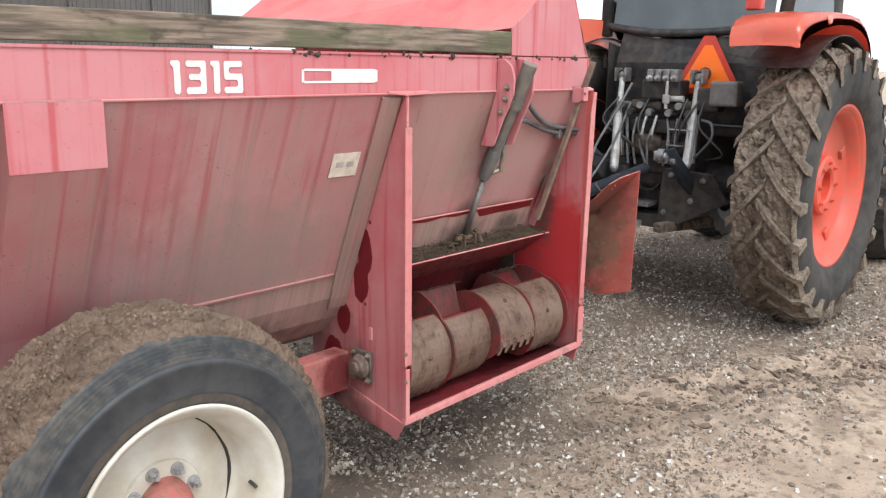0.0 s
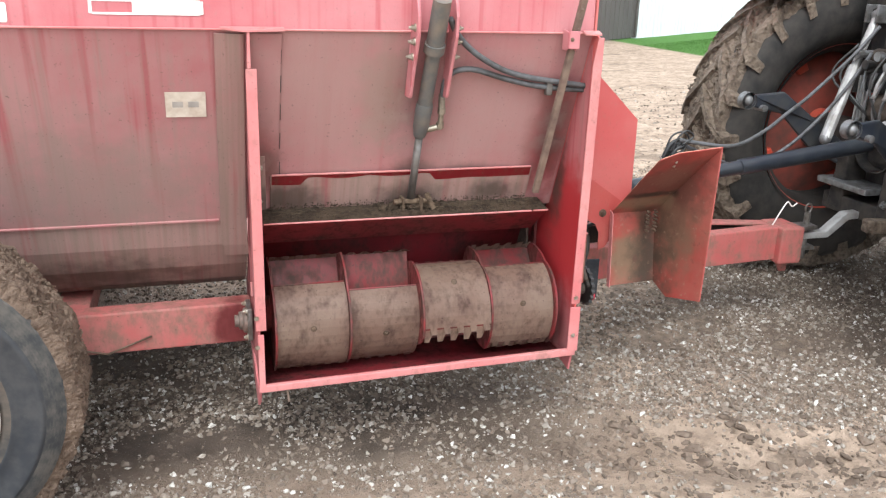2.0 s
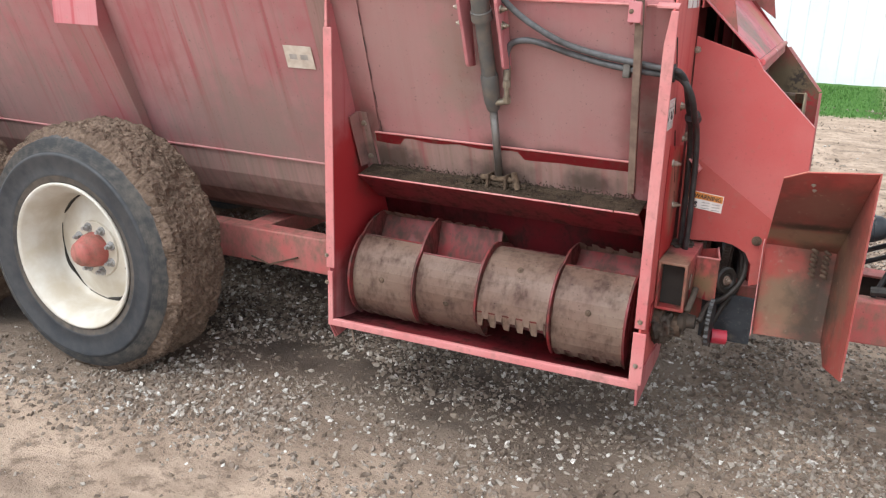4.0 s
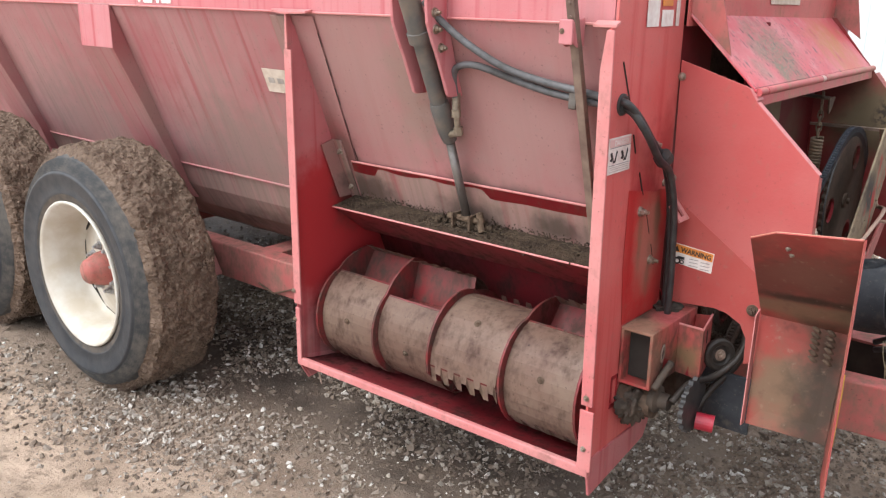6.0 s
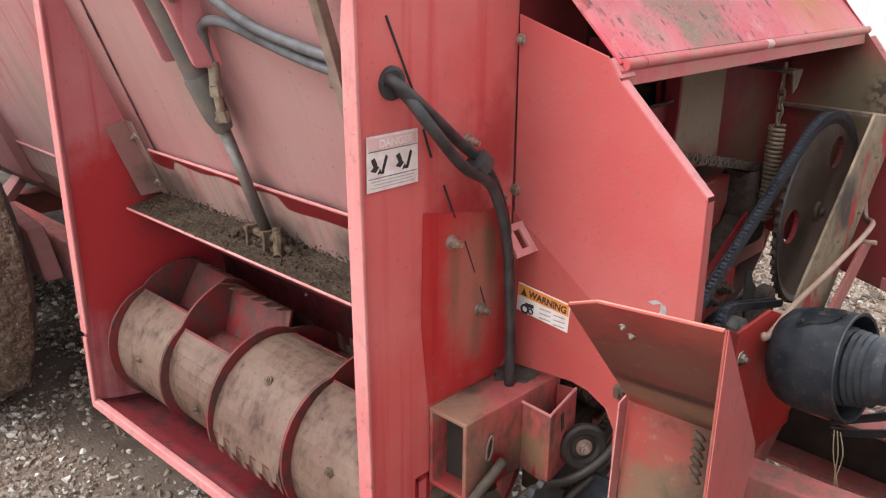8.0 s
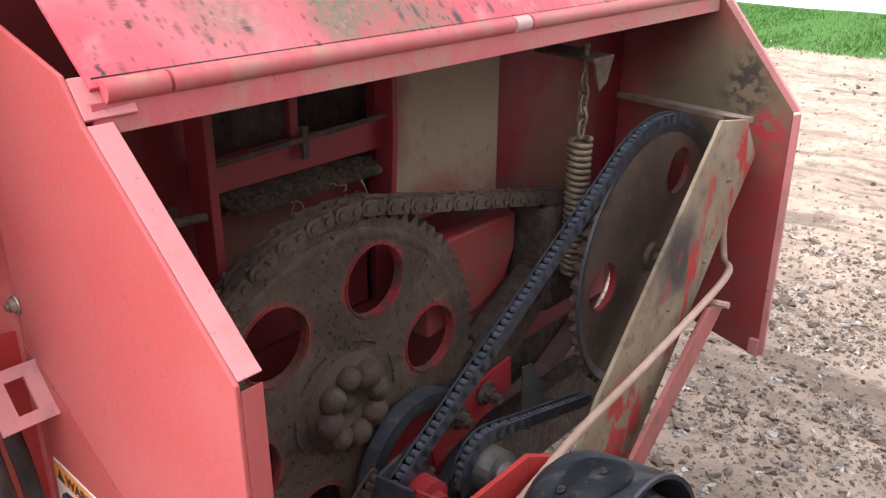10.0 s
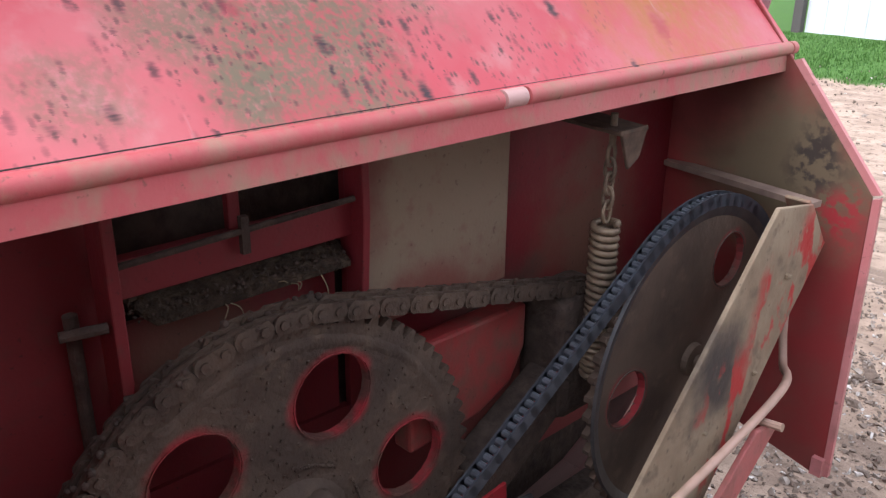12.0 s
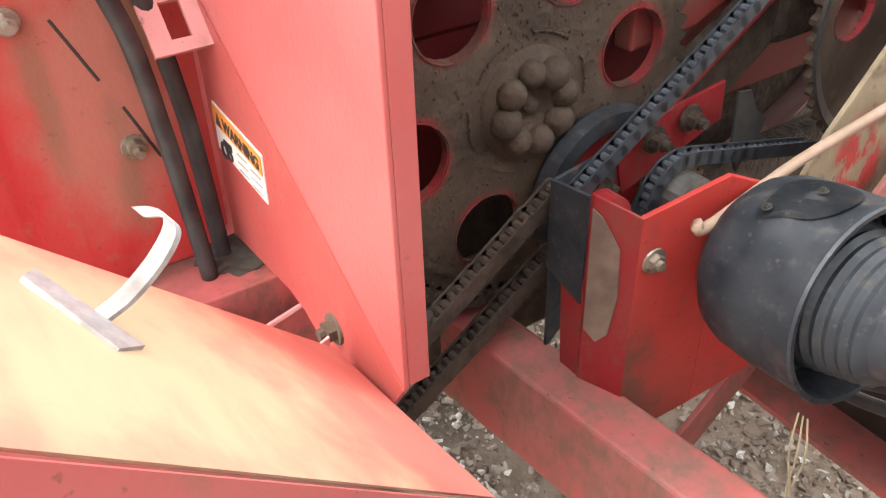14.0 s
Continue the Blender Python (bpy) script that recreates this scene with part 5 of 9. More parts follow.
def gate():
    """Sliding gate over the outlet: plate, muddy tray, guides, ram and its brackets."""
    g = part("gate", slab(bmesh.new(), [on_slope(2.235, 1.085, 0.008), on_slope(3.255, 1.085, 0.008), on_slope(3.255, 0.925, 0.008), on_slope(2.235, 0.925, 0.008)], (0, -0.006, -0.002)), "trough", spreader, "dusty sliding gate plate", 0.001)
    bm = bmesh.new()
    tube(bm, [on_slope(2.24, 1.087, 0.013), on_slope(3.25, 1.087, 0.013)], 0.004, 6)
    part("gate_edge", bm, "edge", g)
    bm = bmesh.new()
    pts = []
    for i in range(40):
        x = 2.24 + 1.01 * i / 39
        pts.append(on_slope(x, 1.082 - 0.010 - 0.018 * abs(noise.noise((x * 5, 2.0, 0))) - (0.022 if x > 2.85 or x < 2.36 else -0.004), 0.0155))
    top = [on_slope(2.24 + 1.01 * i / 39, 1.083, 0.0155) for i in range(40)]
    a, b = [bm.verts.new(p) for p in top], [bm.verts.new(p) for p in pts]
    for i in range(39):
        bm.faces.new((a[i], a[i + 1], b[i + 1], b[i]))
    bmesh.ops.solidify(bm, geom=bm.faces[:], thickness=0.0012)
    part("fresh_paint_edge", bm, "fresh", g)
    bm = slab(bmesh.new(), [on_slope(2.20, 0.945, 0.012), on_slope(3.31, 0.945, 0.012), (3.31, 2.398, 0.925), (2.20, 2.398, 0.925)], (0, 0, -0.006))
    part("tray", bm, "tray_muck", g)
    bm = bmesh.new()
    tube(bm, [(2.20, 2.396, 0.922), (3.31, 2.396, 0.922)], 0.0035, 6)
    part("tray_edge", bm, "edge", g, "bright worn edge of the tray")
    bm = bmesh.new()
    lumps(bm, rng, 1300, lambda: Vector((rng.uniform(2.22, 3.29), 2.520 - abs(rng.gauss(0, 0.045)), 0.934 + rng.uniform(-0.004, 0.003))), 0.0042)
    lumps(bm, rng, 700, lambda: on_slope(rng.uniform(2.24, 3.25), 0.944 + abs(rng.gauss(0, 0.010)), 0.014), 0.0035)
    lumps(bm, rng, 120, lambda: Vector((rng.gauss(2.76, 0.06), rng.uniform(2.45, 2.52), 0.945)), 0.013)
    part("tray_dirt", bm, "tray_muck", g, "dark manure caked on the tray", kind="stuff")
    bm = bmesh.new()
    for _ in range(130):
        p = Vector((rng.uniform(2.23, 3.28), 2.515 - abs(rng.gauss(0, 0.05)), 0.940 + rng.uniform(0, 0.008)))
        w = rng.uniform(0, 6.28)
        q = p + Vector((math.cos(w), 0.5 * math.sin(w), rng.uniform(-0.1, 0.3))) * rng.uniform(0.012, 0.04)
        tube(bm, [p, p.lerp(q, 0.5) + Vector((0, 0, 0.003)), q], 0.0007, 4)
    part("tray_straw", bm, "dull_straw", g, "bits of straw in the manure", kind="stuff")
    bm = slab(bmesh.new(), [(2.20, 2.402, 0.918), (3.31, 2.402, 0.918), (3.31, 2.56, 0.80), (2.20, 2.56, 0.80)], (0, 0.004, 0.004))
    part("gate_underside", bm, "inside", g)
    # ram
    top, mid, low = Vector((2.775, 2.150, 1.722)), Vector((2.768, 2.375, 1.236)), Vector((2.765, 2.475, 0.965))
    ram = part("hydraulic_ram", tube(bmesh.new(), [top, top.lerp(mid, 0.30), top.lerp(mid, 0.302), top.lerp(mid, 0.36), top.lerp(mid, 0.362), top.lerp(mid, 0.78)], [0.031, 0.031, 0.036, 0.036, 0.026, 0.026], 24), "cylinder", spreader, "grey dusty hydraulic ram", 0, "crisp")
    part("ram_gland", tube(bmesh.new(), [top.lerp(mid, 0.74), top.lerp(mid, 0.76), top.lerp(mid, 0.93), mid], [0.028, 0.031, 0.029, 0.022], 24), "cylinder", ram, "", 0, "crisp")
    part("ram_rod", tube(bmesh.new(), [mid, low], 0.0145, 12), "steel", ram, "", 0, True)
    bm = bmesh.new()
    for dx in (-0.035, 0.035):
        box(bm, (low.x + dx, low.y - 0.01, low.z - 0.012), (0.010, 0.055, 0.06))
    tube(bm, [(low.x - 0.07, low.y - 0.012, low.z), (low.x + 0.08, low.y - 0.012, low.z)], 0.011, 10)
    tube(bm, [(low.x + 0.06, low.y - 0.012, low.z + 0.03), (low.x + 0.085, low.y - 0.03, low.z - 0.03)], 0.012, 8)
    part("clevis", bm, "dirt", ram, "", 0.002)
    # brackets either side of the ram, with folded edges
    for x, h in ((2.700, 0.012), (2.832, 0.012)):
        prof = [(2.225, 1.742), (2.190, 1.715), (2.172, 1.665), (2.178, 1.60), (2.202, 1.545), (2.226, 1.500), (2.272, 1.392), (2.282, 1.385), (2.340, 1.385), (2.30, 1.50), (2.262, 1.63), (2.262, 1.742)]
        bm = slab(bmesh.new(), [(x, y, z) for y, z in prof], (h, 0, 0))
        br = part("ram_bracket", bm, "band", spreader, "red ram bracket with three bolts", 0.003)
        for y, z in ((2.206, 1.628), (2.212, 1.582), (2.236, 1.530)):
            part("bolt", hexbolt(bmesh.new(), (x + (h if x > 2.75 else 0), y, z), (1 if x > 2.75 else -1, 0, 0), 0.0095, 0.014), "bolt", br)
    # guides
    bm = bmesh.new()
    a, b = Vector((3.292, 2.175, 1.735)), Vector((3.268, 2.435, 0.985))
    d = (b - a).normalized()
    n1 = d.cross(Vector((1, 0, 0))).normalized()
    slab(bm, [a - Vector((0.012, 0, 0)), a + Vector((0.012, 0, 0)), b + Vector((0.012, 0, 0)), b - Vector((0.012, 0, 0))], n1 * 0.006)
    for dx in (-0.012, 0.008):
        slab(bm, [a + Vector((dx, 0, 0)), a + Vector((dx + 0.004, 0, 0)), b + Vector((dx + 0.004, 0, 0)), b + Vector((dx, 0, 0))], n1 * -0.014)
    for k in range(3):
        q = a.lerp(b, 0.05 + 0.045 * k)
        lathe(bm, [(0.005, 0), (0.005, 0.003), (0.0, 0.003)], q + n1 * 0.006, n1, 10)
    part("guide_bar", bm, "tan_steel", spreader, "dusty flat guide bar", 0.002)
    bm = bmesh.new()
    for dx in (-0.017, 0.017):
        slab(bm, [(3.278 + dx - 0.003, 2.206, 1.618), (3.278 + dx - 0.003, 2.262, 1.628), (3.278 + dx - 0.003, 2.262, 1.555), (3.278 + dx - 0.003, 2.230, 1.553), (3.278 + dx - 0.003, 2.206, 1.566)], (0.006, 0, 0))
    box(bm, (3.278, 2.203, 1.592), (0.040, 0.006, 0.062))
    part("guide_bracket", bm, "band", spreader, "red folded guide bracket", 0.003)
    part("bolt", hexbolt(bmesh.new(), (3.268, 2.199, 1.594), (0, -1, 0), 0.005, 0.003), "rust", spreader)
    bm = slab(bmesh.new(), [on_slope(2.172, 1.165, 0.008), on_slope(2.215, 1.165, 0.008), on_slope(2.222, 0.945, 0.008), on_slope(2.178, 0.945, 0.008)], (0, -0.006, 0))
    slab(bm, [on_slope(2.172, 1.165, 0.014), on_slope(2.178, 0.945, 0.014), on_slope(2.178, 0.945, 0.075), on_slope(2.172, 1.15, 0.075)], (0.006, 0, 0))
    gl = part("guide_angle", bm, "trough", spreader, "dusty steel guide angle", 0.001)
    for z in (1.12, 0.98):
        part("bolt", hexbolt(bmesh.new(), on_slope(2.197, z, 0.014), (0, -1, -0.39), 0.008, 0.010), "bolt", gl)
    bm = slab(bmesh.new(), [on_slope(3.295, 1.20, 0.008), on_slope(3.36, 1.20, 0.008), on_slope(3.36, 0.93, 0.008), on_slope(3.295, 0.93, 0.008)], (0, -0.006, 0))
    part("guide_angle", bm, "hopper", spreader)


gate()


def hoses():
    for name, pts, r in (("hydraulic_hose", [(2.834, 2.322, 1.375), (2.838, 2.302, 1.44), (2.868, 2.287, 1.476), (2.94, 2.288, 1.482), (3.06, 2.306, 1.449), (3.18, 2.318, 1.422), (3.30, 2.322, 1.408), (3.385, 2.315, 1.405)], 0.0105),
                         ("hydraulic_hose", [(2.815, 2.19, 1.66), (2.85, 2.22, 1.61), (2.92, 2.252, 1.548), (3.03, 2.278, 1.488), (3.14, 2.303, 1.455), (3.26, 2.312, 1.436), (3.385, 2.305, 1.42)], 0.0105),
                         ("hydraulic_hose", [(3.386, 2.300, 1.42), (3.412, 2.302, 1.415), (3.428, 2.345, 1.375), (3.425, 2.44, 1.30), (3.425, 2.52, 1.235), (3.425, 2.575, 1.13), (3.425, 2.598, 1.0), (3.425, 2.606, 0.88), (3.425, 2.61, 0.765)], 0.0105),
                         ("hydraulic_hose", [(3.386, 2.322, 1.405), (3.42, 2.322, 1.39), (3.447, 2.35, 1.340), (3.452, 2.425, 1.262), (3.450, 2.505, 1.210), (3.452, 2.550, 1.10), (3.452, 2.566, 0.98), (3.452, 2.574, 0.88), (3.448, 2.582, 0.77)], 0.0105)):
        part(name, tube(bmesh.new(), smooth_line(pts, 8), r, 12), "grey_hose" if pts[0][0] < 3 else "hose", spreader, "dusty black rubber hose", 0, True)
    for pts, r, n in (([(2.834, 2.322, 1.345), (2.834, 2.322, 1.395)], 0.0125, 16), ([(2.834, 2.324, 1.322), (2.834, 2.322, 1.345)], 0.0145, 6), ([(2.833, 2.332, 1.285), (2.834, 2.325, 1.322)], 0.0095, 12), ([(2.833, 2.338, 1.268), (2.833, 2.333, 1.290)], 0.0145, 6), ([(2.790, 2.352, 1.262), (2.838, 2.338, 1.274)], 0.0115, 12)):
        part("hose_fitting", tube(bmesh.new(), pts, r, n), "fitting", spreader, "dull brassy steel hose fitting", 0, "crisp")
    bm = bmesh.new()
    box(bm, (3.243, 2.322, 1.415), (0.024, 0.03, 0.06))
    part("hose_clamp", bm, "steel", spreader, "", 0.004)
    part("hose_grommet", lathe(bmesh.new(), [(0.029, 0), (0.028, 0.006), (0.022, 0.007), (0.0, 0.002)], (3.390, 2.311, 1.412), (1, 0, 0), 24), "black", spreader)
    part("hose_tie", tube(bmesh.new(), [(3.436, 2.475, 1.262), (3.440, 2.490, 1.246)], 0.026, 12), "black", spreader)


hoses()


# ---- front drive compartment ----
M["dull_red"] = paint("dull_dirty_red", (0.24, 0.018, 0.02), (0.23, 0.045, 0.038), (0.13, 0.085, 0.06), 0.5, 0.55, 0, 0, 0.55)
M["tan_wall"] = paint("dusty_red_wall", (0.200, 0.138, 0.090), (0.225, 0.165, 0.110), (0.17, 0.05, 0.04), 0.8, 0.25, 0, 0, 0.75, 0, (((3.4, 3.35, 1.09), 0.02, 0.14, (1, 0.6, 1.5), (0.17, 0.045, 0.035), 0.8), ((3.4, 3.22, 1.35), 0.01, 0.10, (1, 1.6, 0.4), (0.16, 0.035, 0.03), 0.7)))


def shields():
    prof = [(3.395, 1.508), (3.595, 1.447), (3.622, 1.408), (3.808, 1.232), (3.812, 0.842), (3.705, 0.668), (3.672, 0.655), (3.670, 0.735), (3.648, 0.775), (3.605, 0.797), (3.567, 0.803), (3.405, 0.79)]
    bm = slab(bmesh.new(), [(x, 2.636, z) for x, z in prof], (0, 0.005, 0))
    near = part("near_shield", bm, "shield", spreader, "smooth bright red folded side shield", 0.0015)
    bm = slab(bmesh.new(), [(3.400, 2.6355, 1.125), (3.812, 2.6355, 0.842), (3.705, 2.6355, 0.668), (3.672, 2.6355, 0.655), (3.670, 2.6355, 0.735), (3.648, 2.6355, 0.775), (3.605, 2.6355, 0.797), (3.567, 2.6355, 0.803), (3.405, 2.6355, 0.79)], (0, -0.0012, 0))
    part("lower_plate", bm, "scraped", near, "darker dusty lower shield plate")
    for a, b, w in (((3.622, 1.408), (3.806, 1.234), 0.024), ((3.808, 1.226), (3.812, 0.845), 0.022), ((3.598, 1.445), (3.620, 1.412), 0.05)):
        bm = slab(bmesh.new(), [(a[0], 2.641, a[1]), (b[0], 2.641, b[1]), (b[0], 2.641 + w, b[1]), (a[0], 2.641 + w, a[1])], (-0.004, 0, -0.003))
        part("shield_flange", bm, "edge" if b[1] > 1 else "shield", near, "", 0.001)
    # slotted tab
    tilt = Matrix.Rotation(radians(50), 4, "Y")
    c = Matrix.Translation((3.442, 2.606, 1.082)) @ tilt
    bm = bmesh.new()
    for dx, dy, w, h in ((-0.027, 0, 0.014, 0.066), (0.027, 0, 0.014, 0.066), (0, 0.022, 0.04, 0.022), (0, -0.022, 0.04, 0.022)):
        box(bm, c @ Vector((dx, dy, 0)), (w, h, 0.006), tilt)
    part("slotted_tab", bm, "edge", near)
    for x, z in ((3.402, 1.462), (3.402, 1.17)):
        part("bolt", hexbolt(bmesh.new(), (x, 2.6345, z), (0, -1, 0), 0.008, 0.007), "bolt", near)
    part("bolt", hexbolt(bmesh.new(), (3.680, 2.634, 0.824), (0, -1, 0), 0.012, 0.012), "rust", near)
    prof = [(3.25, 1.60), (3.42, 1.60), (3.590, 1.400), (3.756, 1.200), (3.764, 0.663), (3.55, 0.715), (3.30, 0.80), (3.25, 0.9)]
    bm = slab(bmesh.new(), [(x, 3.975, z) for x, z in prof], (0, 0.005, 0))
    far = part("far_shield", bm, "far_in", spreader, "dusty tan and red inner side shield", 0.0015)
    for a, b in (((3.592, 1.398), (3.756, 1.202)), ((3.757, 1.196), (3.764, 0.668))):
        bm = slab(bmesh.new(), [(a[0], 3.975, a[1]), (b[0], 3.975, b[1]), (b[0], 3.985, b[1]), (a[0], 3.985, a[1])], (0.012, 0, 0.004))
        part("shield_flange", bm, "edge", far)
    bm = bmesh.new()
    box(bm, (3.757, 3.968, 0.69), (0.02, 0.012, 0.035))
    part("latch_clip", bm, "edge", far)
    # cross bar under the hood, with spring bracket
    bm = slab(bmesh.new(), [(3.36, 3.965, 1.186), (3.705, 3.868, 1.200), (3.705, 3.868, 1.190), (3.36, 3.965, 1.176)], (0.004, 0.03, 0))
    part("cross_bar", bm, "tan_steel", spreader)


shields()


def hood():
    bm = slab(bmesh.new(), [(3.610, 2.655, 1.436), (3.572, 4.000, 1.418), (3.400, 4.000, 1.600), (3.400, 2.655, 1.635)], (-0.003, 0, -0.004))
    h = part("hood", bm, "hood_top", spreader, "pink-red sloping hood with dark spots and rust stains", 0.001)
    a, b = Vector((3.612, 2.650, 1.432)), Vector((3.574, 4.004, 1.414))
    for s, e in ((0.010, 0.056), (0.059, 0.455), (0.459, 0.485), (0.489, 0.985), (0.989, 1.0)):
        hr = part("hinge_rod", tube(bmesh.new(), [a.lerp(b, s), a.lerp(b, e)], 0.0108, 28), "pale_edge" if e == 0.485 else "hinge", h, "rounded hinge tube", 0, "crisp")
    bm = slab(bmesh.new(), [a + Vector((0.004, 0, -0.008)), b + Vector((0.004, 0, -0.008)), b + Vector((0.006, 0, -0.036)), a + Vector((0.006, 0, -0.036))], (-0.004, 0, 0))
    part("hood_lip", bm, "hinge", h)
    part("hinge_gap", tube(bmesh.new(), [a + Vector((-0.009, 0.01, 0.0105)), b + Vector((-0.009, -0.01, 0.0105))], 0.0009, 6), "crack", h)
    for y, s in ((2.655, 1), (3.995, -1)):
        bm = slab(bmesh.new(), [(3.520, y + 0.022 * s, 1.522), (3.402, y, 1.638 if s > 0 else 1.60), (3.402, y - 0.03 * s, 2.05), (3.425, y - 0.02 * s, 1.98)], (0, 0.004 * s, 0.002))
        part("hood_gusset", bm, "frame", h, "red triangular hood gusset")
    bm = slab(bmesh.new(), [(3.398, 2.64, 1.60), (3.398, 4.0, 1.60), (3.398, 4.0, 2.06), (3.398, 2.64, 2.06)], (0.006, 0, 0))
    fw = part("front_wall", bm, "hood", spreader, "faded red front wall above the hood")
    bm = slab(bmesh.new(), [(3.406, 3.26, 1.655), (3.406, 3.55, 1.650), (3.406, 3.55, 1.80), (3.406, 3.26, 1.80)], (0.003, 0, 0))
    part("notice_panel", bm, "cream", fw, "worn cream notice panel", 0.004)
    bm = slab(bmesh.new(), [(3.406, 3.80, 1.68), (3.406, 3.97, 1.68), (3.406, 3.97, 1.90), (3.406, 3.80, 1.90)], (0.003, 0, 0))
    part("notice_panel", bm, "white", fw)


hood()


def inner_wall():
    bm = bmesh.new()
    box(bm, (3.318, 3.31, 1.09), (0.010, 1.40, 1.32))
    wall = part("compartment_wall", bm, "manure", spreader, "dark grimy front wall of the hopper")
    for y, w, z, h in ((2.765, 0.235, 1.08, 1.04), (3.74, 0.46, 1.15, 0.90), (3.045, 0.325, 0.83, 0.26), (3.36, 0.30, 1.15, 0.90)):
        part("wall_panel", box(bmesh.new(), (3.372, y, z), (0.012, w, h)), "shield_in", wall, "dusty red wall panel, darkened as in shade")
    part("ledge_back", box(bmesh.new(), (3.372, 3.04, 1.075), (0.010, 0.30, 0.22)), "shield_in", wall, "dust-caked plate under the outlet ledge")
    bm = slab(bmesh.new(), [(3.40, 3.215, 1.60), (3.40, 3.495, 1.60), (3.40, 3.495, 1.085), (3.40, 3.215, 1.085)], (0.006, 0, 0))
    part("tan_panel", bm, "tan_wall", wall, "dust-covered flat panel", 0.002)
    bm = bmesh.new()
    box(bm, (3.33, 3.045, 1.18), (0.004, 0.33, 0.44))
    part("outlet_back", bm, "manure", wall, "dark back of the auger outlet")
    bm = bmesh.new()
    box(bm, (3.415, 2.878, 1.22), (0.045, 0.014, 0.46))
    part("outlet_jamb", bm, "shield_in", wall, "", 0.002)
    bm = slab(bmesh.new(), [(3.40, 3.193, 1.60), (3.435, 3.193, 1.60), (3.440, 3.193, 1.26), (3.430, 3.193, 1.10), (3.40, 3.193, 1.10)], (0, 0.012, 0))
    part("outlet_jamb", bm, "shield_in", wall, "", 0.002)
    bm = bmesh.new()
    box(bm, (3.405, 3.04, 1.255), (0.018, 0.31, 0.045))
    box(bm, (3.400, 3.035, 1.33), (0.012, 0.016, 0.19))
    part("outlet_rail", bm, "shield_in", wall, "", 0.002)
    bm = bmesh.new()
    tube(bm, [(3.425, 2.88, 1.275), (3.425, 3.19, 1.285)], 0.0042, 8)
    box(bm, (3.425, 3.035, 1.275), (0.008, 0.010, 0.045))
    part("outlet_bar", bm, "manure", wall)
    bm = slab(bmesh.new(), [(3.385, 2.90, 1.222), (3.385, 3.19, 1.222), (3.43, 3.18, 1.206), (3.43, 2.92, 1.206)], (0, 0, -0.008))
    part("outlet_ledge", bm, "tray_muck", wall, "", 0.002)
    bm = bmesh.new()
    lumps(bm, rng, 320, lambda: Vector((rng.uniform(3.38, 3.425), rng.uniform(2.9, 3.18), rng.uniform(1.205, 1.218))), 0.003)
    part("caked_manure", bm, "manure", wall, kind="stuff")
    straw = random.Random(3)
    for k in range(6):
        p = Vector((3.428, straw.uniform(2.95, 3.17), 1.20))
        q = p + Vector((straw.uniform(-0.01, 0.02), straw.uniform(-0.02, 0.02), straw.uniform(-0.06, 0.015)))
        part("straw", tube(bmesh.new(), smooth_line([p, p.lerp(q, 0.5) + Vector((0.008, 0, 0.006)), q], 3), 0.0009, 4), "green_rope", wall)
    bm = bmesh.new()
    tube(bm, [(3.42, 2.822, 1.215), (3.43, 2.868, 1.215)], 0.006, 10)
    tube(bm, [(3.39, 2.845, 1.02), (3.39, 2.845, 1.222)], 0.008, 10)
    part("pivot_post", bm, "manure", wall)
    # red block behind the chain, and the dark bearing next to it
    bm = bmesh.new()
    slab(bm, [(3.41, 3.26, 1.055), (3.41, 3.50, 1.055), (3.41, 3.50, 0.98), (3.41, 3.47, 0.925), (3.41, 3.40, 0.895), (3.41, 3.26, 0.885)], (0.04, 0, 0))
    part("bearing_block", bm, "dull_red", wall, "scraped dusty red plate", 0.006)
    bm = bmesh.new()
    box(bm, (3.45, 3.60, 0.95), (0.10, 0.13, 0.22))
    part("bearing_block", bm, "manure", wall, "", 0.02)
    bm = slab(bmesh.new(), [(3.43, 3.30, 0.80), (3.43, 3.62, 0.98), (3.43, 3.66, 0.93), (3.43, 3.34, 0.70)], (0.06, 0, 0))
    part("lower_arm", bm, "manure", wall, "", 0.006)
    bm = slab(bmesh.new(), [(3.495, 3.26, 0.80), (3.495, 3.52, 0.955), (3.495, 3.525, 0.935), (3.495, 3.27, 0.775)], (0.006, 0, 0))
    part("arm_edge", bm, "fresh", wall)
    # floor beams below the drive
    bm = bmesh.new()
    slab(bm, [(3.40, 2.70, 0.60), (3.40, 3.95, 0.60), (3.40, 3.95, 0.44), (3.40, 2.70, 0.44)], (0.05, 0, 0))
    part("cross_beam", bm, "manure", spreader, "dark dirty cross beam", 0.006)


inner_wall()


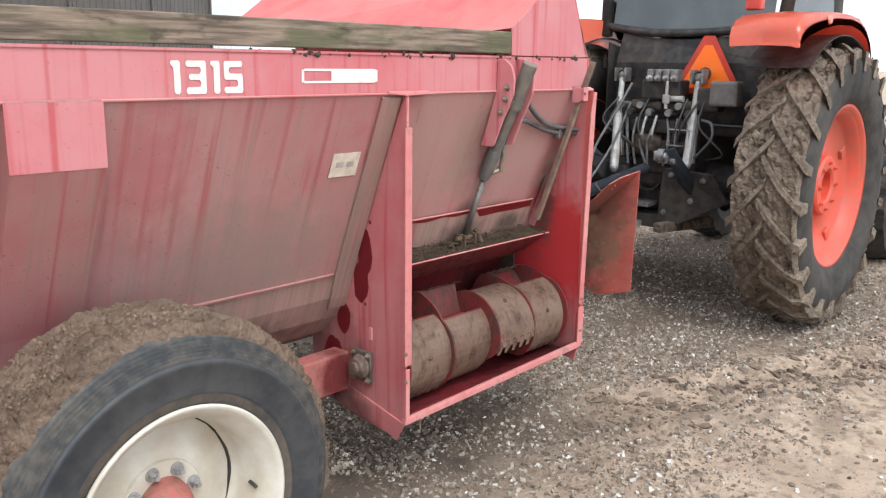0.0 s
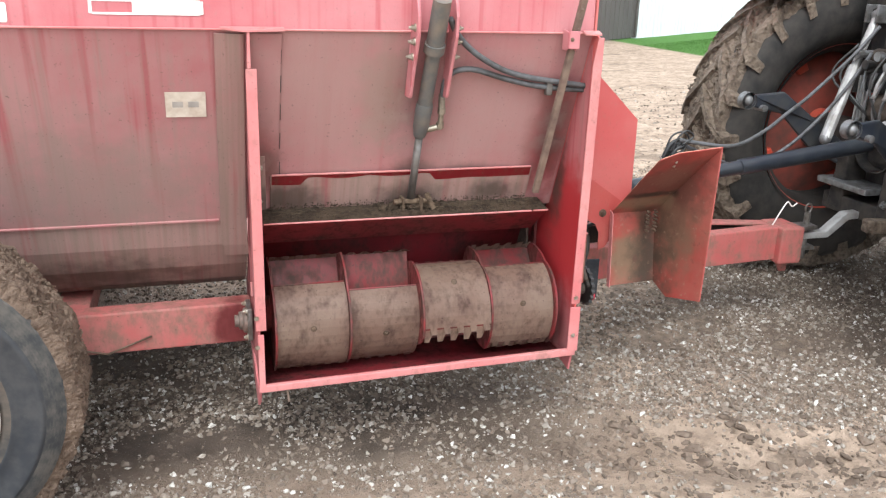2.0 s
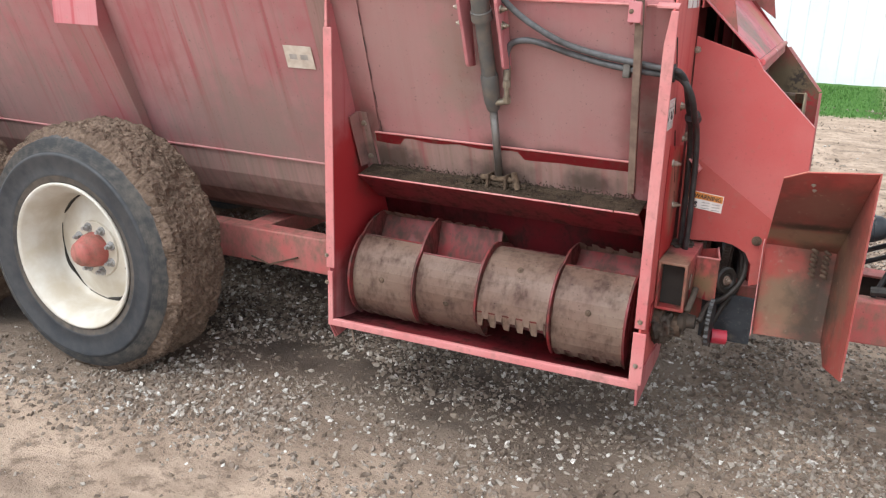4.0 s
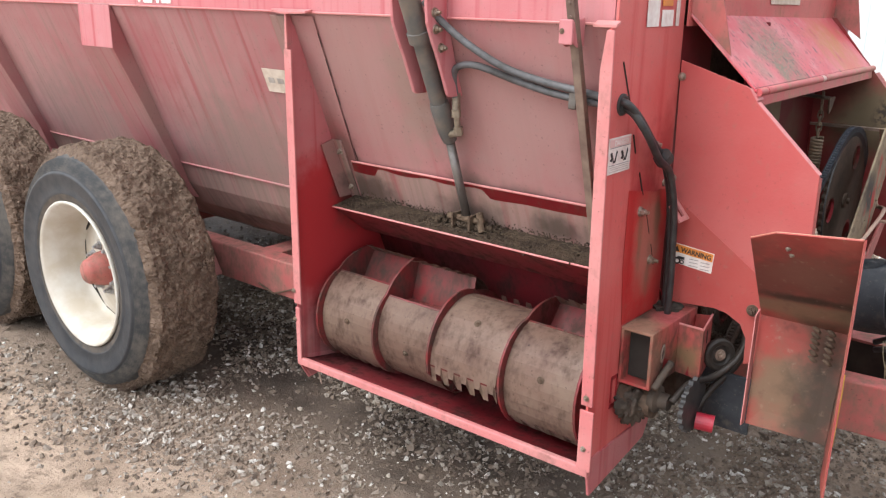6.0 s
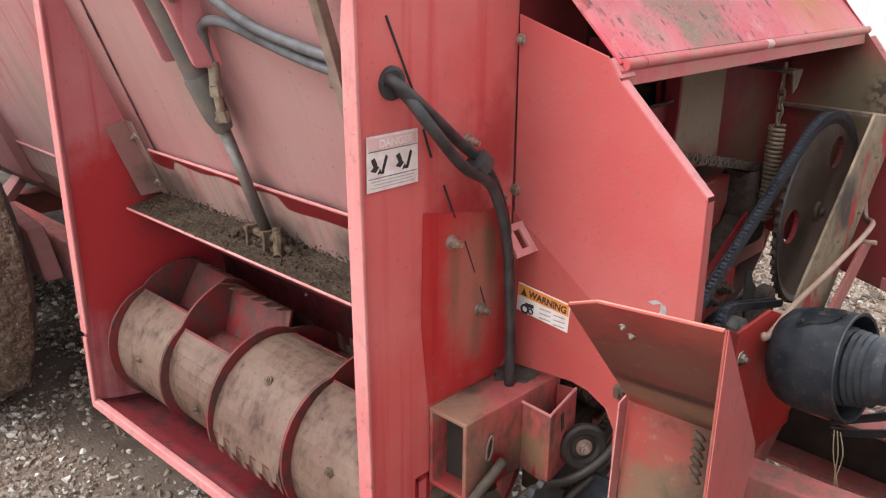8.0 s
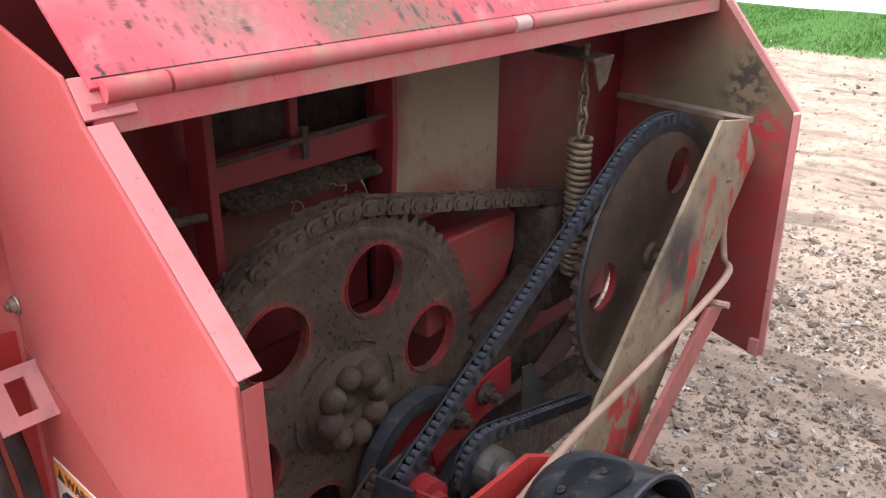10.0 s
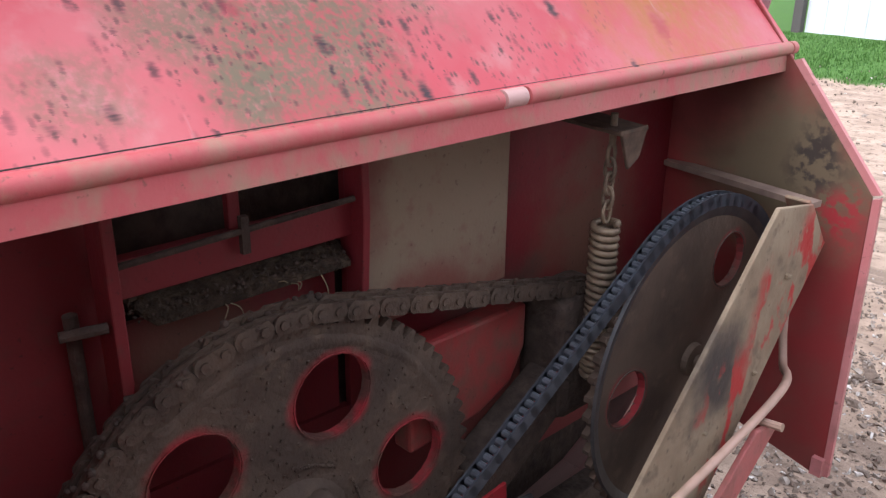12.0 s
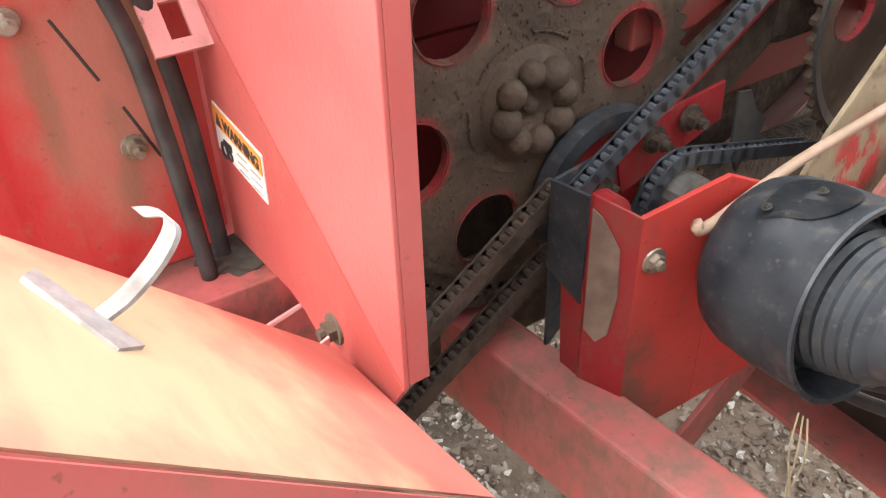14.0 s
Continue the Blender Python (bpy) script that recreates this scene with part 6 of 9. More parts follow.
def toothed(bm, cx, cy, cz, r, teeth, thick, holes, hole_r, ring_r, phase, depth=0.014):
    """A chain wheel in the plane across x, with round holes right through it."""
    out_ring = []
    n = teeth * 4
    for k in range(n):
        a = 2 * math.pi * k / n
        rr = r - (depth if k % 4 in (2, 3) else 0.0)
        out_ring.append((cy + rr * math.cos(a), cz + rr * math.sin(a)))
    loops = [out_ring]
    for h in range(holes):
        a = radians(phase + 360.0 / holes * h)
        hy, hz = cy + ring_r * math.cos(a), cz + ring_r * math.sin(a)
        loops.append([(hy + hole_r * math.cos(-b), hz + hole_r * math.sin(-b)) for b in np.linspace(0, 2 * math.pi, 20, endpoint=False)])
    edges, front = [], []
    for lp in loops:
        v = [bm.verts.new((cx + thick / 2, y, z)) for y, z in lp]
        front.append(v)
        edges += [bm.edges.new((v[i], v[(i + 1) % len(v)])) for i in range(len(v))]
    filled = bmesh.ops.triangle_fill(bm, use_beauty=True, use_dissolve=False, edges=edges, normal=(1, 0, 0))
    top = [f for f in filled["geom"] if isinstance(f, bmesh.types.BMFace)]
    bmesh.ops.solidify(bm, geom=top, thickness=thick)
    return bm


def link_mesh(name, pitch, width, thick, material, pins="roller"):
    """One roller-chain link: two waisted side plates and two rollers, lying along x."""
    bm = bmesh.new()
    for s in (-1, 1):
        pts = []
        for k in range(20):
            a = 2 * math.pi * k / 20
            x = math.cos(a)
            pts.append((pitch * 0.40 * (1 if x > 0 else -1) + pitch * 0.36 * x, s * width / 2, thick * 0.5 * math.sin(a)))
        slab(bm, pts, (0, -s * width * 0.14, 0))
    plates = len(bm.faces)
    for x in (-0.25, 0.25):
        tube(bm, [(x * pitch, -width * 0.42, 0), (x * pitch, width * 0.42, 0)], thick * 0.27, 8)
    bm.faces.ensure_lookup_table()
    for f in bm.faces[plates:]:
        f.material_index = 1
    bmesh.ops.recalc_face_normals(bm, faces=bm.faces[:])
    mesh = bpy.data.meshes.new(name)
    bm.to_mesh(mesh)
    bm.free()
    mesh.materials.append(M[material])
    mesh.materials.append(M[pins])
    return mesh


def run_chain(name, x, line, pitch, mesh, parent, label, spread=0.0):
    """Links laid along a line in the plane across x."""
    holder = part(name, tube(bmesh.new(), [(x, *line[0]), (x, line[0][0] + 0.004, line[0][1])], 0.004, 6), "rust", parent, label)
    pts = [Vector((p[0], p[1])) for p in line]
    lens = [0.0]
    for a, b in zip(pts, pts[1:]):
        lens.append(lens[-1] + (b - a).length)

    def at(s):
        for i in range(len(pts) - 1):
            if s <= lens[i + 1]:
                f = (s - lens[i]) / max(1e-6, lens[i + 1] - lens[i])
                return pts[i].lerp(pts[i + 1], f)
        return pts[-1]

    s, count = 0.0, 0
    while s + pitch <= lens[-1]:
        a, b = at(s), at(s + pitch)
        d = (b - a).normalized()
        c = (a + b) / 2
        wob = rng.uniform(-spread, spread)
        m = Matrix(((0, 1, 0, x), (d.x, 0, -d.y, c.x + wob * d.y), (d.y, 0, d.x, c.y - wob * d.x), (0, 0, 0, 1)))
        ob = new("link", mesh[count % 2] if isinstance(mesh, list) else mesh)
        count += 1
        ob.parent = holder
        ob.matrix_basis = m
        s += pitch
    return holder


def drive():
    cy, cz = 3.045, 0.877
    bm = toothed(bmesh.new(), 3.470, cy, cz, 0.302, 75, 0.014, 6, 0.056, 0.192, 10, 0.014)
    big = part("main_sprocket", bm, "main_wheel", spreader, "large chain wheel caked in brown manure, six round holes")
    # muddy rim and hub
    bm = lathe(bmesh.new(), [(0.250, 0.0), (0.262, 0.006), (0.272, 0.005), (0.278, 0.0)], (3.474, cy, cz), (1, 0, 0), 120, lambda a, j, r: 0.006 * noise.noise((math.cos(a) * 8, math.sin(a) * 8, j)))
    part("mud_rim", bm, "main_wheel", big, "", 0, True)
    for k in range(6):
        a = radians(10 + 60 * k)
        bm = lathe(bmesh.new(), [(0.056, -0.015), (0.0575, 0.0), (0.0590, 0.0), (0.0590, -0.002)], (3.4795, cy + 0.192 * math.cos(a), cz + 0.192 * math.sin(a)), (1, 0, 0), 24)
        part("hole_rim", bm, "main_wheel", big)
    for k in range(8):
        bm = bmesh.new()
        a = radians(10 + 45 * k)
        v = bmesh.ops.create_icosphere(bm, subdivisions=2, radius=0.0225 + 0.002 * math.sin(k * 2.1))["verts"]
        bmesh.ops.transform(bm, matrix=Matrix.Translation((3.492, cy + 0.051 * math.cos(a), cz + 0.051 * math.sin(a))) @ Matrix.Diagonal((0.9, 1, 1, 1)), verts=v)
        part("hub_bolt", bm, "main_wheel", big, "mud-rounded hub bolt", 0, True)
    part("hub_flange", lathe(bmesh.new(), [(0.083, -0.004), (0.078, 0.008), (0.030, 0.010), (0.026, 0.002), (0.012, 0.002), (0.010, 0.010), (0.0, 0.011)], (3.478, cy, cz), (1, 0, 0), 32, lambda a, j, r: 0.003 * noise.noise((math.cos(a) * 3, math.sin(a) * 3, j))), "main_wheel", big, "", 0, True)
    bm = bmesh.new()

    def clod():
        a, r = rng.uniform(0, 6.28), 0.29 * math.sqrt(rng.random())
        for k in range(6):
            h = radians(10 + 60 * k)
            if math.hypot(r * math.cos(a) - 0.192 * math.cos(h), r * math.sin(a) - 0.192 * math.sin(h)) < 0.066:
                return Vector((3.479, cy + 0.10 * math.cos(a), cz + 0.10 * math.sin(a)))
        return Vector((3.4775, cy + r * math.cos(a), cz + r * math.sin(a)))

    lumps(bm, rng, 1000, clod, 0.0025)
    part("crumbled_mud", bm, "main_wheel", big, kind="stuff")
    # main chain, caked
    p80 = 0.0254
    links = []
    for half, plates in ((0.0185, True), (0.0120, False)):
        bm = bmesh.new()
        for sgn in (-1, 1):
            ring = []
            for k in range(16):
                w = 2 * math.pi * k / 16
                ring.append(((p80 / 2 if math.cos(w) > 0 else -p80 / 2) + 0.0125 * math.cos(w), sgn * half, 0.0132 * math.sin(w) * (0.86 if abs(math.cos(w)) < 0.3 else 1.0)))
            slab(bm, ring, (0, -sgn * 0.005, 0))
        for x in (-p80 / 2, p80 / 2):
            tube(bm, [(x, -half - 0.003 * plates, 0), (x, half + 0.003 * plates, 0)], 0.0062 if plates else 0.0085, 10)
        for q in bm.verts:
            q.co += Vector((0, 1, 1)) * 0.0008 * noise.noise(q.co * 260)
        bmesh.ops.recalc_face_normals(bm, faces=bm.faces[:])
        mesh = bpy.data.meshes.new("muddy_link")
        bm.to_mesh(mesh)
        bm.free()
        mesh.materials.append(M["main_wheel"])
        links.append(mesh)
    loop = [(3.66, 1.045), (3.62, 1.058)] + [(p.y, p.z) for p in arc(cy, cz, 0.306, 74, 250, 60)] + [(3.02, 0.56), (3.45, 0.60)]
    mc = run_chain("main_chain", 3.470, loop, p80, links, spreader, "roller chain caked in manure", 0.0008)
    part("packed_mud", tube(bmesh.new(), [(3.470, y, z) for y, z in loop[:-2]], 0.0088, 8), "main_wheel", mc, "", 0, True)
    bm = bmesh.new()
    for p in arc(cy, cz, 0.316, 78, 200, 60):
        v = bmesh.ops.create_icosphere(bm, subdivisions=1, radius=rng.uniform(0.003, 0.006))["verts"]
        bmesh.ops.transform(bm, matrix=Matrix.Translation((3.472 + rng.uniform(-0.020, 0.020), p.y + rng.uniform(-0.008, 0.008), p.z + rng.uniform(-0.008, 0.008))), verts=v)
    for i in range(34):
        f = i / 33
        v = bmesh.ops.create_icosphere(bm, subdivisions=1, radius=rng.uniform(0.003, 0.007))["verts"]
        bmesh.ops.transform(bm, matrix=Matrix.Translation((3.47 + rng.uniform(-0.008, 0.008), 3.13 + 0.5 * f, 1.172 - 0.125 * f + rng.uniform(-0.006, 0.006))) @ Matrix.Diagonal((1, 1.2, 1, 1)), verts=v)
    part("chain_mud", bm, "manure", spreader, "manure packed on the main chain", 0, True, "stuff")
    # second chain wheel with clean chain
    sy, sz, sx = 3.735, 0.935, 3.602
    bm = toothed(bmesh.new(), sx, sy, sz, 0.270, 54, 0.012, 3, 0.046, 0.176, 182, 0.012)
    wheel2 = part("second_sprocket", bm, "second_wheel", spreader, "dark chain wheel with oval holes")
    for k in range(3):
        a = radians(182 + 120 * k)
        part("hole_rim", lathe(bmesh.new(), [(0.046, -0.013), (0.0475, 0.0), (0.049, 0.0), (0.049, -0.002)], (sx + 0.0075, sy + 0.176 * math.cos(a), sz + 0.176 * math.sin(a)), (1, 0, 0), 24), "manure", wheel2)
    part("sprocket_hub", lathe(bmesh.new(), [(0.030, 0), (0.028, 0.010), (0.012, 0.012), (0.011, 0.022), (0.0, 0.023)], (sx + 0.006, sy, sz), (1, 0, 0), 24), "second_wheel", wheel2)
    part("sprocket_rim", lathe(bmesh.new(), [(0.245, 0.0), (0.262, 0.005), (0.264, 0.0)], (sx + 0.006, sy, sz), (1, 0, 0), 72), "black", wheel2)
    link = link_mesh("steel_link", 0.026, 0.022, 0.021, "chain_steel")
    muddy = link_mesh("muddy_steel_link", 0.026, 0.026, 0.026, "manure", "manure")
    low = (3.060, 0.765)
    t0 = math.degrees(math.atan2(sz - low[1], sy - low[0]))
    left = [(p.y, p.z) for p in arc(sy, sz, 0.272, 20, 128, 30)]
    small = [(p.y, p.z) for p in arc(low[0], low[1], 0.052, 128, 290, 16)]
    idler = [(p.y, p.z) for p in arc(3.185, 0.760, 0.056, 200, 82, 14)]
    back_run = [(3.308, 0.785), (3.447, 0.749), (3.49, 0.738)]
    run_chain("drive_chain", sx, left + small, 0.0262, link, spreader, "clean dark roller chain in fast use")
    run_chain("drive_chain", sx + 0.03, idler + back_run, 0.0262, link, spreader, "clean dark roller chain round an idler")
    for nm, c, r, mt in (("small_sprocket", low, 0.046, "manure"), ("idler_sprocket", (3.185, 0.760), 0.05, "rust")):
        x = sx if nm[0] == "s" else sx + 0.03
        s = part(nm, toothed(bmesh.new(), x, c[0], c[1], r, 14, 0.012, 0, 0, 0, 0, 0.008), mt, spreader, "small toothed chain wheel")
        part("sprocket_nose", lathe(bmesh.new(), [(r * 0.75, 0), (r * 0.75, 0.03), (r * 0.45, 0.034), (r * 0.42, 0.05), (0, 0.05)], (x + 0.006, c[0], c[1]), (1, 0, 0), 20), "fresh" if nm[0] == "s" else "steel", s)
    # belt guard disc half hidden behind the gear bracket
    part("pulley", lathe(bmesh.new(), [(0.125, 0), (0.130, 0.008), (0.125, 0.03), (0.10, 0.03), (0.095, 0.012)], (3.49, 3.17, 0.715), (1, 0, 0), 48), "guard", spreader, "dull dark pulley rim")
    part("pulley_face", lathe(bmesh.new(), [(0.094, 0), (0.094, 0.010), (0.0, 0.012)], (3.49, 3.17, 0.715), (1, 0, 0), 32), "fresh", spreader)
    # return strands below
    for a, b in (((3.03, 0.790), (2.55, 0.47)), ((3.03, 0.685), (2.60, 0.40))):
        run_chain("lower_chain", 3.560, [a, b], 0.0262, muddy, spreader, "dark muddy lower chain strand", 0.001)


M["chain_steel"] = plain("oiled_chain_steel", (0.060, 0.068, 0.082), (0.035, 0.038, 0.044), 0.4, 0.3, 60, 0.1)
M["roller"] = plain("polished_roller_steel", (0.115, 0.125, 0.145), (0.055, 0.058, 0.066), 0.35, 0.3, 60, 0.1)
drive()


def spring():
    bm = bmesh.new()
    c = Vector((3.520, 3.590, 0))
    pts = []
    for i in range(22 * 12):
        a = 2 * math.pi * i / 12
        z = 1.186 - 0.262 * i / (22 * 12)
        pts.append((c.x + 0.0185 * math.cos(a), c.y + 0.0185 * math.sin(a), z))
    tube(bm, pts, 0.0056, 6)
    sp = part("tension_spring", bm, "spring", spreader, "dusty coil spring hung on chain links", 0, True)
    for k in range(5):
        z = 1.202 + 0.022 * k
        ring = [(c.x + (0.009 * math.cos(a) if k % 2 else 0.0), c.y + (0 if k % 2 else 0.009 * math.cos(a)), z + 0.017 * math.sin(a)) for a in np.linspace(0, 2 * math.pi, 15)]
        part("chain_link", tube(bmesh.new(), ring, 0.0032, 6, False), "spring", sp)
    bm = bmesh.new()
    tube(bm, [(c.x, c.y, 1.305), (c.x, c.y, 1.352)], 0.0055, 8)
    part("eye_bolt", bm, "spring", sp)
    bm = bmesh.new()
    slab(bm, [(3.43, 3.56, 1.338), (3.43, 3.64, 1.338), (3.552, 3.632, 1.332), (3.552, 3.565, 1.332)], (0, 0, -0.006))
    slab(bm, [(3.552, 3.565, 1.334), (3.552, 3.632, 1.334), (3.545, 3.625, 1.285), (3.545, 3.60, 1.27)], (-0.006, 0, 0))
    part("spring_bracket", bm, "rust", spreader, "", 0.002)


spring()


# black for greasy drive parts, and for painted shade in the drawbar channel
M["grease_shade_black"] = plain("black_grease_and_shade", (0.016, 0.013, 0.011), (0.045, 0.034, 0.026), 0.6, 0.0, 14, 0.4, 0.006, 0.4)


def arm_and_gear():
    bm = slab(bmesh.new(), [(3.705, 3.747, 1.221), (3.705, 3.862, 1.202), (3.705, 3.926, 1.126), (3.715, 3.50, 0.625), (3.72, 3.34, 0.50), (3.72, 3.22, 0.62), (3.715, 3.372, 0.830)], (0.008, 0, 0))
    arm = part("chain_arm", bm, "arm", spreader, "muddy tan and red chain tensioner arm", 0.002)
    bm = slab(bmesh.new(), [(3.705, 3.862, 1.202), (3.705, 3.926, 1.126), (3.66, 3.93, 1.12), (3.66, 3.87, 1.20)], (0, 0.006, 0.004))
    slab(bm, [(3.713, 3.926, 1.126), (3.713, 3.372, 0.49), (3.66, 3.372, 0.49), (3.66, 3.926, 1.126)], (0, 0.006, -0.004))
    part("arm_flange", bm, "arm", arm, "", 0.002)
    for y, z in ((3.80, 1.10), (3.60, 0.905), (3.735, 0.955)):
        part("bolt", hexbolt(bmesh.new(), (3.713, y, z), (1, 0, 0), 0.006, 0.007), "arm", arm)
    rod = smooth_line([(3.675, 3.925, 0.925), (3.690, 3.905, 0.895), (3.738, 3.800, 0.905), (3.752, 3.50, 0.868), (3.760, 3.25, 0.845), (3.772, 3.08, 0.822), (3.768, 3.062, 0.832)], 6)
    part("latch_rod", tube(bmesh.new(), [(3.668, 3.93, 0.975), (3.672, 3.927, 0.94)] + [p for p in rod[3:]], 0.0075, 8), "rod_dust", spreader, "bent dusty latch rod", 0, True)
    bm = bmesh.new()
    tube(bm, [(3.735, 3.74, 0.875), (3.775, 3.74, 0.880)], 0.007, 8)
    part("cotter_pin", bm, "rod_dust", spreader)
    bm = slab(bmesh.new(), [(3.745, 3.775, 0.865), (3.745, 3.700, 0.880), (3.745, 3.06, 0.36), (3.745, 3.12, 0.33)], (0.010, 0, 0))
    part("brace_strut", bm, "frame", spreader, "red flat brace", 0.002)
    # gear bracket: folded plate with a dip in its top edge
    line = [(3.600, 2.985), (3.676, 2.985), (3.738, 3.006), (3.750, 3.138), (3.780, 3.27)]
    tops = [0.856, 0.852, 0.842, 0.860, 0.80]
    bots = [0.475, 0.475, 0.470, 0.480, 0.53]
    for i, mt in ((1, "fresh"), (2, "gear_red"), (3, "gear_red")):
        a, b = line[i], line[i + 1]
        bm = slab(bmesh.new(), [(a[0], a[1], tops[i]), (b[0], b[1], tops[i + 1]), (b[0], b[1], bots[i + 1]), (a[0], a[1], bots[i])], (-0.008, 0.003, 0))
        part("gear_bracket", bm, mt, spreader, "bright red folded gear bracket", 0.001)
    bm = slab(bmesh.new(), [(3.678, 2.9845, 0.835), (3.690, 2.9885, 0.828), (3.716, 2.9973, 0.79), (3.720, 2.9987, 0.72), (3.712, 2.9960, 0.655), (3.697, 2.991, 0.635), (3.680, 2.985, 0.65)], (0.0005, -0.0022, 0))
    part("worn_patch", bm, "tan_steel", spreader)
    bm = slab(bmesh.new(), [(3.598, 2.985, 0.836), (3.668, 2.985, 0.846), (3.668, 2.985, 0.68), (3.598, 2.985, 0.70)], (0, 0.006, 0))
    part("gear_cheek", bm, "guard", spreader, "", 0.001)
    bm = slab(bmesh.new(), [(3.625, 2.987, 0.72), (3.676, 2.987, 0.72), (3.676, 2.987, 0.50), (3.64, 2.987, 0.50)], (0, 0.006, 0))
    part("gear_cheek", bm, "fresh", spreader, "", 0.001)
    bm = slab(bmesh.new(), [(3.600, 2.992, 0.834), (3.560, 3.14, 0.818), (3.560, 3.14, 0.62), (3.600, 2.992, 0.55)], (-0.006, 0, 0))
    part("gear_cheek", bm, "guard", spreader, "", 0.001)
    bm = slab(bmesh.new(), [(3.55, 3.14, 0.816), (3.56, 3.24, 0.850), (3.56, 3.34, 0.862), (3.56, 3.345, 0.80), (3.55, 3.16, 0.73)], (0.006, 0, 0))
    part("gear_cheek", bm, "fresh", spreader, "", 0.001)
    bm = slab(bmesh.new(), [(3.60, 3.325, 0.862), (3.60, 3.352, 0.858), (3.60, 3.372, 0.822), (3.60, 3.398, 0.800), (3.60, 3.392, 0.776), (3.60, 3.420, 0.758), (3.60, 3.405, 0.735), (3.60, 3.366, 0.748), (3.60, 3.352, 0.724), (3.60, 3.330, 0.760)], (0.004, 0, 0))
    part("rubber_flap", bm, "black", spreader, "torn black rubber flap")
    for y, z, mt in ((3.20, 0.812, "manure"), (3.27, 0.825, "manure")):
        part("bolt", hexbolt(bmesh.new(), (3.568, y, z), (1, 0, 0), 0.014, 0.02), mt, spreader)
    part("gear_bolt", hexbolt(bmesh.new(), (3.741, 3.030, 0.775), (0.98, -0.1, 0), 0.012, 0.010), "bolt", spreader, "bright hex bolt")
    # tongue beams below
    for a, b, w in (((3.42, 2.905), (5.07, 3.055), 0.08),):
        d = (Vector((*b, 0)) - Vector((*a, 0))).normalized()
        s = Vector((-d.y, d.x, 0)) * w
        bm = slab(bmesh.new(), [(*a, 0.39), (*b, 0.385), (*b, 0.565), (*a, 0.555)], s if a[1] < 3.2 else -s)
        part("tongue_beam", bm, "frame", spreader, "red box-section drawbar beam", 0.006)
    near_edge, far_edge = [(3.42, 3.315), (4.25, 3.292), (5.07, 3.095)], [(3.42, 3.415), (4.25, 3.392), (5.07, 3.175)]
    for z in (0.552, 0.385):
        bm = slab(bmesh.new(), [(x, y, z) for x, y in near_edge] + [(x, y, z) for x, y in far_edge[::-1]], (0, 0, 0.010))
        channel = part("tongue_channel", bm, "frame", spreader, "red channel-section drawbar beam", 0.002) if z > 0.5 else part("lower_flange", bm, "frame", channel)
    # shade inside the open channel is painted in as a black web
    bm = slab_strip(bmesh.new(), [Vector((x, y - 0.004, 0.396)) for x, y in far_edge], [Vector((x, y - 0.014, 0.396)) for x, y in far_edge], Vector((0, 0, 0.155)))
    part("channel_web", bm, "grease_shade_black", channel, "channel web coloured black for the shade inside")
    bm = bmesh.new()
    box(bm, (5.02, 3.10, 0.47), (0.14, 0.20, 0.20))
    part("hitch_block", bm, "frame", spreader, "", 0.01)
    bm = bmesh.new()
    for z in (0.545, 0.43):
        box(bm, (5.14, 3.105, z), (0.16, 0.09, 0.022))
    tube(bm, [(5.18, 3.105, 0.36), (5.18, 3.105, 0.62)], 0.017, 12)
    tube(bm, [(5.18 + 0.02 * math.cos(a), 3.105, 0.645 + 0.025 * math.sin(a)) for a in np.linspace(0, 6.28, 14)], 0.006, 6, False)
    part("hitch_clevis", bm, "steel", spreader, "", 0.002)
    bm = slab(bmesh.new(), [(4.98, 3.08, 0.385), (5.08, 3.08, 0.385), (5.07, 3.08, 0.30), (5.03, 3.08, 0.30)], (0, 0.012, 0))
    part("hitch_gusset", bm, "frame", spreader, "", 0.002)
    part("bolt", hexbolt(bmesh.new(), (4.90, 3.068, 0.49), (0, -1, 0), 0.012, 0.01), "rust", spreader)
    part("safety_clip", tube(bmesh.new(), smooth_line([(4.94, 3.08, 0.57), (4.97, 3.06, 0.66), (5.0, 3.06, 0.70), (5.03, 3.06, 0.675), (5.06, 3.06, 0.69)], 5), 0.004, 6), "white", spreader)
    # jack stub and hose rest on the tongue
    bm = bmesh.new()
    box(bm, (4.37, 3.02, 0.64), (0.055, 0.055, 0.20))
    part("jack_stub", bm, "frame", spreader, "red square jack stub", 0.004)
    bm = bmesh.new()
    tube(bm, [(4.34, 3.03, 0.735), (4.40, 3.03, 0.735)], 0.022, 12)
    tube(bm, smooth_line([(4.08, 3.02, 0.585), (4.2, 3.02, 0.60), (4.33, 3.02, 0.63)], 4), 0.018, 8)
    part("tongue_hose_stub", bm, "tractor_grey", spreader)


arm_and_gear()


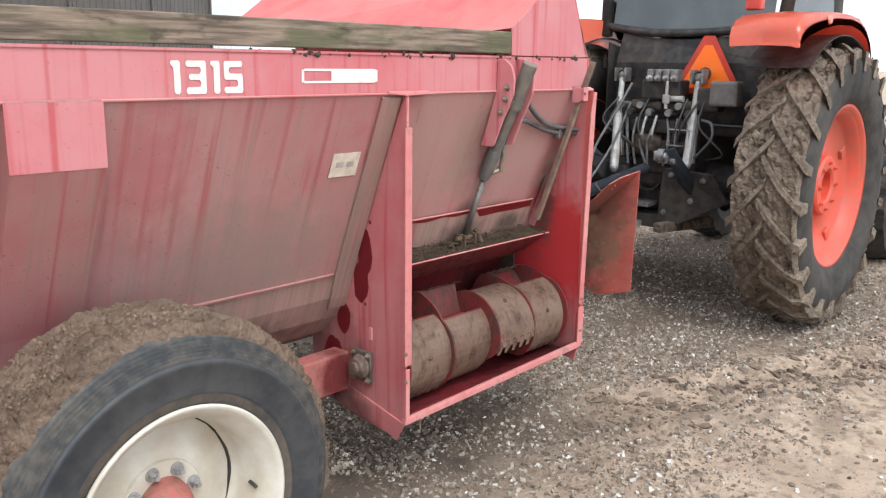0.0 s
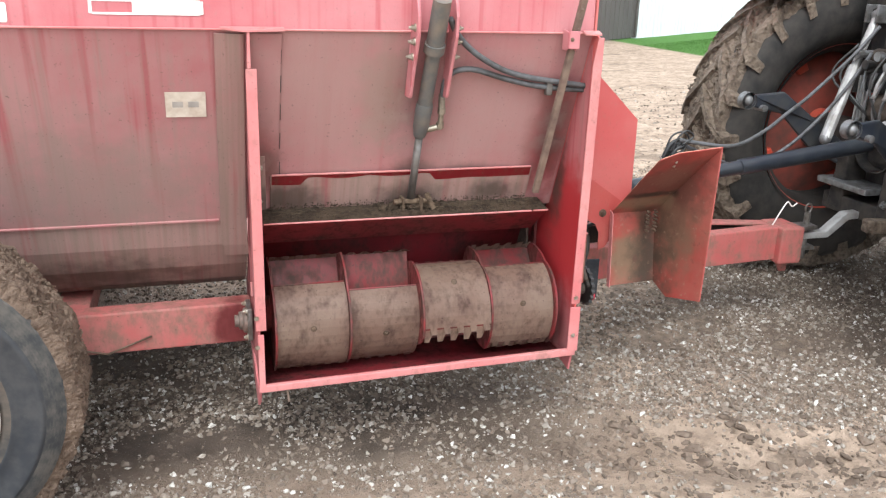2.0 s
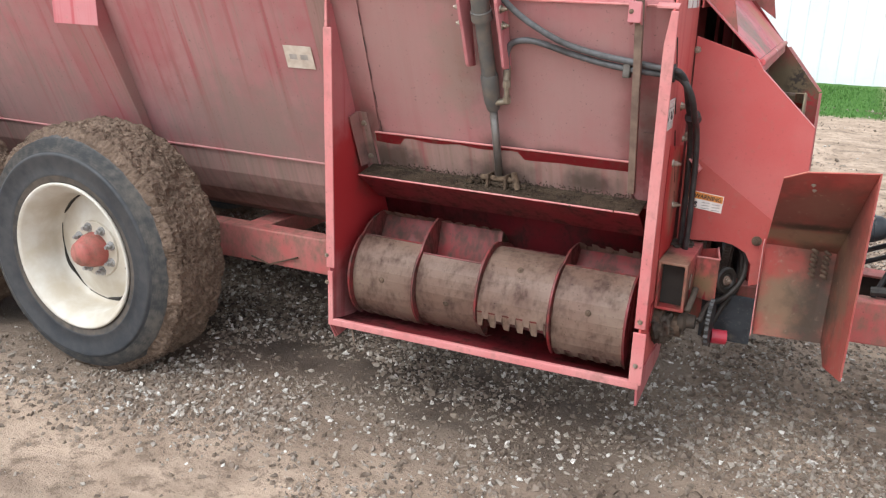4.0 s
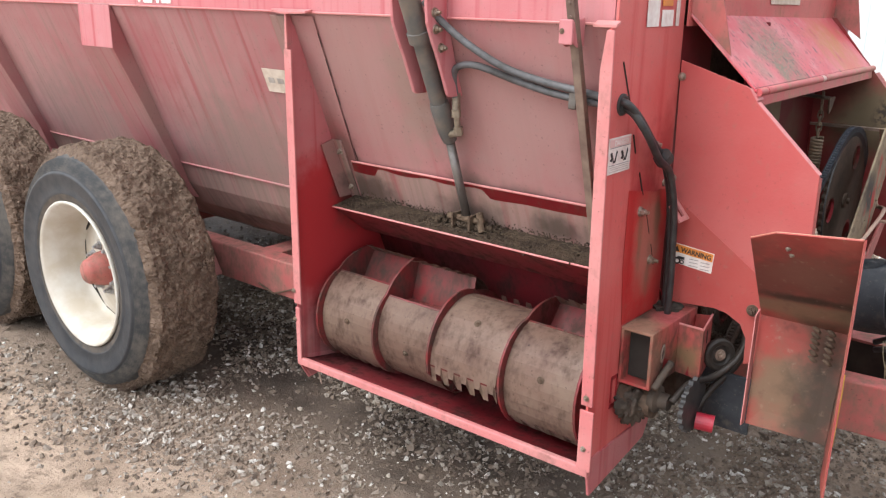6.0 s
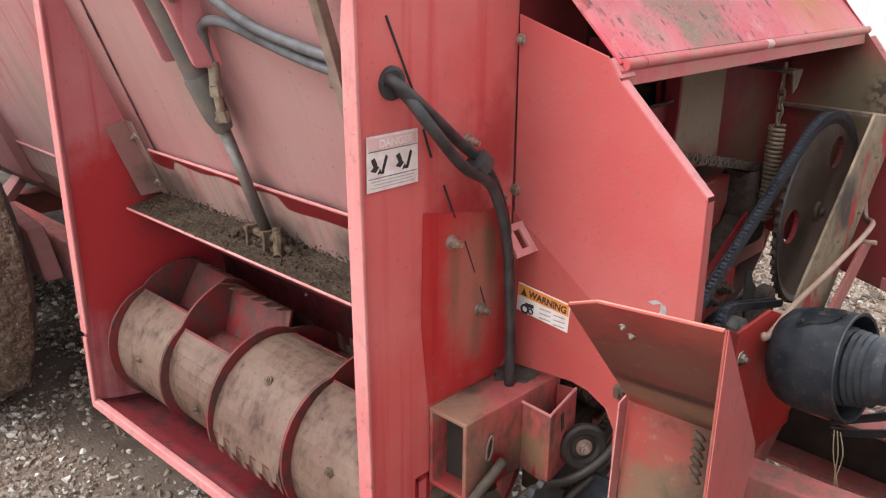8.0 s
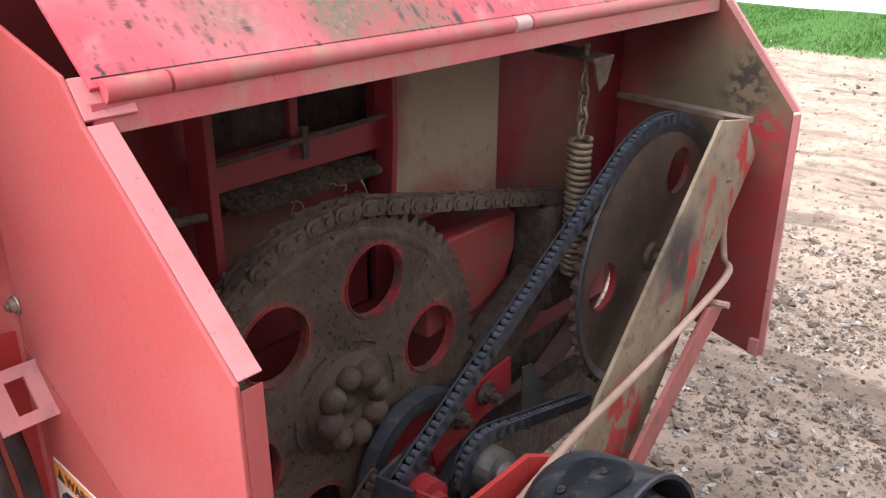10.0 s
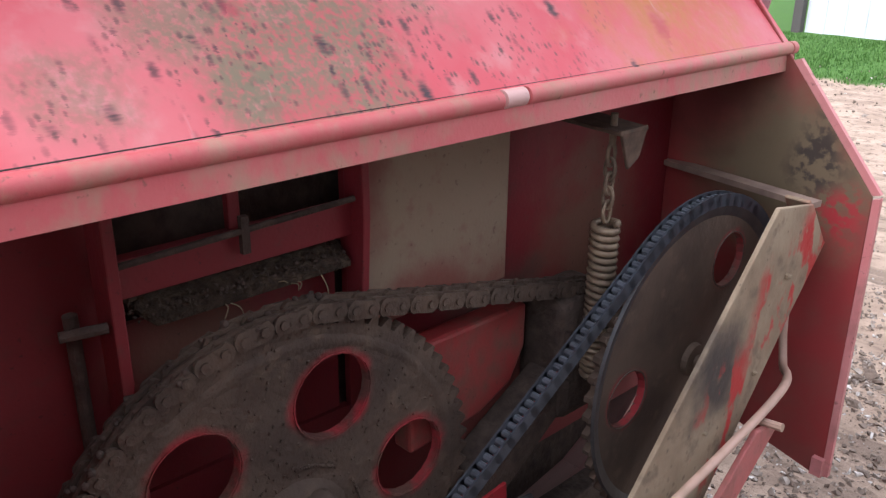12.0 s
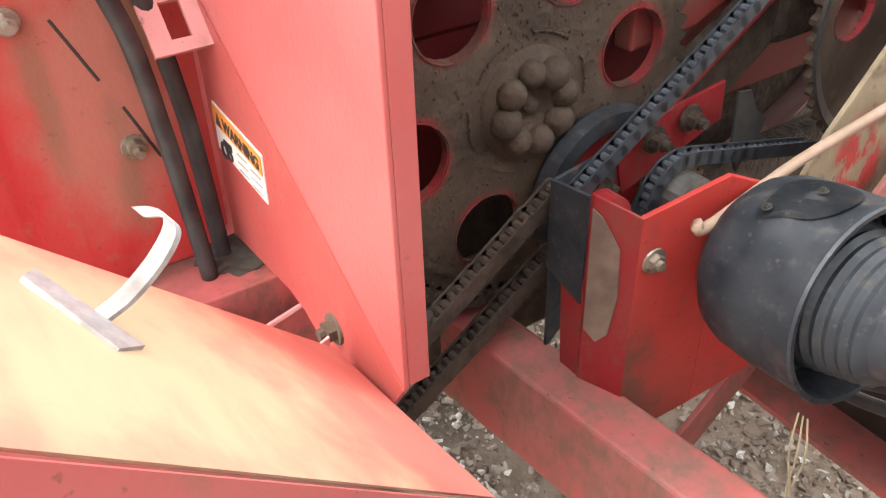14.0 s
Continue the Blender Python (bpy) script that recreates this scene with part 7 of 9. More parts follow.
def pto():
    a, b = Vector((3.800, 3.150, 0.764)), Vector((5.45, 3.05, 1.00))
    d = (b - a).normalized()
    prof = [(0.02, -0.022), (0.070, -0.022), (0.090, -0.012), (0.105, 0.004), (0.113, 0.026), (0.117, 0.07), (0.118, 0.140), (0.1205, 0.146), (0.1195, 0.150), (0.113, 0.149), (0.109, 0.09), (0.05, 0.08)]
    g = part("pto_guard", lathe(bmesh.new(), prof, a, d, 56), "guard", spreader, "black plastic drive shaft guard cone", 0, "crisp")
    bm = lathe(bmesh.new(), [(0.05, 0.08)] + [(0.089 - 0.0013 * k + (0.0045 if k % 2 else 0.0), 0.100 + 0.0068 * k) for k in range(15)] + [(0.066, 0.200), (0.064, 0.222), (0.058, 0.228), (0.054, 0.262), (0.050, 0.265), (0.046, 0.285), (0.036, 0.30)], a, d, 48)
    part("bellows", bm, "guard", g, "ribbed black inner boot", 0, "crisp")
    L = (b - a).length
    part("drive_shaft", tube(bmesh.new(), [a + d * 0.28, a + d * 0.9, a + d * 0.905, b], [0.036, 0.036, 0.042, 0.042], 24), "shaft_blue", g, "dark blue-black shaft tube", 0, "crisp")
    bm = bmesh.new()
    v = bmesh.ops.create_uvsphere(bm, u_segments=12, v_segments=8, radius=0.012)["verts"]
    bmesh.ops.transform(bm, matrix=Matrix.Translation(a + d * 0.247 + Vector((0, -0.028, 0.046))) @ Matrix.Diagonal((0.9, 0.9, 0.6, 1)), verts=v)
    part("grease_cap", bm, "bolt", g)
    # leaf-shaped flap draped over the top, its tab hanging to the near side
    up = (Vector((0, 0, 1)) - d * d.z).normalized()
    sd = d.cross(up)

    def on_guard(u, th, out=0.0):
        r = 0.113 + 0.05 * max(0.0, u - 0.026) + out
        return a + d * u + (up * math.cos(th) + sd * math.sin(th)) * r

    bm = bmesh.new()
    rings = []
    for f in (0.25, 0.5, 0.75, 1.0):
        ring = []
        for k in range(28):
            w = 2 * math.pi * k / 28
            du, dth = 0.043 * f * math.cos(w), 0.37 * f * math.sin(w)
            tab = max(0.0, math.cos(w - 2.25)) ** 14 * f
            ring.append(bm.verts.new(on_guard(0.084 + du - 0.010 * tab, 0.12 + dth + 0.22 * tab, 0.0035)))
        rings.append(ring)
    bm.faces.new(rings[0])
    for p, q in zip(rings, rings[1:]):
        for k in range(28):
            bm.faces.new((p[k], p[(k + 1) % 28], q[(k + 1) % 28], q[k]))
    bmesh.ops.solidify(bm, geom=bm.faces[:], thickness=0.0035)
    part("guard_flap", bm, "guard", g, "leaf-shaped inspection flap")
    for u, th in ((0.054, 0.50), (0.088, 0.10)):
        p = on_guard(u, th, 0.008)
        part("flap_rivet", hexbolt(bmesh.new(), p, (up * math.cos(th) + sd * math.sin(th)), 0.004, 0.003), "crack", g)
    # hose bundle over the tongue, and lines to the tractor
    bundle = [(4.02, 3.00, 0.44), (4.075, 3.03, 0.52), (4.125, 3.05, 0.646), (4.170, 3.05, 0.804), (4.200, 3.05, 0.945), (4.240, 3.05, 1.03), (4.285, 3.05, 1.055)]
    runs = []
    for k in range(3):
        runs.append(([(x + 0.036 * k - 0.022 * (z > 0.9) * k, y + 0.020 * (k % 2), z - 0.016 * k * (z > 0.9)) for x, y, z in bundle], 0.0105, "hose"))
    for pts, r, mt in runs + [([(4.285, 3.05, 1.055), (4.40, 3.05, 1.035), (4.608, 3.05, 1.016), (4.85, 3.14, 1.07), (5.05, 3.24, 1.14), (5.229, 3.30, 1.224), (5.482, 3.30, 1.449), (5.60, 3.28, 1.60)], 0.010, "grey_hose"),
                       ([(4.280, 3.06, 1.04), (4.45, 3.10, 0.975), (4.70, 3.18, 0.885), (4.85, 3.25, 0.865), (5.006, 3.30, 0.875), (5.206, 3.30, 0.997), (5.40, 3.27, 1.22), (5.56, 3.26, 1.46)], 0.010, "grey_hose"),
                       ([(4.22, 3.06, 0.99), (4.25, 3.06, 1.07), (4.31, 3.06, 1.09), (4.35, 3.06, 1.05), (4.31, 3.06, 0.99), (4.24, 3.06, 1.00)], 0.005, "black"),
                       ([(4.24, 3.04, 0.96), (4.27, 3.04, 1.06), (4.32, 3.04, 1.10), (4.36, 3.04, 1.07), (4.30, 3.04, 1.03)], 0.005, "black"),
                       ([(3.89, 3.24, 0.590), (3.936, 3.22, 0.622), (4.048, 3.20, 0.690), (4.146, 3.17, 0.755), (4.21, 3.10, 0.87), (4.26, 3.06, 1.02)], 0.010, "hose"),
                       ([(3.89, 3.25, 0.560), (3.95, 3.23, 0.588), (4.06, 3.21, 0.645), (4.17, 3.18, 0.715), (4.25, 3.11, 0.85), (4.29, 3.06, 1.03)], 0.010, "hose")]:
        part("hydraulic_hose", tube(bmesh.new(), smooth_line(pts, 6), r, 8), mt, spreader, "", 0, True)
    for k in range(3):
        pts = [(3.945 + 0.006 * k, 3.07, 0.665), (3.955 + 0.01 * k, 3.055, 0.62), (3.97, 3.05, 0.575 - 0.02 * k), (3.985 + 0.01 * k, 3.05, 0.52)]
        part("twine", tube(bmesh.new(), smooth_line(pts, 4), 0.0012, 5), "green_rope", spreader)


M["shaft_blue"] = plain("worn_blue_black_tube", (0.018, 0.022, 0.031), (0.04, 0.044, 0.05), 0.35, 0.1, 12, 0.05)
pto()


def deflector():
    TL, TLb, TR = (3.752, 2.335, 1.122), (3.818, 2.310, 1.166), (4.010, 2.306, 1.172)
    BL, BR = (3.712, 2.615, 0.842), (3.940, 2.640, 0.822)
    LL, LR = (3.715, 2.590, 0.498), (3.936, 2.590, 0.508)
    # all five corners of the sloping plate in one plane
    nrm = (Vector(TR) - Vector(TL)).cross(Vector(BR) - Vector(TL))
    TLb, BL = [(q[0], q[1], TL[2] - (nrm.x * (q[0] - TL[0]) + nrm.y * (q[1] - TL[1])) / nrm.z) for q in (TLb, BL)]
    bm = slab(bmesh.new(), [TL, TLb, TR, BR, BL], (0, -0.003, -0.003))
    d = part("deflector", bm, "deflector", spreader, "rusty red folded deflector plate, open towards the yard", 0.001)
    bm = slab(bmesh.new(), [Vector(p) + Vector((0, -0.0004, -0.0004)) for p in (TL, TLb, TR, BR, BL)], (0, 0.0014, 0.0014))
    part("deflector_top", bm, "bright_dusty_top", d, "dusty upper face with bright light painted in as cream")
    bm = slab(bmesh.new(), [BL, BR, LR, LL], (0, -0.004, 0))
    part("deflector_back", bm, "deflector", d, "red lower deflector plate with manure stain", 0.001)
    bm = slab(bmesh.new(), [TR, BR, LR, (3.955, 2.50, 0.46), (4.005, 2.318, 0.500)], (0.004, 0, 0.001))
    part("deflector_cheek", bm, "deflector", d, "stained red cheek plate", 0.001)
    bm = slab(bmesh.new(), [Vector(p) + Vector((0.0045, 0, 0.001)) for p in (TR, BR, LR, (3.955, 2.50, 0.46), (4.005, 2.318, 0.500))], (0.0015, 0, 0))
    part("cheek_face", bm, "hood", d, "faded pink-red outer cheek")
    bm = slab(bmesh.new(), [(3.992, 2.40, 0.74), (3.983, 2.44, 0.79), (3.974, 2.47, 0.74), (3.994, 2.38, 0.62)], (0.006, 0, 0))
    part("yellow_sticker", bm, "yellow_decal", d)
    bm = slab(bmesh.new(), [(3.708, 2.615, 0.842), (3.711, 2.590, 0.498), (3.711, 2.565, 0.498), (3.708, 2.585, 0.83)], (-0.003, 0, 0))
    part("deflector_edge", bm, "edge", d)
    for k in range(2):
        bm = bmesh.new()
        for i in range(6):
            v = bmesh.ops.create_icosphere(bm, subdivisions=1, radius=0.0105)["verts"]
            bmesh.ops.transform(bm, matrix=Matrix.Translation((3.872 + 0.038 * k, 2.578, 0.835 - 0.017 * i)) @ Matrix.Rotation(radians(30), 4, "Y") @ Matrix.Diagonal((1.5, 0.6, 0.7, 1)), verts=v)
        part("dried_braid", bm, "rust", d, "short braid of dried crop", 0, True, "stuff")
    for p in ((3.838, 2.352, 1.1055), (3.842, 2.372, 1.0855)):
        part("rivet", hexbolt(bmesh.new(), p, (0, -0.7, -0.7), 0.005, 0.004), "bolt", d)
    # grey rubber latch on the upper face
    n = Vector((0, 0.7, 0.7))
    base = Vector((3.842, 2.412, 1.0505))
    pts = [base + n * 0.004, base + Vector((0.002, 0.020, 0.012)), base + Vector((0.003, 0.042, 0.030)), base + Vector((0.0, 0.056, 0.046)), base + Vector((-0.006, 0.053, 0.055)), base + Vector((-0.016, 0.043, 0.054))]
    bm = bmesh.new()
    line = smooth_line(pts, 6)
    u = Vector((-0.71, -0.42, 0.53)).normalized() * 0.010
    slab_strip(bm, line, [p + Vector((0, 0.003, -0.002)) for p in line], u)
    latch = part("rubber_latch", bm, "latch", d, "pale grey rubber latch strap")
    bm = slab(bmesh.new(), [base + Vector((-0.040, -0.026, 0.026)), base + Vector((-0.024, -0.034, 0.034)), base + Vector((0.034, -0.002, 0.002)), base + Vector((0.020, 0.014, -0.014))], n * 0.005)
    part("latch_base", bm, "latch", latch)


M["latch"] = plain("pale_grey_rubber", (0.38, 0.36, 0.36), (0.22, 0.20, 0.19), 0.5, 0, 60, 0.1)
deflector()


def low_drive():
    """Square tube, bracket, bearing and shaft end below the end plate."""
    bm = bmesh.new()
    outer, hollow = [(3.394, 0.596), (3.494, 0.596), (3.494, 0.771), (3.394, 0.771)], [(3.403, 0.606), (3.484, 0.606), (3.484, 0.761), (3.403, 0.761)]
    V = [[bm.verts.new((x, y, z)) for x, z in ring] for ring in (outer, hollow) for y in (2.40, 2.70)]
    for k in range(4):
        m = (k + 1) % 4
        for p, q in ((0, 1), (2, 3), (0, 2), (1, 3)):
            bm.faces.new((V[p][k], V[p][m], V[q][m], V[q][k]))
    part("square_tube", bm, "scuffed", spreader, "scuffed dirty red square tube, open at the end", 0.003)
    bm = bmesh.new()
    slab(bm, [(3.494, 2.569, 0.752), (3.575, 2.556, 0.757), (3.575, 2.556, 0.60), (3.494, 2.569, 0.60)], (0, 0.006, 0))
    slab(bm, [(3.575, 2.556, 0.757), (3.552, 2.672, 0.764), (3.552, 2.672, 0.60), (3.575, 2.556, 0.60)], (-0.006, 0, 0))
    slab(bm, [(3.494, 2.685, 0.75), (3.552, 2.672, 0.764), (3.552, 2.672, 0.62), (3.494, 2.685, 0.62)], (0, 0.006, 0))
    part("u_bracket", bm, "scuffed", spreader, "worn red folded bracket", 0.002)
    bm = bmesh.new()
    tube(bm, [(3.494, 2.569, 0.755), (3.575, 2.556, 0.760), (3.552, 2.672, 0.767)], 0.0035, 6)
    part("bracket_edge", bm, "edge", spreader)
    bm = bmesh.new()
    for dy, dz, w, h in ((-0.016, 0, 0.010, 0.10), (0.016, 0, 0.010, 0.10), (0, 0.045, 0.04, 0.012), (0, -0.045, 0.04, 0.012)):
        box(bm, (3.390, 2.385 + dy, 0.570 + dz), (0.006, w, h))
    part("slotted_tab", bm, "fresh", spreader, "", 0.001)
    bm = bmesh.new()
    loop = [(3.497, 2.467 + 0.009 * math.cos(w) + 0.004 * math.sin(w), 0.692 + 0.026 * math.sin(w)) for w in [2 * math.pi * k / 20 for k in range(21)]]
    tube(bm, loop, 0.0028, 6)
    part("slot_rim", bm, "tan_steel", spreader, "worn pale rim of a slot in the tube", 0, True)
    bm = slab(bmesh.new(), [(3.4955, 2.467 + 0.007 * math.cos(w) + 0.003 * math.sin(w), 0.692 + 0.023 * math.sin(w)) for w in [2 * math.pi * k / 16 for k in range(16)]], (0.001, 0, 0))
    part("slot", bm, "crack", spreader)
    bm = slab(bmesh.new(), [(3.5664, 2.604, 0.738), (3.5640, 2.616, 0.741), (3.5628, 2.622, 0.700), (3.5652, 2.610, 0.697)], (0.0012, 0, 0))
    part("slot", bm, "crack", spreader)
    # muck packed where the hoses go down behind the tube
    bm = bmesh.new()
    v = bmesh.ops.create_icosphere(bm, subdivisions=4, radius=1.0)["verts"]
    for k in v:
        q = k.co.copy()
        f = 1.0 + 0.4 * noise.noise(q * 2.3) + 0.25 * noise.noise(q * 6.0)
        k.co = Vector((3.425 + 0.040 * q.x * f, 2.628 + 0.045 * q.y * f, 0.772 + 0.014 * q.z * f))
    part("packed_muck", bm, "greasy_dirt", spreader, "dark muck packed round the hoses", 0, True)
    part("rotor_bearing", lathe(bmesh.new(), [(0.075, 0), (0.075, 0.03), (0.05, 0.04), (0.045, 0.09), (0.0, 0.09)], (3.394, AX_Y, AX_Z - 0.02), (1, 0, 0), 24, lambda a, j, r: 0.008 * math.sin(3 * a) if j < 2 else 0), "rust", spreader, "dirty bearing housing")
    bm = bmesh.new()
    v = bmesh.ops.create_icosphere(bm, subdivisions=5, radius=1.0)["verts"]
    for k in v:
        p = k.co.copy()
        f = 1.0 + 0.45 * noise.noise(p * 2.1) + 0.25 * noise.noise(p * 5.0) + 0.14 * noise.noise(p * 13.0)
        k.co = Vector((3.425 + 0.048 * p.x * f, 2.465 + 0.075 * p.y * f, 0.525 + 0.062 * p.z * f))
    part("caked_dirt", bm, "greasy_dirt", spreader, "brown dirt caked round the bearing", 0, True)
    part("bearing_cap", lathe(bmesh.new(), [(0.040, 0), (0.042, 0.02), (0.026, 0.028), (0.024, 0.055), (0.0, 0.057)], (3.475, 2.47, 0.545), (1, 0, 0), 24), "greasy_dirt", spreader, "greasy bearing cap", 0, "crisp")
    part("drive_sprocket", toothed(bmesh.new(), 3.572, 2.535, 0.530, 0.085, 18, 0.014, 0, 0, 0, 0, 0.008), "black", spreader, "small dark oily chain wheel")
    part("shaft_end", tube(bmesh.new(), [(3.578, 2.560, 0.470), (3.628, 2.575, 0.467)], 0.026, 20), "shaft_red", spreader, "glossy red shaft end cap")
    bearing_ax = Vector((0.80, -0.58, 0.12))
    part("idler_wheel", lathe(bmesh.new(), [(0.046, -0.012), (0.050, -0.006), (0.050, 0.006), (0.044, 0.012), (0.032, 0.010), (0.026, 0.004), (0.016, 0.006), (0.0, 0.006)], (3.592, 2.654, 0.655), bearing_ax, 32), "grease_shade_black", spreader, "dark greasy idler wheel", 0, "crisp")
    part("idler_bolt", hexbolt(bmesh.new(), Vector((3.592, 2.654, 0.655)) + bearing_ax * 0.005, bearing_ax, 0.012, 0.012), "tan_steel", spreader)
    for pts, r in (([(3.545, 2.45, 0.56), (3.56, 2.53, 0.595), (3.60, 2.62, 0.60), (3.645, 2.68, 0.66), (3.64, 2.72, 0.74), (3.58, 2.74, 0.79)], 0.010), ([(3.56, 2.55, 0.47), (3.59, 2.63, 0.55), (3.635, 2.71, 0.63), (3.62, 2.78, 0.74)], 0.010)):
        part("drive_belt", tube(bmesh.new(), smooth_line(pts, 5), r, 8), "grease_shade_black", spreader, "dark oily chain strand", 0, True)
    part("tension_lever", tube(bmesh.new(), smooth_line([(3.508, 2.405, 0.606), (3.512, 2.445, 0.634), (3.515, 2.490, 0.662)], 4), 0.011, 10), "greasy_dirt", spreader, "dirt-caked lever", 0, True)
    # dark plate stands in for the shaded hollow of the tube
    part("tube_shade_plate", box(bmesh.new(), (3.4435, 2.452, 0.6835), (0.078, 0.02, 0.152)), "crack", spreader, "dark plate standing for the shade inside the tube")
    # black panel added where the gap is only dark with shade
    bm = slab(bmesh.new(), [(3.52, 2.66, 0.60), (3.70, 2.66, 0.60), (3.70, 2.66, 0.42), (3.52, 2.66, 0.42)], (0, 0.01, 0))
    part("dark_gap_panel", bm, "guard", spreader)


M["scuffed"] = paint("scuffed_red_paint", (0.38, 0.034, 0.038), (0.40, 0.11, 0.09), (0.085, 0.056, 0.038), 0.5, 0.62, 0, 0.6, 0.55, 0, (((3.42, 2.44, 0.772), 0.03, 0.10, (1, 0.8, 2), (0.27, 0.20, 0.13), 0.75), ((3.40, 2.53, 0.772), 0.02, 0.06, (1.6, 0.7, 1), MUCK, 0.8), ((3.47, 2.56, 0.772), 0.02, 0.07, (1, 0.8, 1), (0.42, 0.10, 0.10), 0.7), ((3.494, 2.43, 0.68), 0.02, 0.10, (1, 1, 0.7), (0.24, 0.15, 0.10), 0.6), ((3.49, 2.50, 0.62), 0.03, 0.10, (1, 1, 1), MUCK, 0.9), ((3.53, 2.56, 0.66), 0.01, 0.07, (1, 1, 1), (0.16, 0.12, 0.06), 0.8)))
M["shaft_red"] = plain("glossy_red_plastic", (0.40, 0.02, 0.04), (0.30, 0.02, 0.035), 0.35, 0, 10, 0.05)
low_drive()


# ---- running gear ----
def road_wheel(xc, yo, side):
    """Wheel with dished cream rim; yo: plane of the outer sidewall, side: +1 when it faces -y."""
    zc = 0.50
    ax = (0, side, 0)
    o = (xc, yo, zc)
    rim = [(0.318, 0.020), (0.322, 0.008), (0.314, 0.004), (0.302, 0.016), (0.288, 0.040), (0.268, 0.060), (0.262, 0.150), (0.245, 0.185), (0.230, 0.182), (0.18, 0.165), (0.135, 0.150), (0.125, 0.148), (0.0, 0.148)]
    w = part("wheel", lathe(bmesh.new(), rim, o, ax, 72), "rim", spreader, "cream painted steel wheel with grey muddy tyre", 0, True)
    ty = [(0.300, 0.045), (0.316, 0.022), (0.332, 0.014), (0.350, 0.010), (0.358, 0.006), (0.366, 0.010), (0.395, 0.000), (0.428, -0.001), (0.436, -0.005), (0.446, -0.003), (0.450, 0.006), (0.456, 0.002), (0.459, 0.010), (0.465, 0.005), (0.468, 0.014), (0.474, 0.009), (0.477, 0.019), (0.483, 0.014), (0.486, 0.026), (0.492, 0.021), (0.495, 0.034), (0.501, 0.030), (0.504, 0.046), (0.514, 0.060), (0.524, 0.12), (0.527, 0.20), (0.524, 0.28), (0.514, 0.33), (0.50, 0.36), (0.46, 0.385), (0.40, 0.395), (0.33, 0.37)]
    tyre = part("tyre", lathe(bmesh.new(), ty, o, ax, 120, lambda a, j, r: 0.0), "rubber", w, "grey rubber tyre with ribbed shoulder", 0, True)
    tyre.data.materials.append(M["bead_dust"])
    tyre.data.materials.append(M["rib_dust"])
    for p in tyre.data.polygons:
        r = math.hypot(p.center.x - xc, p.center.z - zc)
        p.material_index = 1 if r < 0.352 else 2 if r > 0.450 else 0
    bm = bmesh.new()
    rows, seg = (34, 420) if side > 0 else (16, 160)
    prof = [(0.498, 0.036), (0.510, 0.044), (0.530, 0.058)] + [(0.540, 0.058 + 0.270 * k / rows) for k in range(1, rows + 1)] + [(0.53, 0.345), (0.505, 0.36)]

    def clump(a, j, r):
        if j == 0 or j == len(prof) - 1:
            return -0.010
        u, v, h = math.cos(a) * 0.53, math.sin(a) * 0.53, prof[j][1]
        q = Vector((u, v, h))
        f = 0.015 * noise.noise(q * 9) + 0.014 * noise.noise(q * 26) + 0.012 * (0.5 - abs(noise.noise(q * 48))) + 0.007 * noise.noise(q * 95)
        bare = max(0.0, noise.noise(Vector((u * 3.2, v * 3.2, 3.3))) + 0.25)
        if h < 0.085:
            f -= 0.050 * bare * (0.085 - h) / 0.049
        return f

    lathe(bm, prof, o, ax, seg, clump)
    part("tread_mud", bm, "mud", w, "thick dried mud over the tread")
    if side > 0:
        gr = np.random.RandomState(int(xc * 10) + 20)
        m = 3600
        ang, lie, sz = gr.uniform(0, 2 * math.pi, m), gr.uniform(0.06, 0.33, m), 0.0025 * 3.4 ** (gr.random_sample(m) ** 2.2)
        rad = 0.538 - 0.030 * np.clip((0.085 - lie) / 0.035, 0, 1) + gr.normal(0, 0.004, m)
        at_ = np.stack([xc + rad * np.cos(ang), yo + lie, zc + rad * np.sin(ang)], 1)
        v = at_[:, None] + ICO_V[None] * gr.uniform(0.6, 1.3, (m, 12, 1)) * sz[:, None, None]
        gm = bpy.data.meshes.new("tread_grit")
        gm.from_pydata(v.reshape(-1, 3).tolist(), [], (ICO_F[None] + 12 * np.arange(m)[:, None, None]).reshape(-1, 3).tolist())
        gm.materials.append(M["grit"])
        grit = new("tread_grit", gm)
        grit.parent = w
        grit["kind"] = "stuff"
    cap = [(0.078, 0.146), (0.074, 0.112), (0.063, 0.080), (0.057, 0.076), (0.055, 0.058), (0.045, 0.046), (0.0, 0.041)]
    part("hub_cap", lathe(bmesh.new(), cap, o, ax, 32), "hub_red", w, "faded red hub cap", 0, True)
    part("hub_ring", lathe(bmesh.new(), [(0.128, 0.148), (0.124, 0.140), (0.068, 0.140)], o, ax, 40), "rim", w)
    for k in range(8):
        a = 2 * math.pi * k / 8 + 0.3
        part("wheel_nut", hexbolt(bmesh.new(), (xc + 0.100 * math.cos(a), yo + side * 0.141, zc + 0.100 * math.sin(a)), (0, -side, 0), 0.014, 0.022), "nut_steel", w)
    ring = []
    for k in range(60):
        a = 2 * math.pi * k / 40
        rr = 0.2450 + 0.010 * noise.noise((math.cos(a) * 3, math.sin(a) * 3, xc))
        ring.append((xc + rr * math.cos(a + 0.6), yo + side * 0.1825, zc + rr * math.sin(a + 0.6)))
    part("rim_seam", tube(bmesh.new(), ring[:46], [0.0022 + 0.0125 * max(0.0, noise.noise((k * 0.23, xc, 2.0)) + 0.1) for k in range(46)], 6), "crack", w)
    part("valve", tube(bmesh.new(), [(xc + 0.262, yo + side * 0.10, zc - 0.02), (xc + 0.255, yo + side * 0.06, zc - 0.02)], 0.006, 8), "black", w)


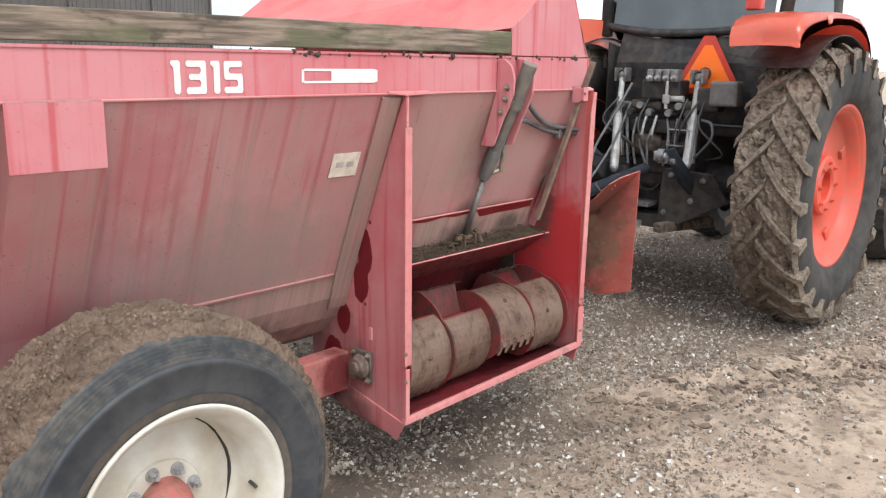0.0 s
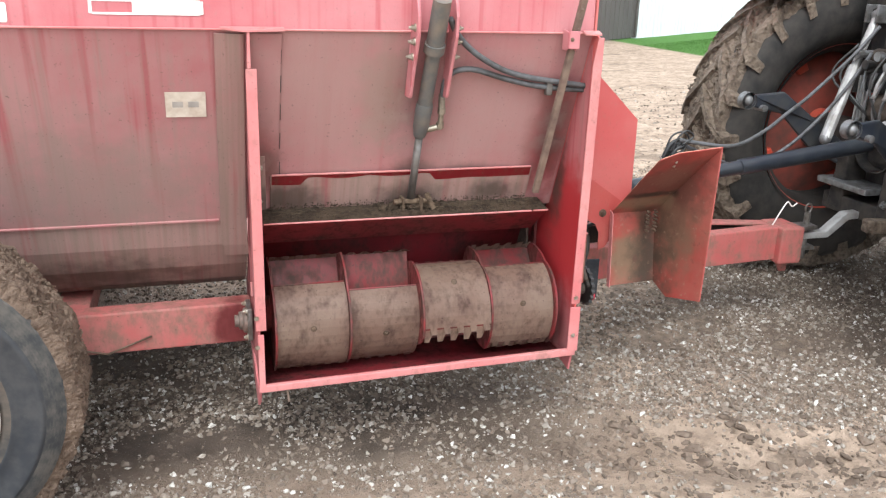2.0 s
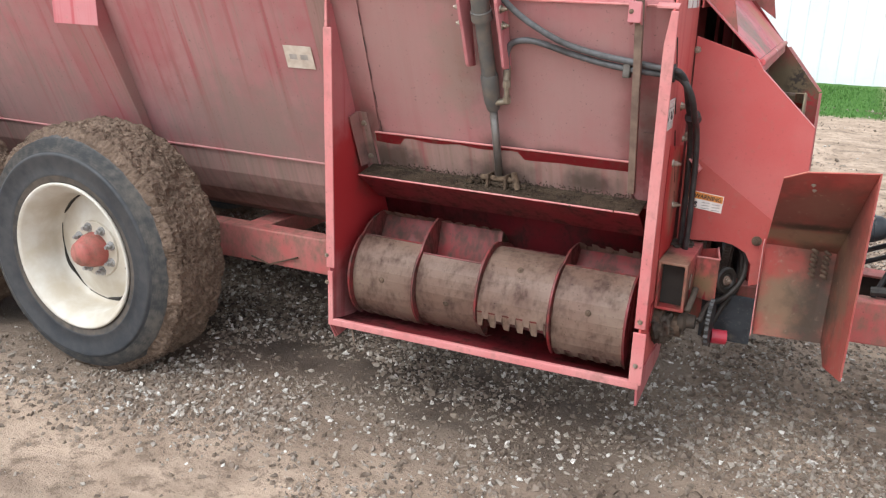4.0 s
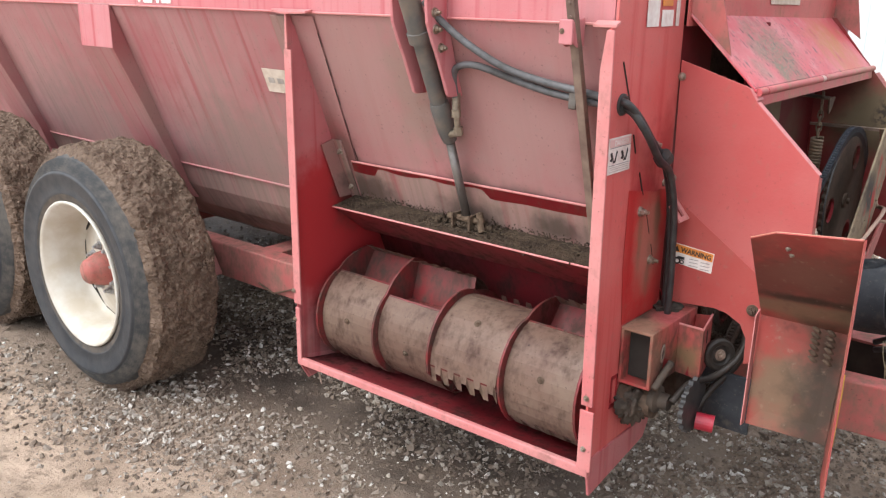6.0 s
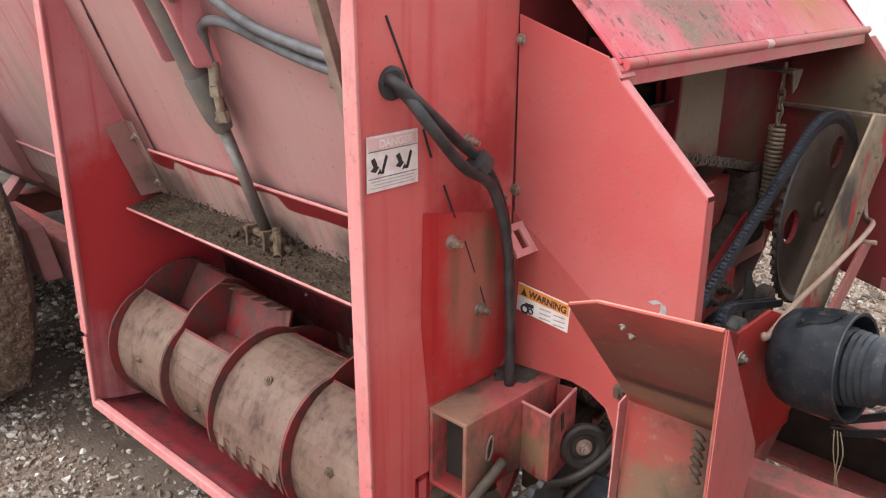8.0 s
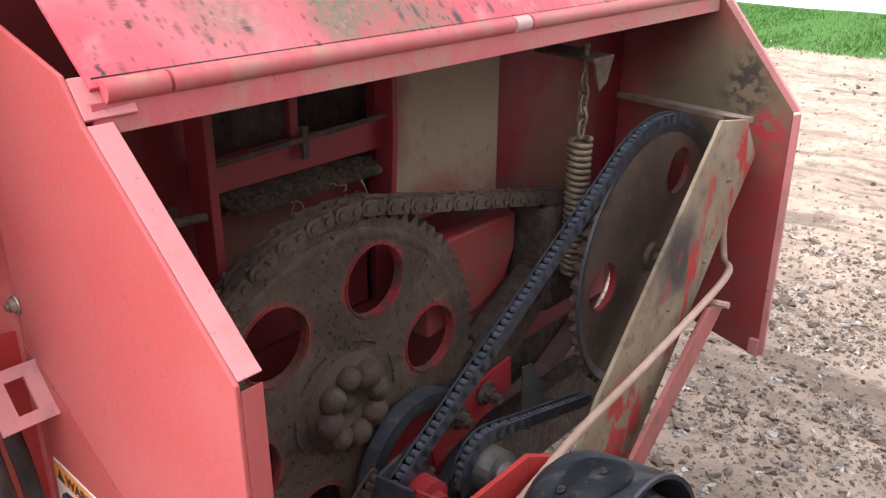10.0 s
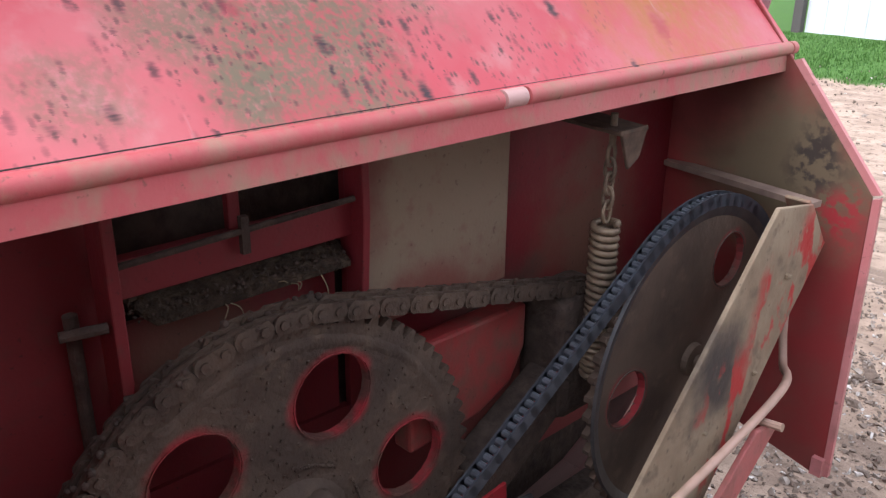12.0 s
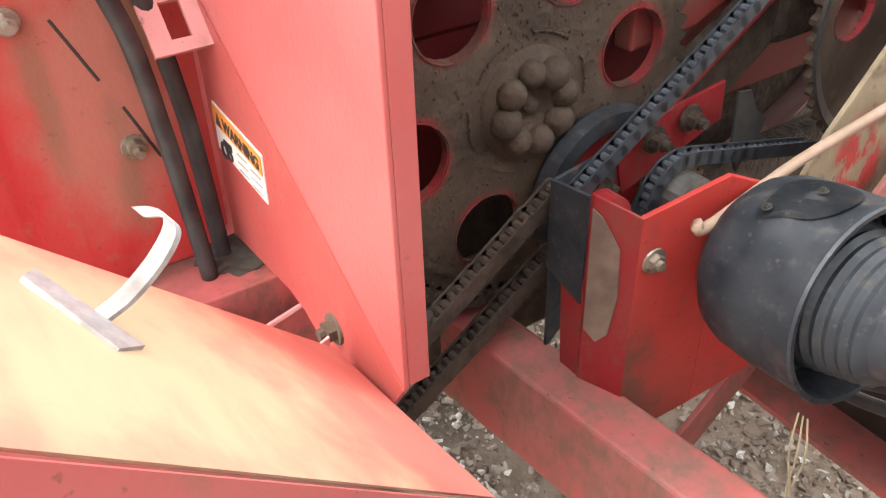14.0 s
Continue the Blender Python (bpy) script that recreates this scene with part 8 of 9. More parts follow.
M["bead_dust"] = plain("dusty_tyre_bead", (0.105, 0.085, 0.068), (0.045, 0.042, 0.040), 0.8, 0, 25, 0.3, 0.006, 0.3)
M["rib_dust"] = plain("dusty_ribbed_rubber", (0.040, 0.041, 0.043), (0.115, 0.102, 0.088), 0.75, 0, 30, 0.3, 0.006, 0.3)
M["nut_steel"] = plain("grey_wheel_nut", (0.40, 0.40, 0.40), (0.25, 0.235, 0.22), 0.4, 0.4, 60)
M["grit"] = plain("mud_grit", (0.23, 0.165, 0.12), (0.10, 0.07, 0.05), 0.95, 0, 12, 0.4, 0.004, 0.2)
M["hub_red"] = paint("faded_hub_paint", (0.35, 0.070, 0.062), (0.39, 0.15, 0.12), (0.17, 0.10, 0.072), 0.5, 0.6, 0, 0, 0.55)
for xc in (1.04, -0.135):
    road_wheel(xc, 1.968, 1)
    road_wheel(xc, 4.652, -1)


def running_gear():
    for y in (2.57, 3.97):
        bm = slab(bmesh.new(), [(-1.9, y, 0.375), (2.155, y, 0.395), (2.155, y, 0.560), (-1.9, y, 0.53)], (0, 0.09, 0))
        part("frame_rail", bm, "frame", spreader, "dusty red box-section chassis rail", 0.008)
        bm = slab(bmesh.new(), [(-0.35, y - 0.10, 0.42), (1.30, y - 0.10, 0.42), (1.18, y - 0.10, 0.60), (0.6, y - 0.10, 0.66), (0.38, y - 0.10, 0.66), (-0.2, y - 0.10, 0.60)], (0, 0.07, 0))
        part("walking_beam", bm, "rib", spreader, "dusty walking beam between the wheels", 0.01)
        for x in (1.04, -0.135):
            part("stub_axle", tube(bmesh.new(), [(x, y - 0.40 if y < 3 else y + 0.02, 0.50), (x, y + 0.02 if y < 3 else y + 0.45, 0.50)], 0.05, 14), "frame", spreader)
        for x in (0.45, -1.0):
            bm = slab(bmesh.new(), [(x, y + 0.02, 0.54), (x + 0.12, y + 0.02, 0.54), (x + 0.10, y + 0.14, 0.66), (x + 0.02, y + 0.14, 0.66)], (0, 0.05, 0))
            part("saddle", bm, "rib", spreader)
    for x in (1.5, 0.45, -1.2):
        part("cross_member", box(bmesh.new(), (x, 3.31, 0.50), (0.12, 1.35, 0.10)), "frame", spreader, "", 0.006)
    bm = bmesh.new()
    tube(bm, [(1.52, 2.566, 0.42), (1.62, 2.564, 0.395), (1.78, 2.563, 0.455)], 0.004, 6)
    part("loose_wire", bm, "rust", spreader)


running_gear()


# ---- the tractor ----
TM = Matrix.Translation((5.91, 3.0, 0))
tractor = thing("tractor", (5.91, 3.0, 0), "orange farm tractor with muddy rear tyres, hitched to the spreader", "tractor")


def tp(name, bm, material, parent=None, label="", bevel=0.0, smooth=False):
    bmesh.ops.transform(bm, matrix=TM, verts=bm.verts[:])
    return part(name, bm, material, parent or tractor, label, bevel, smooth)


def rear_wheel(y0, side):
    """Big lugged wheel; y0: centre plane, side: the way its outside faces (-1 right, +1 left)."""
    zc = 0.90
    grow = Matrix.Translation((0, 0, 0.945)) @ Matrix.Diagonal((1.05, 1, 1.05, 1)) @ Matrix.Translation((0, 0, -0.90))

    def wp(name, bm, *rest):
        bmesh.ops.transform(bm, matrix=grow, verts=bm.verts[:])
        return tp(name, bm, *rest)

    o = (0, y0, zc)
    ax = (0, side, 0)
    rim = [(0.50, -0.16), (0.47, -0.12), (0.455, 0.0), (0.47, 0.12), (0.505, 0.165), (0.525, 0.170), (0.525, 0.160), (0.50, 0.148), (0.462, 0.132), (0.445, 0.075), (0.42, 0.055), (0.34, 0.035), (0.26, 0.02), (0.24, 0.03), (0.15, 0.03), (0.14, 0.02), (0.0, 0.02)]
    w = wp("rear_wheel", lathe(bmesh.new(), rim, o, ax, 64), "tractor_rim", None, "orange rim with a big muddy lugged tyre", 0, True)
    ty = [(0.505, 0.14), (0.53, 0.178), (0.60, 0.215), (0.68, 0.225), (0.775, 0.215), (0.810, 0.19), (0.832, 0.12), (0.838, 0.0), (0.832, -0.12), (0.810, -0.19), (0.775, -0.215), (0.68, -0.225), (0.60, -0.215), (0.53, -0.178), (0.505, -0.14)]
    wp("tyre", lathe(bmesh.new(), ty, o, ax, 110, lambda a, j, r: 0.010 * noise.noise((math.cos(a) * 16, math.sin(a) * 16, j * 1.4)) if 4 < j < 10 else 0.0), "tractor_tyre", w, "dark mud-smeared rubber", 0, True)
    # inner side of the rim: its shade is painted in as darker colours
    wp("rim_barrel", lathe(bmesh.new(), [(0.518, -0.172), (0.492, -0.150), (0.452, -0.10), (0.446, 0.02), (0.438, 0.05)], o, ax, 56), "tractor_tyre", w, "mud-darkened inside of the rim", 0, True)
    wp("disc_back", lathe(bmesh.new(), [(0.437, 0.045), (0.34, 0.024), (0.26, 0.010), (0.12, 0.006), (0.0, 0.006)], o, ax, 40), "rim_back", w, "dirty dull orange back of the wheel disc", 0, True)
    n = 22
    for s in (-1, 1):
        for k in range(n):
            bm = bmesh.new()
            a0 = 2 * math.pi * (k + (0.5 if s > 0 else 0)) / n
            lo, hi = [], []
            for i in range(7):
                f = i / 6
                yy = s * (-0.02 + 0.25 * f)
                a = a0 + 0.02 + 0.33 * f ** 0.9
                drop = 0.045 * max(0.0, f - 0.6) / 0.4
                for da, lst in ((-0.034, lo), (0.034, hi)):
                    lst.append([(rr * math.cos(a + da * (1.0 if rr < 0.85 else 0.7)), yy, rr * math.sin(a + da * (1.0 if rr < 0.85 else 0.7))) for rr in (0.800 - drop * 1.6, 0.892 - drop + 0.012 * noise.noise((k * 1.7, i * 0.9, s + side)))])
            V = [[bm.verts.new(Vector(p) + Vector((0, y0, zc))) for p in (lo[i][0], lo[i][1], hi[i][1], hi[i][0])] for i in range(7)]
            for p, q in zip(V, V[1:]):
                for c in range(4):
                    bm.faces.new((p[c], p[(c + 1) % 4], q[(c + 1) % 4], q[c]))
            bm.faces.new(V[0]), bm.faces.new(V[-1][::-1])
            wp("tread_lug", bm, "tractor_mud", w)
    caked = [(0.800, -0.20)] + [(0.856 + 0.010 * math.cos(k * 0.55), -0.19 + 0.38 * k / 18) for k in range(19)] + [(0.800, 0.20)]
    bm = lathe(bmesh.new(), caked, o, ax, 200, lambda a, j, r: 0.022 * noise.noise((math.cos(a) * 11, math.sin(a) * 11, j * 0.6)) + 0.018 * noise.noise((math.cos(a) * 30, math.sin(a) * 30, j * 1.6)))
    wp("caked_mud", bm, "tractor_mud", w, "thick mud caked between the lugs")
    bm = bmesh.new()

    def clod():
        a, yy = rng.uniform(0, 6.28), rng.uniform(-0.2, 0.2)
        r = 0.848 + rng.uniform(-0.005, 0.014)
        return Vector((r * math.cos(a), y0 + yy, zc + r * math.sin(a)))

    lumps(bm, rng, 2600, clod, 0.010)
    wp("tread_mud", bm, "tractor_mud", w, "clods of mud packed between the lugs")["kind"] = "stuff"
    hub = [(0.20, 0.015), (0.195, 0.075), (0.18, 0.09), (0.115, 0.09), (0.100, 0.075), (0.095, -0.06), (0.0, -0.07)]
    wp("hub", lathe(bmesh.new(), hub, o, ax, 32), "tractor_rim", w, "", 0, False)
    for k in range(8):
        a = 2 * math.pi * k / 8
        wp("wheel_nut", hexbolt(bmesh.new(), (0.150 * math.cos(a), y0 + side * 0.09, zc + 0.150 * math.sin(a)), (0, side, 0), 0.012, 0.014), "tractor_rim", w)
    for k in range(4):
        a = 2 * math.pi * k / 4 + 0.5
        bm = bmesh.new()
        box(bm, (0.40 * math.cos(a), y0 + side * 0.03, zc + 0.40 * math.sin(a)), (0.09, 0.07, 0.07), Matrix.Rotation(-a, 4, "Y"))
        wp("rim_lug", bm, "tractor_rim", w, "", 0.008)


# rim orange darkened for the shade inside the wheel, and for dirt
M["rim_back"] = plain("shaded_grimy_disc", (0.24, 0.050, 0.034), (0.10, 0.040, 0.030), 0.7, 0, 12, 0.2)
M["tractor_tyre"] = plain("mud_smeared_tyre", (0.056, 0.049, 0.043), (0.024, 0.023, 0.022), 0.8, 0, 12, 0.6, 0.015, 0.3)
rear_wheel(-0.98, -1)
rear_wheel(0.975, 1)


def fender(s):
    """Flat-topped fender with a rounded rear end and a narrow outer skirt; s: the side it is on."""
    bm = bmesh.new()
    top = [(-0.905, 1.845), (-0.915, 1.90), (-0.895, 1.955), (-0.84, 2.00), (-0.74, 2.035), (-0.55, 2.055), (-0.30, 2.068), (-0.02, 2.072), (0.18, 2.055), (0.32, 2.005), (0.42, 1.93), (0.48, 1.84)]
    low = [1.832, 1.842, 1.858, 1.885, 1.915, 1.955, 1.985, 1.992, 1.965, 1.92, 1.85, 1.77]
    rows = []
    for (x, z), zl in zip(top, low):
        zl = min(zl, z - 0.012)
        rows.append([(x, s * 0.70, z), (x, s * 0.90, z + 0.006), (x, s * 1.06, z), (x, s * 1.105, z - 0.012), (x * 0.995, s * 1.12, (z + zl) / 2), (x * 0.985, s * 1.12, zl)])
    V = [[bm.verts.new(p) for p in r] for r in rows]
    for p, q in zip(V, V[1:]):
        for c in range(5):
            bm.faces.new((p[c], p[c + 1], q[c + 1], q[c]))
    bmesh.ops.solidify(bm, geom=bm.faces[:], thickness=0.018)
    f = tp("fender", bm, "tractor_orange", None, "smooth orange rear fender", 0, True)
    inner = [(-0.88, 1.84), (-0.62, 1.88), (-0.44, 1.90), (-0.12, 1.88), (0.19, 1.82), (0.36, 1.74), (0.46, 1.70)]
    bm = bmesh.new()
    # dark sheet added to fill the shaded gap between tyre and fender
    liner = [Vector((0.985 * math.cos(radians(w)), s * 0.68, 0.945 + 0.985 * math.sin(radians(w)))) for w in range(50, 129, 6)]
    slab_strip(bm, liner, [p * 1.0 + Vector((0, 0, 0.008)) for p in liner], Vector((0, s * 0.41, 0)))
    tp("fender_gap_filler", bm, "tractor_grey", f)
    bm = slab(bmesh.new(), [(x, s * 0.70, z) for x, z in inner] + [(r[0][0] * 0.98, s * 0.70, r[0][2] - 0.006) for r in rows[::-1]], (0, s * 0.008, 0))
    tp("fender_inner", bm, "tractor_orange", f)
    bm = slab(bmesh.new(), [(-0.12, s * 0.60, 1.20), (0.60, s * 0.60, 1.20), (0.46, s * 0.60, 1.72), (0.19, s * 0.60, 1.84), (-0.12, s * 0.60, 1.90)], (0, s * 0.01, 0))
    tp("wheel_arch", bm, "tractor_grey", f)
    tp("fender_bolt", lathe(bmesh.new(), [(0.03, 0), (0.024, 0.012), (0, 0.014)], (-0.45, s * 1.118, 2.01), (0, s, 0), 16), "tractor_orange", f)
    bm = bmesh.new()
    box(bm, (-0.62, s * 0.72, 2.17), (0.07, 0.10, 0.20))
    tp("tail_lamp", bm, "smv_red", f, "red tail lamp", 0.01)


fender(-1), fender(1)


def body():
    bm = bmesh.new()
    box(bm, (0.33, 0, 0.98), (1.22, 0.50, 0.60))
    box(bm, (-0.20, 0.06, 1.02), (0.22, 0.34, 0.36))
    box(bm, (1.9, 0, 0.95), (2.2, 0.45, 0.6))
    b = tp("transmission", bm, "tractor_grey", None, "dark greasy rear axle housing", 0.04)
    bm = bmesh.new()
    tube(bm, [(0, -0.95, 0.90), (0, 0.95, 0.90)], 0.13, 20)
    tp("rear_axle", bm, "tractor_grey", b)
    bm = bmesh.new()
    slab(bm, [(-0.10, -0.58, 1.32), (-0.10, 0.54, 1.32), (-0.13, 0.52, 1.75), (-0.06, 0.52, 1.98), (-0.08, 0.3, 1.93), (-0.09, 0, 1.92), (-0.08, -0.3, 1.93), (-0.06, -0.64, 1.98), (-0.13, -0.64, 1.75)], (0.12, 0, 0))
    tp("cab_rear_panel", bm, "tractor_grey", None, "dark plastic panel below the rear window", 0.01)
    # unseen floor, added to stop light falling through the cab onto the wheels
    bm = bmesh.new()
    box(bm, (0.55, 0, 1.27), (1.25, 1.30, 0.07))
    tp("cab_floor", bm, "tractor_grey", None, "dark cab floor, unseen, added to block light", 0.02)
    bm = bmesh.new()
    for y in (-0.68, 0.68):
        tube(bm, [(-0.04, y, 1.95), (0.02, y * 1.05, 2.4), (0.12, y, 2.85)], 0.045, 10)
        tube(bm, [(0.95, y, 1.2), (1.0, y, 2.1), (0.8, y, 2.85)], 0.045, 10)
    for z in (2.0, 2.83):
        tube(bm, smooth_line([(-0.04, -0.66, z + 0.02), (-0.08, -0.3, z - 0.03), (-0.09, 0, z - 0.04), (-0.08, 0.3, z - 0.03), (-0.04, 0.66, z + 0.02)], 5), 0.03, 8)
    cabin = tp("cab_frame", bm, "tractor_grey", None, "black cab frame", 0, True)
    bm = slab(bmesh.new(), [(-0.05, -0.62, 1.99), (-0.07, 0, 1.94), (-0.05, 0.62, 1.99), (0.09, 0.62, 2.8), (0.09, -0.62, 2.8)], (0.006, 0, 0))
    tp("rear_window", bm, "glass", cabin, "dark reflecting cab glass")
    for y in (-0.70, 0.70):
        bm = slab(bmesh.new(), [(0.02, y, 2.05), (0.95, y, 1.3), (0.98, y, 2.1), (0.78, y, 2.8), (0.12, y, 2.8)], (0, 0.006, 0))
        tp("side_window", bm, "glass", cabin)
    bm = bmesh.new()
    box(bm, (0.45, 0, 2.93), (1.10, 1.45, 0.16))
    tp("roof", bm, "tractor_orange", cabin, "", 0.05)
    for y in (-0.69, 0.69):
        bm = slab(bmesh.new(), [(0.10, y, 2.0), (0.40, y, 2.06), (0.52, y, 1.80), (0.62, y, 1.15), (1.15, y, 1.0), (1.15, y, 2.25), (1.06, y, 2.30), (1.02, y, 1.45), (0.72, y, 1.55), (0.62, y, 2.15), (0.10, y, 2.22)], (0, 0.05 if y < 0 else -0.05, 0))
        tp("cab_side", bm, "tractor_grey", cabin, "dark lower cab side and door frame", 0.008)
    bm = bmesh.new()
    box(bm, (0.35, 0.10, 1.95), (0.40, 0.45, 0.75))
    tp("seat", bm, "black", cabin, "", 0.08)
    bm = bmesh.new()
    slab(bm, [(1.1, -0.36, 1.25), (2.9, -0.33, 1.15), (2.95, -0.30, 1.55), (1.1, -0.36, 1.85)], (0, 0.70, 0))
    tp("bonnet", bm, "tractor_orange", None, "orange engine bonnet", 0.06)
    bm = bmesh.new()
    for z, x in ((0.55, 0.98), (0.82, 1.0), (1.08, 1.02)):
        box(bm, (x, -0.78, z), (0.32, 0.22, 0.03))
    tube(bm, [(0.82, -0.88, 0.45), (0.84, -0.88, 1.15)], 0.02, 8)
    tube(bm, [(1.14, -0.88, 0.45), (1.16, -0.88, 1.15)], 0.02, 8)
    tp("cab_steps", bm, "tractor_grey", None, "dark metal cab steps", 0.004)
    bm = bmesh.new()
    box(bm, (0.95, -0.55, 0.95), (0.9, 0.40, 0.55))
    tp("fuel_tank", bm, "black", None, "", 0.05)
    for y in (-0.8, 0.8):
        f = tp("front_wheel", lathe(bmesh.new(), [(0.36, 0.10), (0.33, 0.12), (0.25, 0.03), (0.0, 0.02)], (2.5, y, 0.60), (0, -1 if y < 0 else 1, 0), 40), "tractor_rim", None, "front wheel with muddy tyre")
        tp("tyre", lathe(bmesh.new(), [(0.34, 0.12), (0.45, 0.18), (0.56, 0.16), (0.60, 0.0), (0.56, -0.16), (0.45, -0.18), (0.34, -0.12)], (2.5, y, 0.60), (0, -1 if y < 0 else 1, 0), 60, lambda a, j, r: 0.02 * (math.sin(a * 18) > 0) if j in (2, 3, 4) else 0), "tractor_tyre", f)
    # slow-moving-vehicle triangle
    c = Vector((0.14, -0.225, 1.755))

    def tri(k, push):
        pts = []
        for a in (90, 210, 330):
            for da in (-9, 9):
                b = radians(a + da)
                pts.append((c.x - push, c.y + k * 0.25 * math.cos(b), c.z - 0.065 + k * 0.25 * math.sin(b)))
        return pts

    s = tp("warning_triangle", slab(bmesh.new(), tri(1.0, 0.30), (0.004, 0, 0)), "smv_red", None, "orange slow vehicle triangle with red border")
    tp("triangle_centre", slab(bmesh.new(), tri(0.74, 0.304), (0.003, 0, 0)), "smv_orange", s, "fluorescent orange centre")
    bm = bmesh.new()
    box(bm, (c.x - 0.20, c.y, 1.63), (0.18, 0.03, 0.16))
    tp("triangle_bracket", bm, "tractor_grey", s)


body()


def linkage():
    """Three-point linkage, couplers, levers and drawbar at the back."""
    def bar(name, a, b, r, mt="tractor_grey", label="", seg=10):
        return part(name, tube(bmesh.new(), [a, b], r, seg), mt, tractor, label, 0, False)

    def ball(p, r, mt="link_steel"):
        bm = bmesh.new()
        v = bmesh.ops.create_uvsphere(bm, u_segments=14, v_segments=10, radius=r)["verts"]
        bmesh.ops.transform(bm, matrix=Matrix.Translation(p), verts=v)
        part("ball_joint", bm, mt, tractor, "", 0, True)

    for (ty_, tz), (by, bz), x in (((3.42, 1.65), (3.23, 1.0), 5.70), ((2.76, 1.645), (2.735, 1.05), 5.60)):
        bar("lift_rod", (x, ty_, tz), (x - (0.18 if ty_ > 3 else 0.07), ty_ + (by - ty_) * 0.45, tz + (bz - tz) * 0.45), 0.022, "link_light", "worn grey lift rod")
        bar("lift_rod", (x - (0.17 if ty_ > 3 else 0.065), ty_ + (by - ty_) * 0.42, tz + (bz - tz) * 0.42), (x - (0.38 if ty_ > 3 else 0.15), by, bz), 0.032, "link_light")
        ball((x, ty_, tz), 0.034)
        ball((x - (0.38 if ty_ > 3 else 0.15), by, bz), 0.032)
        bar("lift_arm", (x, ty_, tz), (5.95, ty_ + (0.06 if ty_ < 3 else 0.0), 1.72), 0.045)
        for dy in (-0.04, 0.04):
            part("rod_clevis", box(bmesh.new(), (x, ty_ + dy, tz + 0.01), (0.09, 0.018, 0.10)), "link_steel", tractor, "", 0.006)
    for y0, ye, xe, ze in ((3.28, 3.36, 4.92, 1.195), (2.72, 2.66, 5.0, 1.155)):
        bm = slab(bmesh.new(), [(5.85, y0, 0.67), (5.85, y0, 0.76), (5.34, (y0 + ye) / 2, 1.075), (5.12, ye, ze + 0.045), (xe, ye, ze + 0.03), (xe, ye, ze - 0.035), (5.12, ye, ze - 0.075), (5.30, (y0 + ye) / 2, 0.935)], (0, 0.03, 0))
        part("lower_link", bm, "link_blue", tractor, "dark blue-grey lower lift link", 0.01)
        ball((xe - 0.03, ye + 0.015, ze), 0.032)
        part("link_eye", lathe(bmesh.new(), [(0.046, 0), (0.046, 0.046), (0.030, 0.046), (0.030, 0)], (xe - 0.03, ye - 0.008, ze), (0, 1, 0), 24), "link_steel", tractor)
        part("link_pin", tube(bmesh.new(), [(xe + 0.06, ye - 0.03, ze - 0.04), (xe + 0.06, ye + 0.09, ze - 0.04)], 0.018, 10), "link_steel", tractor)
    bm = bmesh.new()
    box(bm, (5.66, 3.0, 1.30), (0.20, 0.55, 0.10))
    box(bm, (5.62, 3.02, 1.56), (0.16, 0.30, 0.14))
    box(bm, (5.66, 3.02, 1.08), (0.18, 0.40, 0.24))
    box(bm, (5.60, 2.66, 1.50), (0.12, 0.16, 0.16))
    part("valve_block", bm, "tractor_grey", tractor, "dirty hydraulic valve block", 0.015)
    r2 = random.Random(4)
    for k in range(8):
        y, z = 2.78 + 0.075 * k, 1.40 + 0.05 * (k % 2)
        part("coupler", tube(bmesh.new(), [(5.62, y, z), (5.54, y, z), (5.535, y, z), (5.50, y, z)], [0.02, 0.02, 0.026, 0.026], 10), "link_steel" if k % 3 else "tractor_grey", tractor)
    for k in range(7):
        y = 2.80 + 0.08 * k
        part("control_rod", tube(bmesh.new(), smooth_line([(5.56, y, 1.36), (5.52, y + r2.uniform(-0.05, 0.05), 1.2), (5.52, y + r2.uniform(-0.06, 0.06), 1.02)], 4), 0.009, 6), "link_steel", tractor)
    for k in range(6):
        y = r2.uniform(2.5, 3.5)
        pts = [(5.55, y, 1.5), (5.47, y + r2.uniform(-0.1, 0.1), 1.32), (5.52, y + r2.uniform(-0.2, 0.2), 1.14), (5.62, y, 1.08)]
        part("cable", tube(bmesh.new(), smooth_line(pts, 5), 0.008, 6), "black", tractor, "", 0, True)
    # dirt-caked cross tube, levers, spool valves and hanging turnbuckle between the lift rods
    part("rockshaft", tube(bmesh.new(), [(5.60, 2.74, 1.44), (5.60, 3.26, 1.44)], 0.045, 20), "greasy_dirt", tractor, "dirt-caked cross shaft", 0, "crisp")
    bm = bmesh.new()
    v = bmesh.ops.create_icosphere(bm, subdivisions=4, radius=1.0)["verts"]
    for k in v:
        f = 1 + 0.2 * noise.noise(k.co * 2.0) + 0.1 * noise.noise(k.co * 6.0)
        k.co = Vector((5.62 + 0.10 * k.co.x * f, 3.13 + 0.13 * k.co.y * f, 1.17 + 0.10 * k.co.z * f))
    part("axle_boss", bm, "greasy_dirt", tractor, "brown dirt-caked casting", 0, True)
    for k in range(4):
        y = 2.90 + 0.062 * k
        part("spool_valve", box(bmesh.new(), (5.55, y, 1.66), (0.10, 0.046, 0.085)), "link_steel", tractor, "dusty grey spool valve", 0.006)
        part("spool_end", tube(bmesh.new(), [(5.50, y, 1.645), (5.465, y, 1.645)], [0.016, 0.012], 12), "link_light", tractor)
    part("turnbuckle", tube(bmesh.new(), [(5.50, 2.945, 1.62), (5.495, 2.945, 1.53), (5.494, 2.945, 1.528), (5.49, 2.945, 1.47), (5.489, 2.945, 1.468), (5.48, 2.935, 1.43)], [0.011, 0.011, 0.026, 0.026, 0.012, 0.012], 14), "link_light", tractor, "light steel turnbuckle", 0, "crisp")
